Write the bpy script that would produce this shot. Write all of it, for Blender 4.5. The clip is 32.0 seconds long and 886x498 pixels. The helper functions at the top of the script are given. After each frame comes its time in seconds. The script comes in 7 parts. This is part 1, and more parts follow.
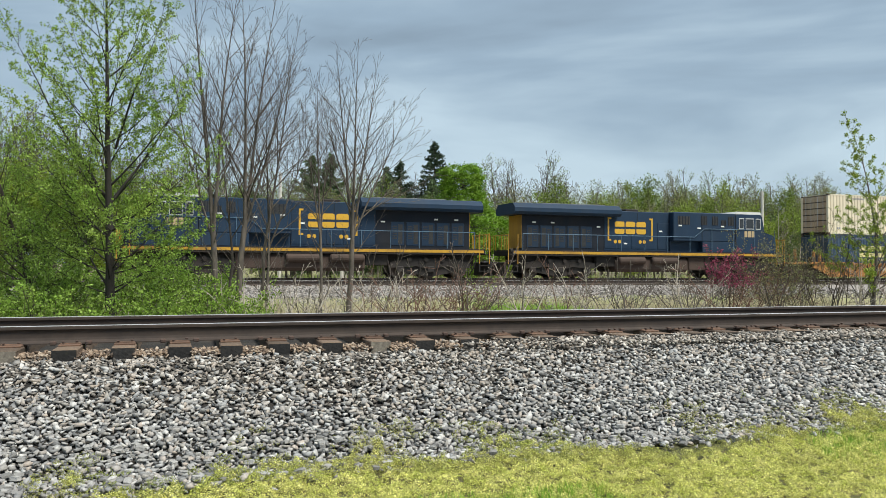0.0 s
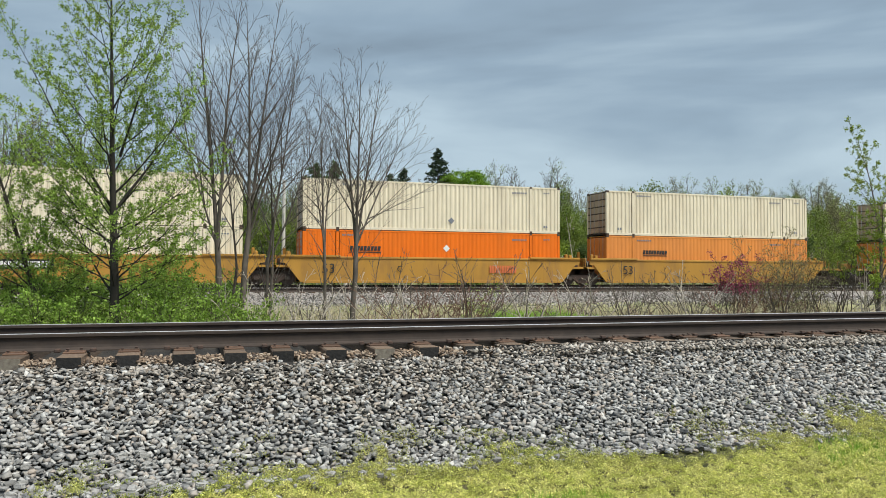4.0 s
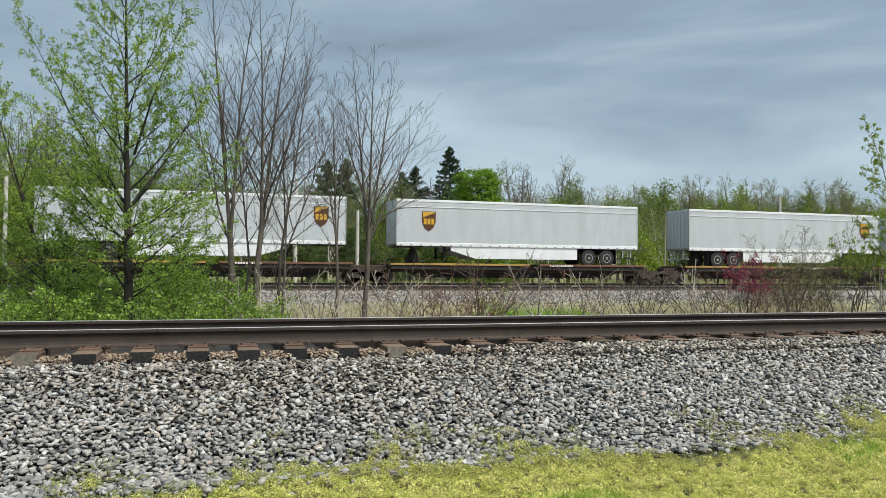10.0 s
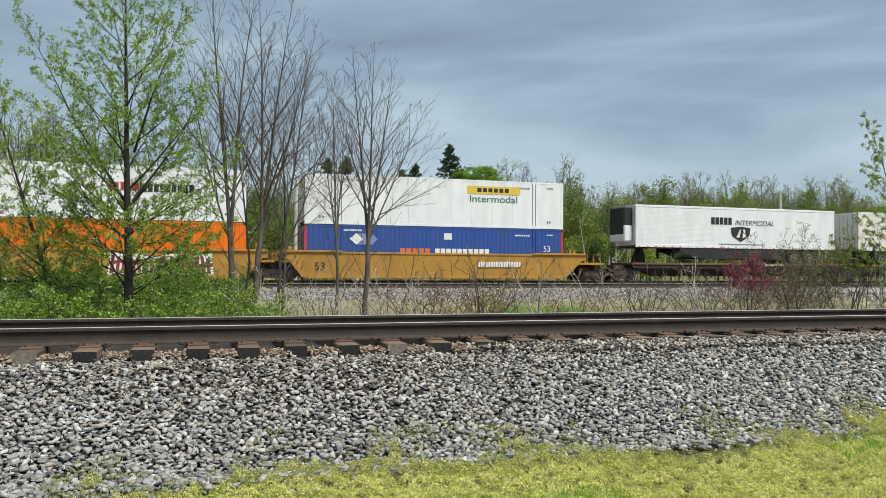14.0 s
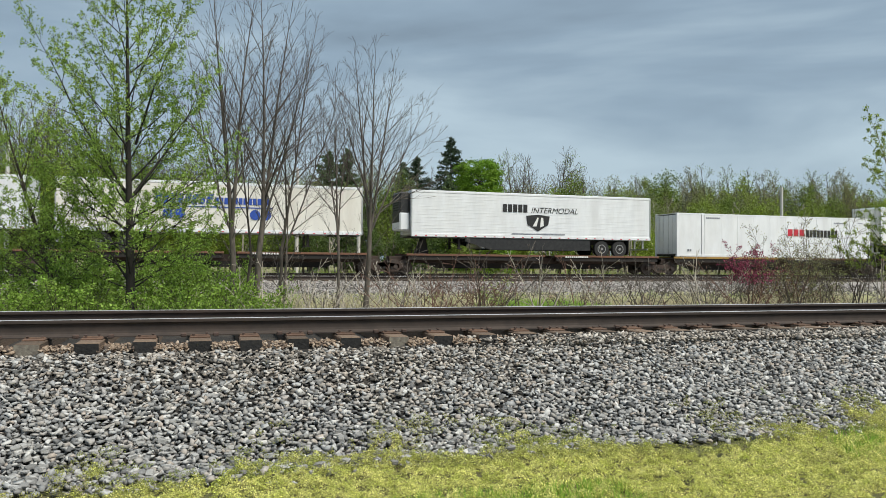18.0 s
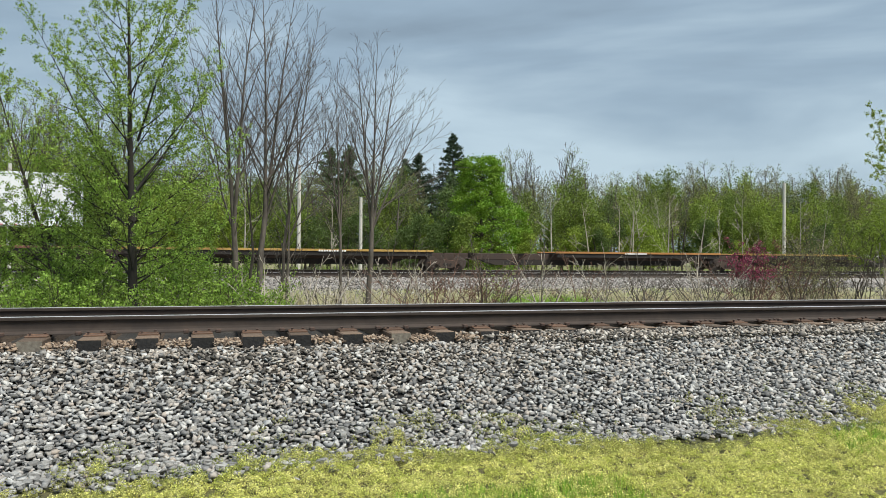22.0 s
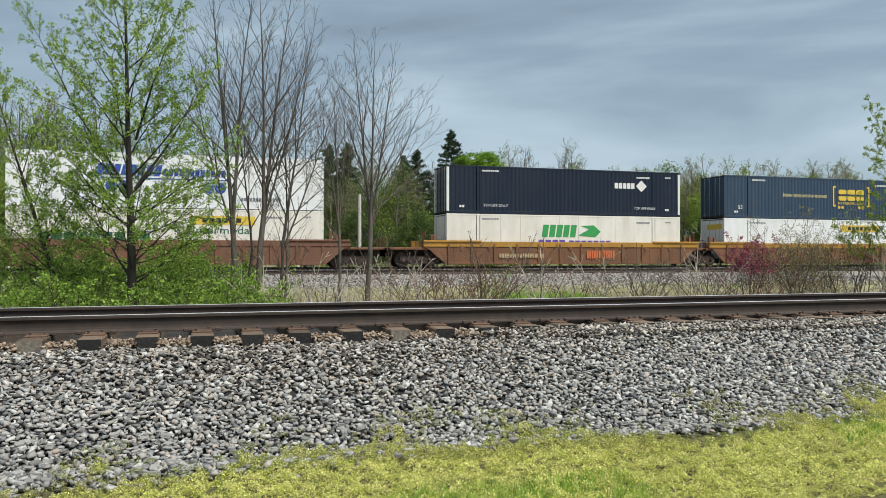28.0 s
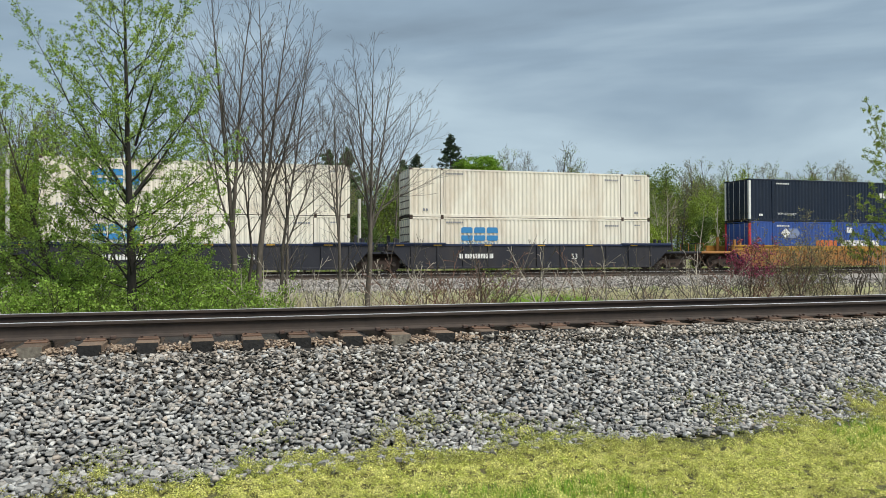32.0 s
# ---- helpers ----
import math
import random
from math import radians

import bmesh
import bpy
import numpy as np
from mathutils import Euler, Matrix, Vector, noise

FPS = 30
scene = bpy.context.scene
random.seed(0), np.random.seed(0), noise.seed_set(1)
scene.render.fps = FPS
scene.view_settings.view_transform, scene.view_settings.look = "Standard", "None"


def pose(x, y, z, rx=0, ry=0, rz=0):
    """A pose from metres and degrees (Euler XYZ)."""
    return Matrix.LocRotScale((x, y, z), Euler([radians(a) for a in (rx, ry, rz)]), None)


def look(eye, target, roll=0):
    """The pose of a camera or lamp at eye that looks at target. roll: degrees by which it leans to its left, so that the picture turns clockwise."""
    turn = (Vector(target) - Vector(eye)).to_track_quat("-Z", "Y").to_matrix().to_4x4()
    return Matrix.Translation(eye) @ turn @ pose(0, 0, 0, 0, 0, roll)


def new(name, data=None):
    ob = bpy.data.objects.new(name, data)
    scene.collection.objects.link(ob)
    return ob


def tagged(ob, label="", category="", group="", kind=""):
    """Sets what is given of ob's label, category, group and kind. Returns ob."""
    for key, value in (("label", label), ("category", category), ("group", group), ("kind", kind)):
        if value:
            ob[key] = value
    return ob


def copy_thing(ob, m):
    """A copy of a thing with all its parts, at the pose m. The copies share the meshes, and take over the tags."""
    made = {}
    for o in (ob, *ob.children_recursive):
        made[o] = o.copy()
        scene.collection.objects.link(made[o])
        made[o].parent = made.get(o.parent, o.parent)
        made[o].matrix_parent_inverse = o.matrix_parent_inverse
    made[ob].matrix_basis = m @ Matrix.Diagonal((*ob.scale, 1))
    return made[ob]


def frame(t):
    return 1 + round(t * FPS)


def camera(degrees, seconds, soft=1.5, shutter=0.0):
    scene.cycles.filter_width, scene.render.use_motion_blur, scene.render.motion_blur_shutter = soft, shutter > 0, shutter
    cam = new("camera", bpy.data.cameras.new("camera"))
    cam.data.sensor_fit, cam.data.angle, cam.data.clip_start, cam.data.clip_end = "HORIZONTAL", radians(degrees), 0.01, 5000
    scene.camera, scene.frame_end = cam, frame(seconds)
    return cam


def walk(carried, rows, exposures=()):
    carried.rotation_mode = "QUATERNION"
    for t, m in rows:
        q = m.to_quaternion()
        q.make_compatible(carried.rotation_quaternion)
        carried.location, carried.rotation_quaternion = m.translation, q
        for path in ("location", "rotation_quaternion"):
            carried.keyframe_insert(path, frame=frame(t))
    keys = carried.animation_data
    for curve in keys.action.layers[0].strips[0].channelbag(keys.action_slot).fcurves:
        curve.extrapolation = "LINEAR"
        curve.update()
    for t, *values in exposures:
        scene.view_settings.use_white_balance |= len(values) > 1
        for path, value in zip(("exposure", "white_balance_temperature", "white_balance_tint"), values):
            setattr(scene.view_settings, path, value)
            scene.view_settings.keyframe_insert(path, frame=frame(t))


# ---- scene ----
cam = camera(59.95, 32.0, soft=0.5)
EYE = 0.65
# seconds, turn to the right, tilt up, lean (degrees), sway along the track and away (metres)
HELD = [
    (0, 18.465, 1.262, 0.334, 0.025, -0.001),
    (0.5, 18.410, 1.327, 0.274, 0.027, 0.001),
    (1, 18.341, 1.390, 0.250, 0.026, -0.000),
    (1.5, 18.280, 1.448, 0.228, 0.023, -0.001),
    (2, 18.220, 1.506, 0.202, 0.023, -0.001),
    (2.5, 18.168, 1.569, 0.201, 0.025, 0.000),
    (3, 18.149, 1.631, 0.208, 0.025, 0.000),
    (3.5, 18.155, 1.697, 0.218, 0.024, -0.002),
    (5.5, 18.298, 1.955, 0.320, 0.021, 0.000),
    (6, 18.220, 1.974, 0.323, 0.019, 0.002),
    (6.5, 18.106, 2.004, 0.301, 0.017, -0.000),
    (7, 17.959, 1.999, 0.295, 0.014, -0.003),
    (7.5, 17.801, 1.949, 0.326, 0.013, -0.003),
    (8, 17.661, 1.868, 0.364, 0.012, -0.001),
    (8.5, 17.552, 1.774, 0.388, 0.013, 0.003),
    (9, 17.458, 1.697, 0.406, 0.013, 0.006),
    (9.5, 17.379, 1.649, 0.411, 0.011, 0.002),
    (10, 17.349, 1.633, 0.415, 0.007, 0.002),
    (10.5, 17.334, 1.616, 0.415, 0.006, 0.006),
    (11, 17.313, 1.580, 0.386, 0.009, 0.008),
    (11.5, 17.334, 1.564, 0.349, 0.008, 0.009),
    (12, 17.359, 1.565, 0.335, 0.005, 0.010),
    (12.5, 17.346, 1.558, 0.333, 0.007, 0.007),
    (13, 17.332, 1.537, 0.331, 0.009, 0.002),
    (13.5, 17.333, 1.501, 0.337, 0.008, -0.000),
    (14, 17.338, 1.444, 0.355, 0.008, 0.001),
    (14.5, 17.343, 1.369, 0.401, 0.008, 0.005),
    (16.5, 17.296, 1.121, 0.493, 0.002, -0.004),
    (17, 17.274, 1.059, 0.486, 0.003, -0.001),
    (17.5, 17.270, 0.994, 0.487, 0.001, -0.001),
    (18, 17.267, 0.928, 0.510, -0.000, -0.003),
    (18.5, 17.246, 0.862, 0.548, -0.001, -0.002),
    (19, 17.213, 0.779, 0.570, -0.001, 0.001),
    (19.5, 17.189, 0.682, 0.577, -0.002, 0.004),
    (20, 17.181, 0.610, 0.573, -0.002, 0.005),
    (20.5, 17.182, 0.575, 0.568, -0.003, 0.003),
    (21, 17.175, 0.577, 0.560, -0.003, 0.003),
    (21.5, 17.150, 0.617, 0.516, -0.002, 0.004),
    (22, 17.122, 0.657, 0.472, 0.000, 0.004),
    (22.5, 17.093, 0.690, 0.485, 0.000, 0.002),
    (23, 17.048, 0.730, 0.531, -0.003, 0.000),
    (23.5, 16.996, 0.753, 0.556, -0.008, -0.000),
    (24, 16.948, 0.751, 0.525, -0.009, -0.001),
    (24.5, 16.930, 0.754, 0.449, -0.008, -0.001),
    (25, 16.965, 0.754, 0.348, -0.007, -0.004),
    (25.5, 17.026, 0.746, 0.225, -0.006, -0.010),
    (27.5, 17.198, 0.431, 0.064, -0.004, -0.006),
    (28, 17.192, 0.401, 0.032, -0.001, -0.001),
    (28.5, 17.175, 0.431, -0.037, 0.001, 0.000),
    (29, 17.156, 0.513, -0.099, -0.001, -0.004),
    (29.5, 17.132, 0.610, -0.144, -0.006, -0.008),
    (30, 17.098, 0.690, -0.193, -0.007, -0.008),
    (30.5, 17.079, 0.738, -0.218, -0.006, -0.007),
    (31, 17.097, 0.755, -0.217, -0.004, -0.004),
    (31.5, 17.145, 0.745, -0.223, -0.003, -0.001),
    (32, 17.205, 0.712, -0.231, -0.002, -0.001),
]


def held_pose(turn, tilt, lean, sx, sy):
    return pose(sx, sy, EYE) @ Euler((0, 0, -radians(turn))).to_matrix().to_4x4() @ pose(0, 0, 0, 90 + tilt) @ pose(0, 0, 0, 0, 0, lean)


walk(cam, [(t, held_pose(a, b, c, x, y)) for t, a, b, c, x, y in HELD],
     [(0, .06), (1.2, .02), (2.5, -.08), (3.5, -.08), (7, -.09), (12, -.10), (17.5, -.15), (20, -.15), (22, 0), (24.5, 0), (28, -.12), (30, -.05), (32, -.12)])

# ---- world and sun: a broken overcast with a bright veil behind the camera ----
SUN_EL, SUN_AZ = 59.0, 150.0   # degrees; compass from +Y clockwise
world = bpy.data.worlds.new("overcast")
scene.world = world
world.use_nodes = True
wn, wl = world.node_tree.nodes, world.node_tree.links
wn.clear()
w_out, w_bg = wn.new("ShaderNodeOutputWorld"), wn.new("ShaderNodeBackground")
sky = wn.new("ShaderNodeTexSky")
sky.sky_type, sky.sun_disc = "NISHITA", False
sky.sun_elevation, sky.sun_rotation = radians(SUN_EL), radians(SUN_AZ)
sky.air_density, sky.dust_density = 1.0, 2.0
w_co = wn.new("ShaderNodeTexCoord")
w_map = wn.new("ShaderNodeMapping")
w_map.inputs["Rotation"].default_value = (0, 0, radians(28))
w_map.inputs["Scale"].default_value = (1.0, 1.0, 4.2)
w_n1, w_n2 = wn.new("ShaderNodeTexNoise"), wn.new("ShaderNodeTexNoise")
for node, s, d, r, ds in ((w_n1, 1.7, 5, 0.5, 0.5), (w_n2, 4.2, 5, 0.5, 0.5)):
    node.inputs["Scale"].default_value, node.inputs["Detail"].default_value = s, d
    node.inputs["Roughness"].default_value, node.inputs["Distortion"].default_value = r, ds
w_mix = wn.new("ShaderNodeMath")
w_mix.operation = "MULTIPLY_ADD"
w_mix.inputs[1].default_value = 0.16
w_ramp = wn.new("ShaderNodeValToRGB")
cr = w_ramp.color_ramp
cr.elements[0].position, cr.elements[0].color = 0.39, (0.206, 0.272, 0.332, 1)
cr.elements[1].position, cr.elements[1].color = 0.75, (0.465, 0.585, 0.662, 1)
mid = cr.elements.new(0.56)
mid.color = (0.292, 0.390, 0.476, 1)
w_sky = wn.new("ShaderNodeMix")
w_sky.data_type, w_sky.blend_type = "RGBA", "ADD"
w_sky.inputs["Factor"].default_value = 0.02
wl.new(w_co.outputs["Generated"], w_map.inputs["Vector"])
for node in (w_n1, w_n2):
    wl.new(w_map.outputs["Vector"], node.inputs["Vector"])
wl.new(w_n2.outputs["Fac"], w_mix.inputs[0])
wl.new(w_n1.outputs["Fac"], w_mix.inputs[2])
wl.new(w_mix.outputs[0], w_ramp.inputs["Fac"])
wl.new(w_ramp.outputs["Color"], w_sky.inputs[6])
wl.new(sky.outputs["Color"], w_sky.inputs[7])
wl.new(w_sky.outputs[2], w_bg.inputs["Color"])
w_bg.inputs["Strength"].default_value = 1.0
wl.new(w_bg.outputs["Background"], w_out.inputs["Surface"])

sun = new("sun", bpy.data.lights.new("sun", "SUN"))
sun.data.energy, sun.data.angle, sun.data.color = 5.0, radians(22), (1.0, 0.965, 0.87)
sun_from = Vector((math.sin(radians(SUN_AZ)) * math.cos(radians(SUN_EL)), math.cos(radians(SUN_AZ)) * math.cos(radians(SUN_EL)), math.sin(radians(SUN_EL))))
sun.matrix_world = look(sun_from * 50, (0, 0, 0))

# ---- materials ----


def surf(name, col, col2=None, scale=3.0, rough=0.6, metal=0.0, bump=0.15, stain=None, stain_scale=0.8, stain_amt=0.5, per="", vary=0.15, stretch=(1, 1, 1), spec=0.5, glow=0.0):
    """A procedural surface: two colours mixed by fine noise, a stain at a larger scale, bump; per: 'object' or 'island' to vary the value."""
    m = bpy.data.materials.new(name)
    m.use_nodes = True
    n, l = m.node_tree.nodes, m.node_tree.links
    b = n["Principled BSDF"]
    col2 = col2 or tuple(c * 0.8 for c in col)
    co = n.new("ShaderNodeTexCoord")
    mp = n.new("ShaderNodeMapping")
    mp.inputs["Scale"].default_value = stretch
    l.new(co.outputs["Object"], mp.inputs["Vector"])

    def noise_node(s, d, rg=0.6):
        k = n.new("ShaderNodeTexNoise")
        k.inputs["Scale"].default_value, k.inputs["Detail"].default_value, k.inputs["Roughness"].default_value = s, d, rg
        l.new(mp.outputs["Vector"], k.inputs["Vector"])
        return k

    def mix(fac, a, c, kind="MIX"):
        x = n.new("ShaderNodeMix")
        x.data_type, x.blend_type = "RGBA", kind
        for sock, v in ((x.inputs["Factor"], fac), (x.inputs[6], a), (x.inputs[7], c)):
            if isinstance(v, (tuple, list)):
                sock.default_value = (*v, 1)
            elif isinstance(v, (int, float)):
                sock.default_value = v
            else:
                l.new(v, sock)
        return x.outputs[2]

    fine = noise_node(scale, 6)
    ramp = n.new("ShaderNodeMapRange")
    ramp.inputs["From Min"].default_value, ramp.inputs["From Max"].default_value = 0.35, 0.65
    l.new(fine.outputs["Fac"], ramp.inputs["Value"])
    colour = mix(ramp.outputs["Result"], col, col2)
    if stain:
        big = noise_node(stain_scale, 5, 0.7)
        r2 = n.new("ShaderNodeMapRange")
        r2.inputs["From Min"].default_value, r2.inputs["From Max"].default_value = 0.48, 0.72
        r2.inputs["To Max"].default_value = stain_amt
        l.new(big.outputs["Fac"], r2.inputs["Value"])
        colour = mix(r2.outputs["Result"], colour, stain)
    if per:
        src = n.new("ShaderNodeObjectInfo").outputs["Random"] if per == "object" else n.new("ShaderNodeNewGeometry").outputs["Random Per Island"]
        r3 = n.new("ShaderNodeMapRange")
        r3.inputs["To Min"].default_value, r3.inputs["To Max"].default_value = 1 - vary, 1 + vary
        l.new(src, r3.inputs["Value"])
        g = n.new("ShaderNodeCombineColor")
        for k in range(3):
            l.new(r3.outputs["Result"], g.inputs[k])
        colour = mix(1.0, colour, g.outputs["Color"], "MULTIPLY")
    l.new(colour, b.inputs["Base Color"])
    b.inputs["Roughness"].default_value, b.inputs["Metallic"].default_value = rough, metal
    b.inputs["Specular IOR Level"].default_value = spec
    if bump:
        bp = n.new("ShaderNodeBump")
        bp.inputs["Strength"].default_value, bp.inputs["Distance"].default_value = bump, 0.02
        l.new(fine.outputs["Fac"], bp.inputs["Height"])
        l.new(bp.outputs["Normal"], b.inputs["Normal"])
    return m


def leaf_mat(name, col, col2, vary=0.35, scale=0.9, stain=None):
    m = surf(name, col, col2, scale=scale, rough=0.55, stain=stain, stain_scale=2.2, stain_amt=0.7, bump=0, per="island", vary=vary, spec=0.3)
    n, l = m.node_tree.nodes, m.node_tree.links
    b = n["Principled BSDF"]
    t = n.new("ShaderNodeBsdfTranslucent")
    x = n.new("ShaderNodeMixShader")
    x.inputs["Fac"].default_value = 0.33
    src = b.inputs["Base Color"].links[0].from_socket
    l.new(src, t.inputs["Color"])
    l.new(b.outputs["BSDF"], x.inputs[1])
    l.new(t.outputs["BSDF"], x.inputs[2])
    l.new(x.outputs["Shader"], n["Material Output"].inputs["Surface"])
    return m


def stones_mat(name, tones, rough=0.85):
    """Loose stones: every stone takes its own tone."""
    m = bpy.data.materials.new(name)
    m.use_nodes = True
    n, l = m.node_tree.nodes, m.node_tree.links
    b = n["Principled BSDF"]
    geo, ramp, co, nz, mx = (n.new(k) for k in ("ShaderNodeNewGeometry", "ShaderNodeValToRGB", "ShaderNodeTexCoord", "ShaderNodeTexNoise", "ShaderNodeMix"))
    ramp.color_ramp.interpolation = "LINEAR"
    while len(ramp.color_ramp.elements) < len(tones):
        ramp.color_ramp.elements.new(0.5)
    for i, c in enumerate(tones):
        ramp.color_ramp.elements[i].position = i / (len(tones) - 1)
        ramp.color_ramp.elements[i].color = (*c, 1)
    nz.inputs["Scale"].default_value, nz.inputs["Detail"].default_value = 45, 5
    mx.data_type, mx.blend_type = "RGBA", "OVERLAY"
    mx.inputs["Factor"].default_value = 0.45
    l.new(geo.outputs["Random Per Island"], ramp.inputs["Fac"])
    l.new(co.outputs["Object"], nz.inputs["Vector"])
    l.new(ramp.outputs["Color"], mx.inputs[6])
    l.new(nz.outputs["Fac"], mx.inputs[7])
    l.new(mx.outputs[2], b.inputs["Base Color"])
    b.inputs["Roughness"].default_value = rough
    bp = n.new("ShaderNodeBump")
    bp.inputs["Strength"].default_value, bp.inputs["Distance"].default_value = 0.3, 0.01
    l.new(nz.outputs["Fac"], bp.inputs["Height"])
    l.new(bp.outputs["Normal"], b.inputs["Normal"])
    return m

M = {}
M["rail_top"] = surf("worn_rail_head", (0.86, 0.86, 0.86), (0.78, 0.78, 0.78), 8, 0.45, 0.8, 0.0)
M["rail"] = surf("rusty_rail_web", (0.056, 0.042, 0.035), (0.038, 0.029, 0.025), 6, 0.8, 0.1, 0.2, (0.08, 0.055, 0.042), 1.2, 0.5)
M["plate"] = surf("rusty_tie_plate", (0.15, 0.085, 0.055), (0.09, 0.056, 0.04), 22, 0.85, 0.1, 0.3, per="object", vary=0.25)
M["spike"] = surf("dark_spike_iron", (0.06, 0.045, 0.04), (0.1, 0.06, 0.045), 30, 0.8, 0.2, 0.2)
M["tie"] = surf("creosoted_oak_tie", (0.10, 0.07, 0.05), (0.16, 0.11, 0.075), 9, 0.85, 0, 0.6, (0.19, 0.13, 0.09), 2.0, 0.6, per="object", vary=0.35, stretch=(5, 1, 5))
M["tie_end"] = surf("black_tie_end", (0.008, 0.008, 0.009), (0.022, 0.02, 0.019), 25, 0.7, 0, 0.5, per="object", vary=0.4)
M["tie_end_grey"] = surf("grey_tie_end", (0.22, 0.20, 0.16), (0.14, 0.12, 0.10), 25, 0.85, 0, 0.5)
M["stones"] = stones_mat("crushed_limestone", [(0.10, 0.10, 0.10), (0.165, 0.165, 0.165), (0.225, 0.225, 0.222), (0.29, 0.272, 0.245), (0.285, 0.292, 0.296), (0.375, 0.325, 0.28), (0.35, 0.355, 0.355), (0.43, 0.425, 0.41), (0.54, 0.53, 0.505)])
M["stones_rusty"] = stones_mat("rust_stained_stone", [(0.06, 0.045, 0.036), (0.15, 0.105, 0.075), (0.25, 0.18, 0.125), (0.32, 0.24, 0.175), (0.42, 0.35, 0.28)])
M["stones_brown"] = stones_mat("brownish_ballast", [(0.052, 0.048, 0.042), (0.120, 0.107, 0.093), (0.187, 0.172, 0.154), (0.260, 0.235, 0.208), (0.312, 0.260, 0.213), (0.385, 0.358, 0.322), (0.540, 0.503, 0.457)])
M["loose_stone"] = surf("loose_limestone", (0.34, 0.335, 0.325), (0.23, 0.23, 0.225), 40, 0.85, 0, 0.4, (0.38, 0.32, 0.26), 9, 0.4, per="object", vary=0.4)
M["stones_far"] = stones_mat("far_grey_gravel", [(0.10, 0.093, 0.086), (0.17, 0.16, 0.15), (0.29, 0.265, 0.245), (0.37, 0.34, 0.315), (0.48, 0.46, 0.44)])
# Near-black: the shade in the gaps between stones is put into this colour.
M["shaded_gravel_bed"] = surf("shaded_gravel_bed", (0.012, 0.011, 0.011), (0.03, 0.028, 0.026), 60, 0.95, 0, 0.9, (0.11, 0.09, 0.07), 2.5, 0.5)
M["far_gravel"] = surf("far_gravel", (0.32, 0.295, 0.27), (0.16, 0.145, 0.13), 14, 0.95, 0, 0.6, (0.30, 0.26, 0.21), 0.6, 0.5)
# Turf colour darkened to paint the shade in crevices between moss cushions.
M["shaded_moss_bed"] = surf("shaded_mossy_turf", (0.13, 0.135, 0.04), (0.055, 0.05, 0.028), 40, 0.95, 0, 0.8, (0.13, 0.10, 0.055), 1.6, 0.6)
M["soil"] = surf("soil_and_turf", (0.21, 0.23, 0.085), (0.32, 0.285, 0.165), 4, 0.95, 0, 0.5, (0.15, 0.13, 0.08), 0.5, 0.6)
M["moss"] = leaf_mat("yellow_green_moss", (0.50, 0.545, 0.11), (0.86, 0.82, 0.33), 0.45, 8.0, (0.46, 0.45, 0.14))
M["moss_dry"] = leaf_mat("dry_moss", (0.30, 0.29, 0.11), (0.38, 0.33, 0.16), 0.4)
M["moss_fringe"] = leaf_mat("olive_stonecrop", (0.26, 0.30, 0.08), (0.40, 0.38, 0.13), 0.5)
M["grass_blade"] = leaf_mat("fresh_grass", (0.26, 0.46, 0.06), (0.36, 0.54, 0.09), 0.3)
M["straw"] = leaf_mat("dry_weed_straw", (0.68, 0.61, 0.44), (0.52, 0.46, 0.31), 0.3)
M["weed_green"] = leaf_mat("weed_green", (0.29, 0.39, 0.11), (0.38, 0.43, 0.16), 0.3)
M["bark_grey"] = surf("grey_bark", (0.115, 0.095, 0.078), (0.06, 0.05, 0.042), 14, 0.9, 0, 0.6, stretch=(1, 1, 0.25))
M["bark_dark"] = surf("dark_bark", (0.075, 0.06, 0.045), (0.045, 0.038, 0.03), 14, 0.9, 0, 0.6, stretch=(1, 1, 0.25))
M["bark_black"] = surf("near_black_bark", (0.035, 0.03, 0.024), (0.022, 0.02, 0.017), 14, 0.9, 0, 0.6, stretch=(1, 1, 0.25))
M["bark_pale"] = surf("pale_bark", (0.50, 0.45, 0.38), (0.34, 0.30, 0.25), 10, 0.9, 0, 0.4, stretch=(1, 1, 0.3))
M["bark_ash"] = surf("ash_grey_bark", (0.150, 0.128, 0.108), (0.07, 0.06, 0.05), 14, 0.9, 0, 0.6, stretch=(1, 1, 0.25))
M["twig_red"] = surf("red_brown_twig", (0.19, 0.10, 0.075), (0.14, 0.085, 0.06), 9, 0.85, 0, 0.2)
M["leaf_spring"] = leaf_mat("spring_leaf", (0.185, 0.315, 0.042), (0.315, 0.435, 0.088), 0.45)
M["leaf_bright"] = leaf_mat("bright_leaf", (0.14, 0.28, 0.022), (0.21, 0.34, 0.035), 0.3)
M["leaf_mid"] = leaf_mat("wood_leaf", (0.135, 0.205, 0.030), (0.21, 0.275, 0.05), 0.45)
M["leaf_lime"] = leaf_mat("lime_leaf", (0.20, 0.285, 0.035), (0.28, 0.36, 0.055), 0.45)
M["leaf_dark"] = leaf_mat("dark_leaf", (0.07, 0.12, 0.03), (0.12, 0.17, 0.045), 0.45)
M["leaf_shrub"] = leaf_mat("shrub_leaf", (0.155, 0.27, 0.035), (0.24, 0.35, 0.06), 0.45)
M["leaf_olive"] = leaf_mat("olive_leaf", (0.22, 0.235, 0.09), (0.27, 0.245, 0.115))
M["leaf_redbud"] = leaf_mat("redbud_flower", (0.24, 0.04, 0.09), (0.28, 0.07, 0.11))
M["leaf_rust"] = leaf_mat("rusty_bud", (0.22, 0.11, 0.06), (0.17, 0.13, 0.06))
M["needle"] = leaf_mat("spruce_needle", (0.05, 0.08, 0.045), (0.065, 0.10, 0.055))
M["pine"] = leaf_mat("pine_needle", (0.10, 0.155, 0.07), (0.14, 0.19, 0.085))
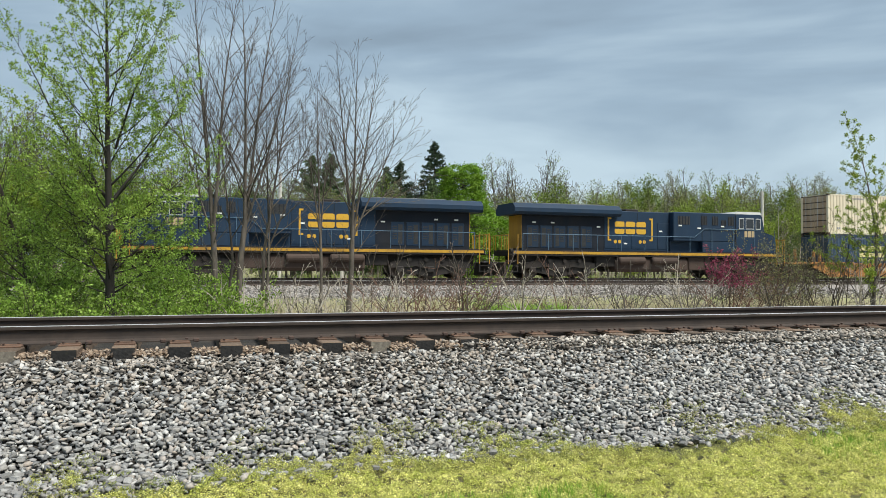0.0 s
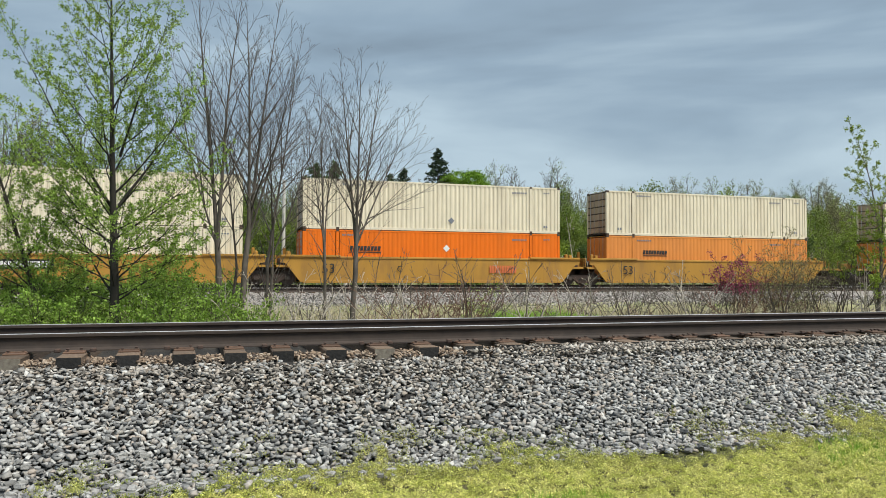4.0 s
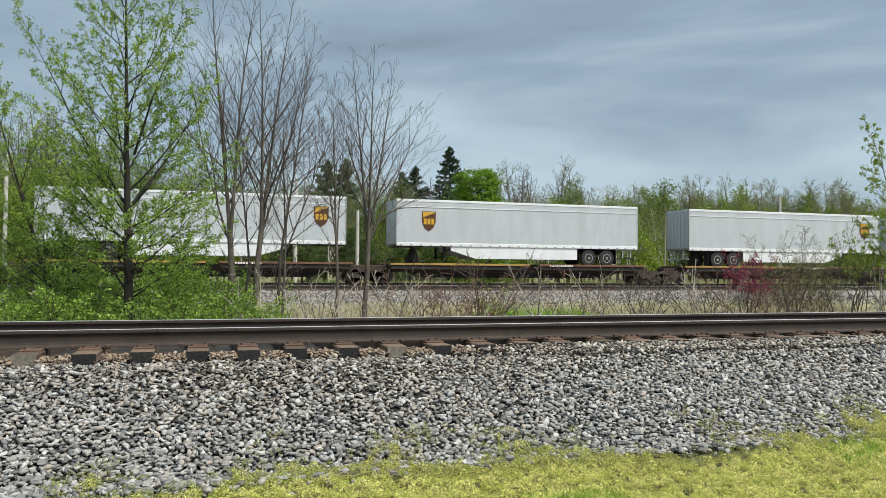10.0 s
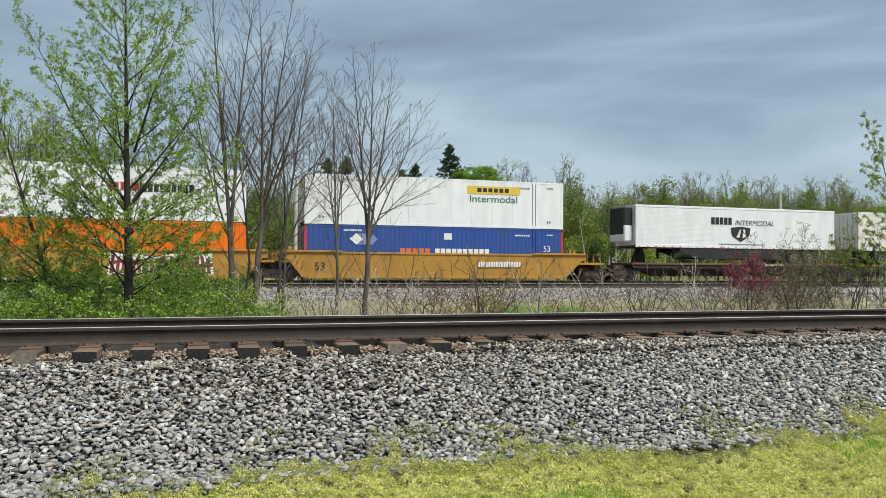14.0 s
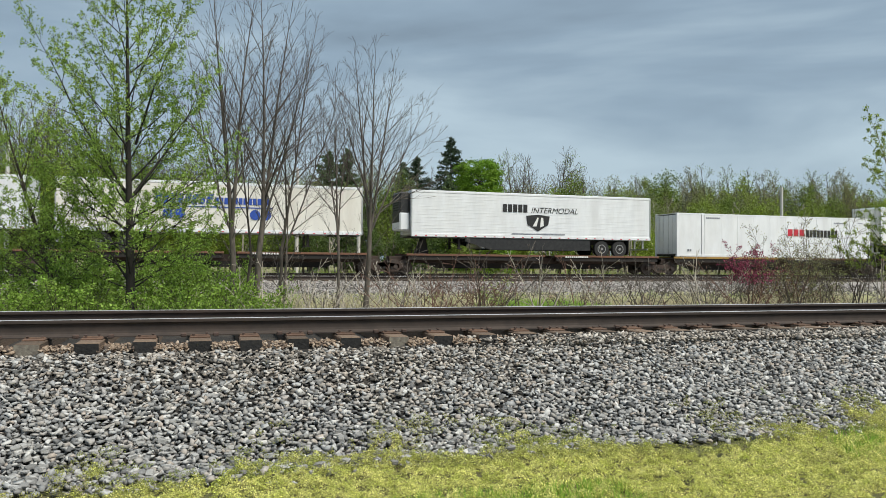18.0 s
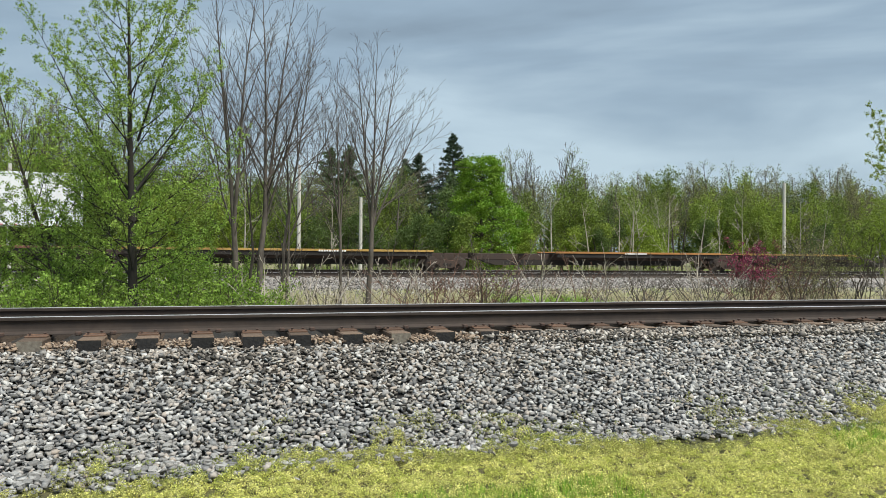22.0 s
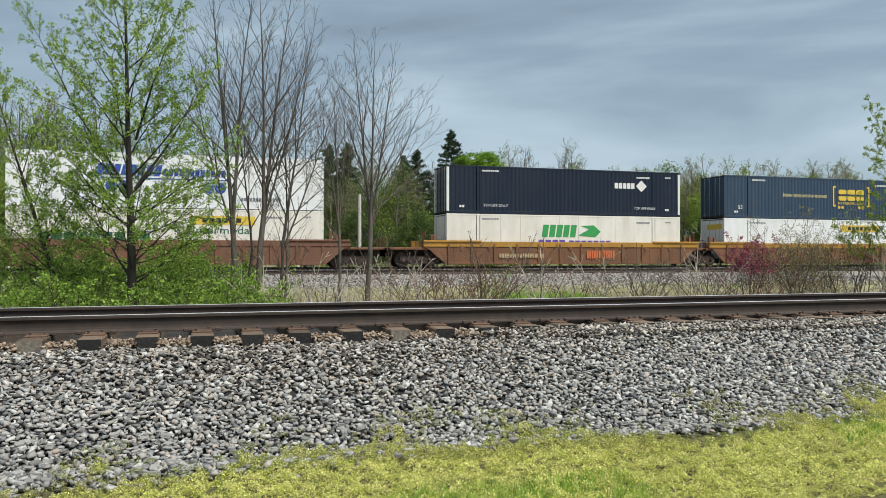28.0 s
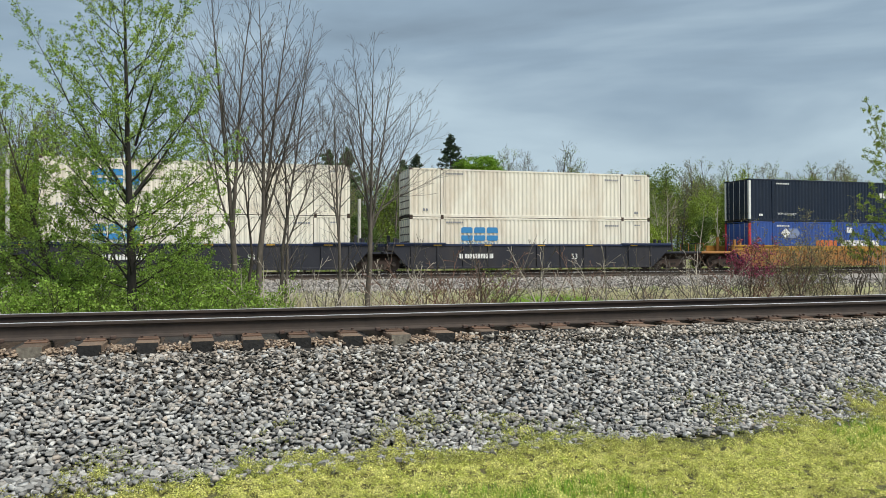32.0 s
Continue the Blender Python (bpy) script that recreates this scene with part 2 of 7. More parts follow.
M["pole"] = surf("weathered_pale_pole", (0.62, 0.60, 0.56), (0.48, 0.45, 0.41), 8, 0.9, 0, 0.3, stretch=(3, 3, 0.3))
M["concrete"] = surf("concrete", (0.42, 0.41, 0.39), (0.33, 0.32, 0.30), 9, 0.9, 0, 0.3)


class Mesh:
    """Collects corners and faces; every shape appended is its own island."""

    def __init__(self):
        self.v, self.f, self.mi, self.cur = [], [], [], 0

    def add(self, verts, faces):
        k = len(self.v)
        self.v.extend(verts)
        self.f.extend([tuple(i + k for i in fc) for fc in faces])
        self.mi.extend([self.cur] * len(faces))
        return self

    def box(self, x0, x1, y0, y1, z0, z1, c=0.0):
        if c <= 0:
            v = [(x, y, z) for x in (x0, x1) for y in (y0, y1) for z in (z0, z1)]
            return self.add(v, [(0, 1, 3, 2), (4, 6, 7, 5), (0, 4, 5, 1), (2, 3, 7, 6), (0, 2, 6, 4), (1, 5, 7, 3)])
        lo, hi = (x0, y0, z0), (x1, y1, z1)
        v, idx = [], {}
        for sx in (0, 1):
            for sy in (0, 1):
                for sz in (0, 1):
                    s = (sx, sy, sz)
                    for ax in range(3):
                        p = [hi[k] - c if s[k] else lo[k] + c for k in range(3)]
                        p[ax] = hi[ax] if s[ax] else lo[ax]
                        idx[s, ax] = len(v)
                        v.append(tuple(p))
        f = []
        for ax in range(3):
            a, b = (ax + 1) % 3, (ax + 2) % 3
            for e in (0, 1):
                loop = []
                for i, j in ((0, 0), (1, 0), (1, 1), (0, 1)):
                    s = [0, 0, 0]
                    s[ax], s[a], s[b] = e, i, j
                    loop.append(idx[tuple(s), ax])
                f.append(tuple(loop if e else loop[::-1]))
            for i in (0, 1):
                for j in (0, 1):
                    s0, s1 = [0, 0, 0], [0, 0, 0]
                    s0[ax], s1[ax] = 0, 1
                    for s in (s0, s1):
                        s[a], s[b] = i, j
                    q = (idx[tuple(s0), a], idx[tuple(s1), a], idx[tuple(s1), b], idx[tuple(s0), b])
                    f.append(q if i != j else q[::-1])
        for s in {k[0] for k in idx}:
            t = (idx[s, 0], idx[s, 1], idx[s, 2])
            f.append(t if sum(s) % 2 else t[::-1])
        return self.add(v, f)

    def prism(self, poly, y0, y1):
        """A polygon of (x, z) pushed from y0 to y1."""
        n = len(poly)
        v = [(x, y0, z) for x, z in poly] + [(x, y1, z) for x, z in poly]
        f = [tuple(range(n)), tuple(range(2 * n - 1, n - 1, -1))]
        f += [(i, i + n, (i + 1) % n + n, (i + 1) % n) for i in range(n)]
        return self.add(v, f)

    def prism_x(self, poly, x0, x1):
        """A polygon of (y, z) pushed from x0 to x1."""
        n = len(poly)
        v = [(x0, y, z) for y, z in poly] + [(x1, y, z) for y, z in poly]
        f = [tuple(range(n - 1, -1, -1)), tuple(range(n, 2 * n))]
        f += [(i, (i + 1) % n, (i + 1) % n + n, i + n) for i in range(n)]
        return self.add(v, f)

    def prism_z(self, poly, z0, z1):
        n = len(poly)
        v = [(x, y, z0) for x, y in poly] + [(x, y, z1) for x, y in poly]
        f = [tuple(range(n - 1, -1, -1)), tuple(range(n, 2 * n))]
        f += [(i, (i + 1) % n, (i + 1) % n + n, i + n) for i in range(n)]
        return self.add(v, f)

    def disc_y(self, x, z, r, y0, y1, n=20, r2=None):
        """A drum whose axle lies across the track."""
        r2 = r if r2 is None else r2
        a = [2 * math.pi * i / n for i in range(n)]
        v = [(x + r * math.cos(t), y0, z + r * math.sin(t)) for t in a] + [(x + r2 * math.cos(t), y1, z + r2 * math.sin(t)) for t in a]
        f = [tuple(range(n)), tuple(range(2 * n - 1, n - 1, -1))] + [(i, i + n, (i + 1) % n + n, (i + 1) % n) for i in range(n)]
        return self.add(v, f)

    def tube(self, pts, radii, n=5, caps=True):
        k, v, f = len(pts), [], []
        for i, p in enumerate(pts):
            p = Vector(p)
            d = (Vector(pts[min(i + 1, k - 1)]) - Vector(pts[max(i - 1, 0)]))
            d = d.normalized() if d.length > 1e-9 else Vector((0, 0, 1))
            u = d.cross(Vector((0.13, 0.97, 0.21))).normalized() if abs(d.dot(Vector((0.13, 0.97, 0.21)))) < 0.95 else d.cross(Vector((1, 0, 0))).normalized()
            w = d.cross(u)
            for j in range(n):
                t = 2 * math.pi * j / n
                v.append(tuple(p + (u * math.cos(t) + w * math.sin(t)) * radii[i]))
        for i in range(k - 1):
            for j in range(n):
                f.append((i * n + j, i * n + (j + 1) % n, (i + 1) * n + (j + 1) % n, (i + 1) * n + j))
        if caps:
            f += [tuple(range(n - 1, -1, -1)), tuple(range((k - 1) * n, k * n))]
        return self.add(v, f)

    def data(self, name, mats, smooth=False):
        me = bpy.data.meshes.new(name)
        me.from_pydata(self.v, [], self.f)
        for m in mats if isinstance(mats, (list, tuple)) else [mats]:
            me.materials.append(m)
        if any(self.mi):
            me.polygons.foreach_set("material_index", self.mi)
        if smooth:
            me.polygons.foreach_set("use_smooth", [True] * len(self.f))
        me.update()
        return me


def part(name, mb, mat, parent, label="", smooth=False, at=None):
    """One mesh object under a thing or a part."""
    ob = new(name, mb if isinstance(mb, bpy.types.Mesh) else mb.data(name, mat, smooth))
    ob.parent = parent
    if at is not None:
        ob.matrix_basis = at
    if name in ("code_bars", "owner_code", "warning_labels", "marker_strip", "louvre", "grille", "grille_bar", "bracket_marks", "number_bars", "brand_mark"):
        ob["kind"] = "stuff"
    if label:
        ob["label"] = label
    return ob


def arrays_mesh(name, verts, faces, mats, smooth=False):
    """A mesh from numpy arrays; faces all of one corner count."""
    me = bpy.data.meshes.new(name)
    nf, k = faces.shape
    me.vertices.add(len(verts))
    me.vertices.foreach_set("co", np.ascontiguousarray(verts, dtype=np.float32).ravel())
    me.loops.add(nf * k)
    me.loops.foreach_set("vertex_index", np.ascontiguousarray(faces, dtype=np.int32).ravel())
    me.polygons.add(nf)
    me.polygons.foreach_set("loop_start", np.arange(0, nf * k, k, dtype=np.int32))
    for m in mats if isinstance(mats, (list, tuple)) else [mats]:
        me.materials.append(m)
    me.update(calc_edges=True)
    me.validate()
    return me


def structure(name, mesh, label, category, kind="structure"):
    return tagged(new(name, mesh), label, category, "", kind)


# ---- the ground: one sheet with its ditch, banks and beds ----
NEAR_TRACK, FAR_TRACK, TRAIN_TRACK = 9.67, 41.0, 45.1
TRAIN_RAIL = -0.10
PROFILE = [(-400, -1.25), (-20, -1.1), (0, -1.03), (5.6, -1.02), (6.35, -1.0), (8.05, -0.37), (8.4, -0.31), (10.95, -0.31), (12.4, -0.95), (14, -1.0), (24, -0.98),
           (29, -0.62), (34, -0.56), (38.3, -0.52), (39.4, -0.42), (47.0, -0.36), (48.6, -0.60), (54, -0.75), (70, -0.5), (130, 0.2), (2500, 0.4)]


def ground_z(y):
    return float(np.interp(y, [p[0] for p in PROFILE], [p[1] for p in PROFILE]))


def build_ground():
    ys = sorted({p[0] for p in PROFILE} | set(np.round(np.arange(-4, 60, 0.5), 2)) | {-2500.0, -100.0, 80.0, 100.0, 300.0})
    xs = sorted(set(np.round(np.arange(-30, 60, 1.5), 2)) | {-2500.0, -600.0, -250.0, -120.0, -60.0, 80.0, 130.0, 260.0, 600.0, 2500.0})
    v = []
    for y in ys:
        for x in xs:
            rough = 0.0 if (7 < y < 12.2 or 38.5 < y < 48 or abs(x) > 90 or y > 60) else 0.035 * noise.noise(Vector((x * 0.7, y * 0.7, 0)))
            v.append((x, y, ground_z(y) + rough - 0.01))
    n = len(xs)
    f = [(j * n + i, j * n + i + 1, (j + 1) * n + i + 1, (j + 1) * n + i) for j in range(len(ys) - 1) for i in range(n - 1)]
    me = bpy.data.meshes.new("ground")
    me.from_pydata(v, [], f)
    # Gravel and moss beds carry painted gap shade under stones and sprigs.
    for m in (M["soil"], M["shaded_gravel_bed"], M["far_gravel"], M["shaded_moss_bed"]):
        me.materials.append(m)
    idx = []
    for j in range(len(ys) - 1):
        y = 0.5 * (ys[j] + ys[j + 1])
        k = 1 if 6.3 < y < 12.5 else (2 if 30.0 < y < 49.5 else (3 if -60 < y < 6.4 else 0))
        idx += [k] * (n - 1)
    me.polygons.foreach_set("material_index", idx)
    me.polygons.foreach_set("use_smooth", [True] * len(f))
    return structure("ground", me, "grassy ground with gravel railway beds reaching the horizon", "ground")


build_ground()


# ---- tracks ----
def rail_profile():
    """Half section of a heavy rail, height 0.186, as (y, z) with the running top at 0."""
    right = [(0.031, 0.0), (0.0345, -0.002), (0.037, -0.016), (0.036, -0.036), (0.012, -0.047), (0.0085, -0.060), (0.0085, -0.125), (0.014, -0.150), (0.045, -0.166), (0.076, -0.175), (0.076, -0.186)]
    return right + [(-y, z) for y, z in reversed(right)]


def build_rail(name, y, z, x0, x1, label, bright=-0.007):
    poly = [(y + a, z + b) for a, b in rail_profile()]
    mb = Mesh().prism_x(poly, x0, x1)
    n = len(poly)
    me = mb.data(name, [M["rail"], M["rail_top"]])
    mi = [0] * len(me.polygons)
    for i, fc in enumerate(mb.f):
        zs = [mb.v[k][2] - z for k in fc]
        if len(fc) == 4 and min(zs) > bright:
            mi[i] = 1
    me.polygons.foreach_set("material_index", mi)
    return structure(name, me, label, "rail")


for k, yy in enumerate((NEAR_TRACK - 0.7525, NEAR_TRACK + 0.7525)):
    build_rail("rail_near_%d" % (k + 1), yy, 0.0, -120, 160, "rust-brown steel rail with a shiny worn running top", (-.0025, -.007)[k])
for k, yy in enumerate((FAR_TRACK - 0.7525, FAR_TRACK + 0.7525)):
    build_rail("rail_far_%d" % (k + 1), yy, -0.18, -250, 300, "dark rusty steel rail on the far track")
for k, yy in enumerate((TRAIN_TRACK - 0.7525, TRAIN_TRACK + 0.7525)):
    build_rail("rail_train_%d" % (k + 1), yy, TRAIN_RAIL, -250, 300, "dark rusty steel rail under the freight train")

# ---- the train ----
SPEED = 26.04
moving = []      # (thing, place along the train, sideways, height above the rail)


def on_train(name, s, z, label, category, group=""):
    """The Empty of a thing that rides on the train: s metres along it, z above the rail."""
    ob = tagged(new(name), label, category, group)
    ob.matrix_basis = pose(s, TRAIN_TRACK, TRAIN_RAIL + z)
    moving.append((ob, s, TRAIN_RAIL + z))
    return ob


def paint(name, col, dirt=(0.20, 0.14, 0.09), amt=0.35, rough=0.5):
    return surf(name, col, tuple(c * 0.88 for c in col), 1.6, rough, 0, 0.05, dirt, 0.55, amt, stretch=(1, 1, 0.3), spec=0.3)


P = {
    "cream": paint("cream_container_paint", (0.76, 0.69, 0.53), (0.42, 0.32, 0.21), 0.3),
    "door_rust": paint("rust_streaked_door_paint", (0.46, 0.36, 0.25), (0.20, 0.10, 0.05), 0.75),
    "cream_old": paint("rust_streaked_cream_paint", (0.82, 0.78, 0.67), (0.42, 0.28, 0.17), 0.42),
    "white": paint("white_panel_paint", (0.80, 0.82, 0.835), (0.60, 0.57, 0.51), 0.22),
    "white_dirty": paint("dirty_white_paint", (0.78, 0.755, 0.69), (0.48, 0.42, 0.33), 0.35),
    "pale_grey": paint("pale_grey_paint", (0.52, 0.53, 0.50), (0.30, 0.26, 0.20), 0.35),
    "trailer_grey": paint("light_grey_trailer_skin", (0.52, 0.555, 0.585), (0.43, 0.43, 0.42), 0.3, 0.4),
    "orange": paint("orange_container_paint", (0.74, 0.165, 0.010), (0.50, 0.16, 0.03), 0.3),
    "orange_faded": paint("faded_orange_paint", (0.70, 0.255, 0.055), (0.50, 0.20, 0.07), 0.35),
    "orange_strong": paint("strong_orange_paint", (0.80, 0.165, 0.006), (0.55, 0.15, 0.02), 0.25),
    "post_amber": paint("amber_post_paint", (0.72, 0.33, 0.05), (0.45, 0.22, 0.06), 0.3),
    "blue": paint("royal_blue_container_paint", (0.032, 0.085, 0.32), (0.07, 0.09, 0.18), 0.35),
    "navy": paint("dark_navy_container_paint", (0.011, 0.020, 0.040), (0.03, 0.036, 0.046), 0.3),
    "navy_blue": paint("navy_blue_container_paint", (0.020, 0.042, 0.10), (0.05, 0.06, 0.08), 0.3),
    "teal": paint("teal_blue_container_paint", (0.016, 0.075, 0.115), (0.05, 0.085, 0.10), 0.3),
    "slate": paint("slate_blue_container_paint", (0.035, 0.065, 0.11), (0.07, 0.085, 0.10), 0.35),
    "red": paint("dull_red_container_paint", (0.37, 0.11, 0.09), (0.30, 0.14, 0.11), 0.4),
    "sky_blue": paint("light_blue_trailer_skin", (0.17, 0.36, 0.54), (0.2, 0.32, 0.42), 0.3, 0.4),
    "car_yellow": paint("yellow_car_paint", (0.44, 0.235, 0.042), (0.20, 0.11, 0.05), 0.65, 0.6),
    "car_tan": paint("weathered_tan_yellow_paint", (0.42, 0.25, 0.075), (0.20, 0.13, 0.07), 0.6, 0.65),
    "car_orange": paint("rusty_orange_car_paint", (0.40, 0.19, 0.06), (0.17, 0.085, 0.045), 0.65, 0.7),
    "car_rust": paint("rust_red_car_paint", (0.20, 0.098, 0.052), (0.085, 0.05, 0.038), 0.75, 0.8),
    "car_brown": paint("rusty_brown_car_paint", (0.19, 0.095, 0.06), (0.10, 0.06, 0.045), 0.6, 0.75),
    "car_navy": paint("grimy_navy_car_paint", (0.028, 0.030, 0.040), (0.07, 0.058, 0.05), 0.5, 0.7),
    "car_navy_rail": paint("navy_top_chord_paint", (0.022, 0.035, 0.085), (0.06, 0.06, 0.07), 0.4, 0.6),
    "yellow_edge": paint("faded_yellow_edge_paint", (0.46, 0.29, 0.085), (0.12, 0.07, 0.045), 0.8, 0.85),
    "grime": paint("black_grimy_steel", (0.030, 0.027, 0.025), (0.065, 0.05, 0.04), 0.6, 0.8),
    "grime_brown": paint("brown_grimy_steel", (0.075, 0.052, 0.042), (0.04, 0.032, 0.028), 0.6, 0.8),
    "wheel": surf("steel_wheel", (0.11, 0.085, 0.07), (0.07, 0.055, 0.048), 8, 0.6, 0.5, 0.1),
    "tyre": surf("black_tyre_rubber", (0.018, 0.018, 0.018), (0.03, 0.03, 0.03), 12, 0.85, 0, 0.2),
    "rim": surf("pale_wheel_rim", (0.32, 0.32, 0.32), (0.22, 0.21, 0.20), 10, 0.5, 0.3, 0.05),
    "metal": surf("dull_aluminium", (0.55, 0.56, 0.57), (0.42, 0.42, 0.42), 6, 0.4, 0.6, 0.05),
    "black": surf("black_paint", (0.015, 0.015, 0.016), (0.03, 0.03, 0.03), 6, 0.5, 0, 0.05),
    "ink_white": surf("white_lettering_paint", (0.78, 0.78, 0.76), (0.68, 0.68, 0.66), 6, 0.6, 0, 0),
    "ink_yellow": surf("yellow_lettering_paint", (0.72, 0.52, 0.06), (0.62, 0.45, 0.06), 6, 0.6, 0, 0),
    "ink_pale": surf("pale_yellow_lettering_paint", (0.66, 0.58, 0.28), (0.58, 0.5, 0.24), 6, 0.6, 0, 0),
    "ink_blue": surf("blue_lettering_paint", (0.02, 0.07, 0.38), (0.03, 0.08, 0.33), 6, 0.6, 0, 0),
    "ink_cyan": surf("mid_blue_lettering_paint", (0.03, 0.22, 0.50), (0.04, 0.22, 0.45), 6, 0.6, 0, 0),
    "ink_violet": surf("violet_lettering_paint", (0.10, 0.06, 0.36), (0.12, 0.07, 0.33), 6, 0.6, 0, 0),
    "ink_green": surf("green_lettering_paint", (0.03, 0.32, 0.08), (0.04, 0.28, 0.08), 6, 0.6, 0, 0),
    "ink_dkgreen": surf("dark_green_lettering_paint", (0.012, 0.12, 0.07), (0.015, 0.11, 0.07), 6, 0.6, 0, 0),
    "ink_red": surf("red_lettering_paint", (0.55, 0.03, 0.05), (0.48, 0.03, 0.05), 6, 0.6, 0, 0),
    "ink_orange": surf("orange_lettering_paint", (0.62, 0.16, 0.05), (0.55, 0.14, 0.05), 6, 0.6, 0, 0),
    "ink_gold": surf("gold_badge_paint", (0.62, 0.36, 0.03), (0.55, 0.32, 0.03), 6, 0.5, 0, 0),
    "ink_brown": surf("brown_badge_paint", (0.095, 0.035, 0.012), (0.08, 0.03, 0.012), 6, 0.5, 0, 0),
    "ink_grey": surf("grey_lettering_paint", (0.16, 0.18, 0.22), (0.2, 0.21, 0.23), 6, 0.6, 0, 0),
    "ink_tan": surf("tan_lettering_paint", (0.45, 0.35, 0.2), (0.4, 0.3, 0.17), 6, 0.6, 0, 0),
    "ink_maroon": surf("maroon_sprayed_paint", (0.24, 0.035, 0.045), (0.2, 0.03, 0.04), 6, 0.6, 0, 0),
    "badge_blue": paint("faded_pale_blue_patch", (0.22, 0.28, 0.46)),
    "patch_grey": paint("grey_brown_patch", (0.20, 0.15, 0.13)),
    "loco_blue": paint("dark_blue_locomotive_paint", (0.011, 0.032, 0.066), (0.032, 0.04, 0.05), 0.4, 0.6),
    "rail_blue": paint("worn_blue_handrail_paint", (0.10, 0.18, 0.26), (0.08, 0.10, 0.12), 0.4, 0.6),
    "loco_dark": paint("sooty_blue_locomotive_paint", (0.011, 0.016, 0.026), (0.03, 0.027, 0.025), 0.5, 0.8),
    "loco_yellow": paint("golden_yellow_locomotive_paint", (0.50, 0.28, 0.035), (0.15, 0.09, 0.045), 0.7, 0.7),
    "loco_roof": paint("pale_roof_paint", (0.62, 0.63, 0.62), (0.45, 0.44, 0.42), 0.3),
    "hatch": paint("dull_roof_hatch_paint", (0.16, 0.175, 0.19), (0.08, 0.08, 0.08), 0.4, 0.8),
    "glass": surf("dark_window_glass", (0.02, 0.025, 0.03), (0.03, 0.035, 0.04), 3, 0.08, 0, 0),
}

LEN, WID, HGT = 16.154, 2.59, 2.896
FACE = -WID / 2


def corrugated(x0, x1, y, z0, z1, pitch=0.278, depth=0.048):
    """A pressed steel side: trapezoid ribs, upright."""
    mb, n = Mesh(), max(2, int(round((x1 - x0) / pitch)))
    d = (x1 - x0) / n
    s = 1 if y > 0 else -1
    prof = []
    for i in range(n):
        a = x0 + i * d
        prof += [(a, y - s * depth), (a + d * 0.30, y - s * depth), (a + d * 0.46, y), (a + d * 0.84, y)]
    prof.append((x1, y - s * depth))
    v = [(px, py, z0) for px, py in prof] + [(px, py, z1) for px, py in prof]
    k = len(prof)
    f = [(i, i + 1, i + 1 + k, i + k) for i in range(k - 1)]
    if s > 0:
        f = [q[::-1] for q in f]
    return mb.add(v, f)


def blocks(mb, x, z, w, h, n, y, gap=0.22, slant=0.0, thick=0.004):
    """Plain letter-sized blocks in a row."""
    step = w / n
    for i in range(n):
        a = x + i * step
        b = a + step * (1 - gap)
        mb.prism([(a, z), (b, z), (b + slant * h, z + h), (a + slant * h, z + h)], y - thick, y)
    return mb


TEXT = {}


def words(text, x, z, h, y, mat, parent, slant=0.0, width=None):
    """Readable words laid on a side that faces the camera."""
    key = (text, round(slant, 2))
    if key not in TEXT:
        cu = bpy.data.curves.new("words", "FONT")
        cu.body, cu.size, cu.shear = text, 1.0, slant
        ob = bpy.data.objects.new("words", cu)
        scene.collection.objects.link(ob)
        me = bpy.data.meshes.new_from_object(ob.evaluated_get(bpy.context.evaluated_depsgraph_get()))
        bpy.data.objects.remove(ob)
        TEXT[key] = me
    me = TEXT[key].copy()
    co = np.empty(len(me.vertices) * 3, dtype=np.float32)
    me.vertices.foreach_get("co", co)
    co = co.reshape(-1, 3)
    lo, hi = co.min(0), co.max(0)
    sz = h / (hi[1] - lo[1])
    sx = sz if width is None else width / (hi[0] - lo[0])
    out = np.stack([x + (co[:, 0] - lo[0]) * sx, np.full(len(co), y), z + (co[:, 1] - lo[1]) * sz], 1)
    me.vertices.foreach_set("co", out.astype(np.float32).ravel())
    me.materials.clear()
    me.materials.append(mat)
    me.update()
    return part("lettering", me, mat, parent)


def disc(mb, x, z, r, y, n=20, thick=0.004):
    return mb.prism([(x + r * math.cos(2 * math.pi * i / n), z + r * math.sin(2 * math.pi * i / n)) for i in range(n)], y - thick, y)


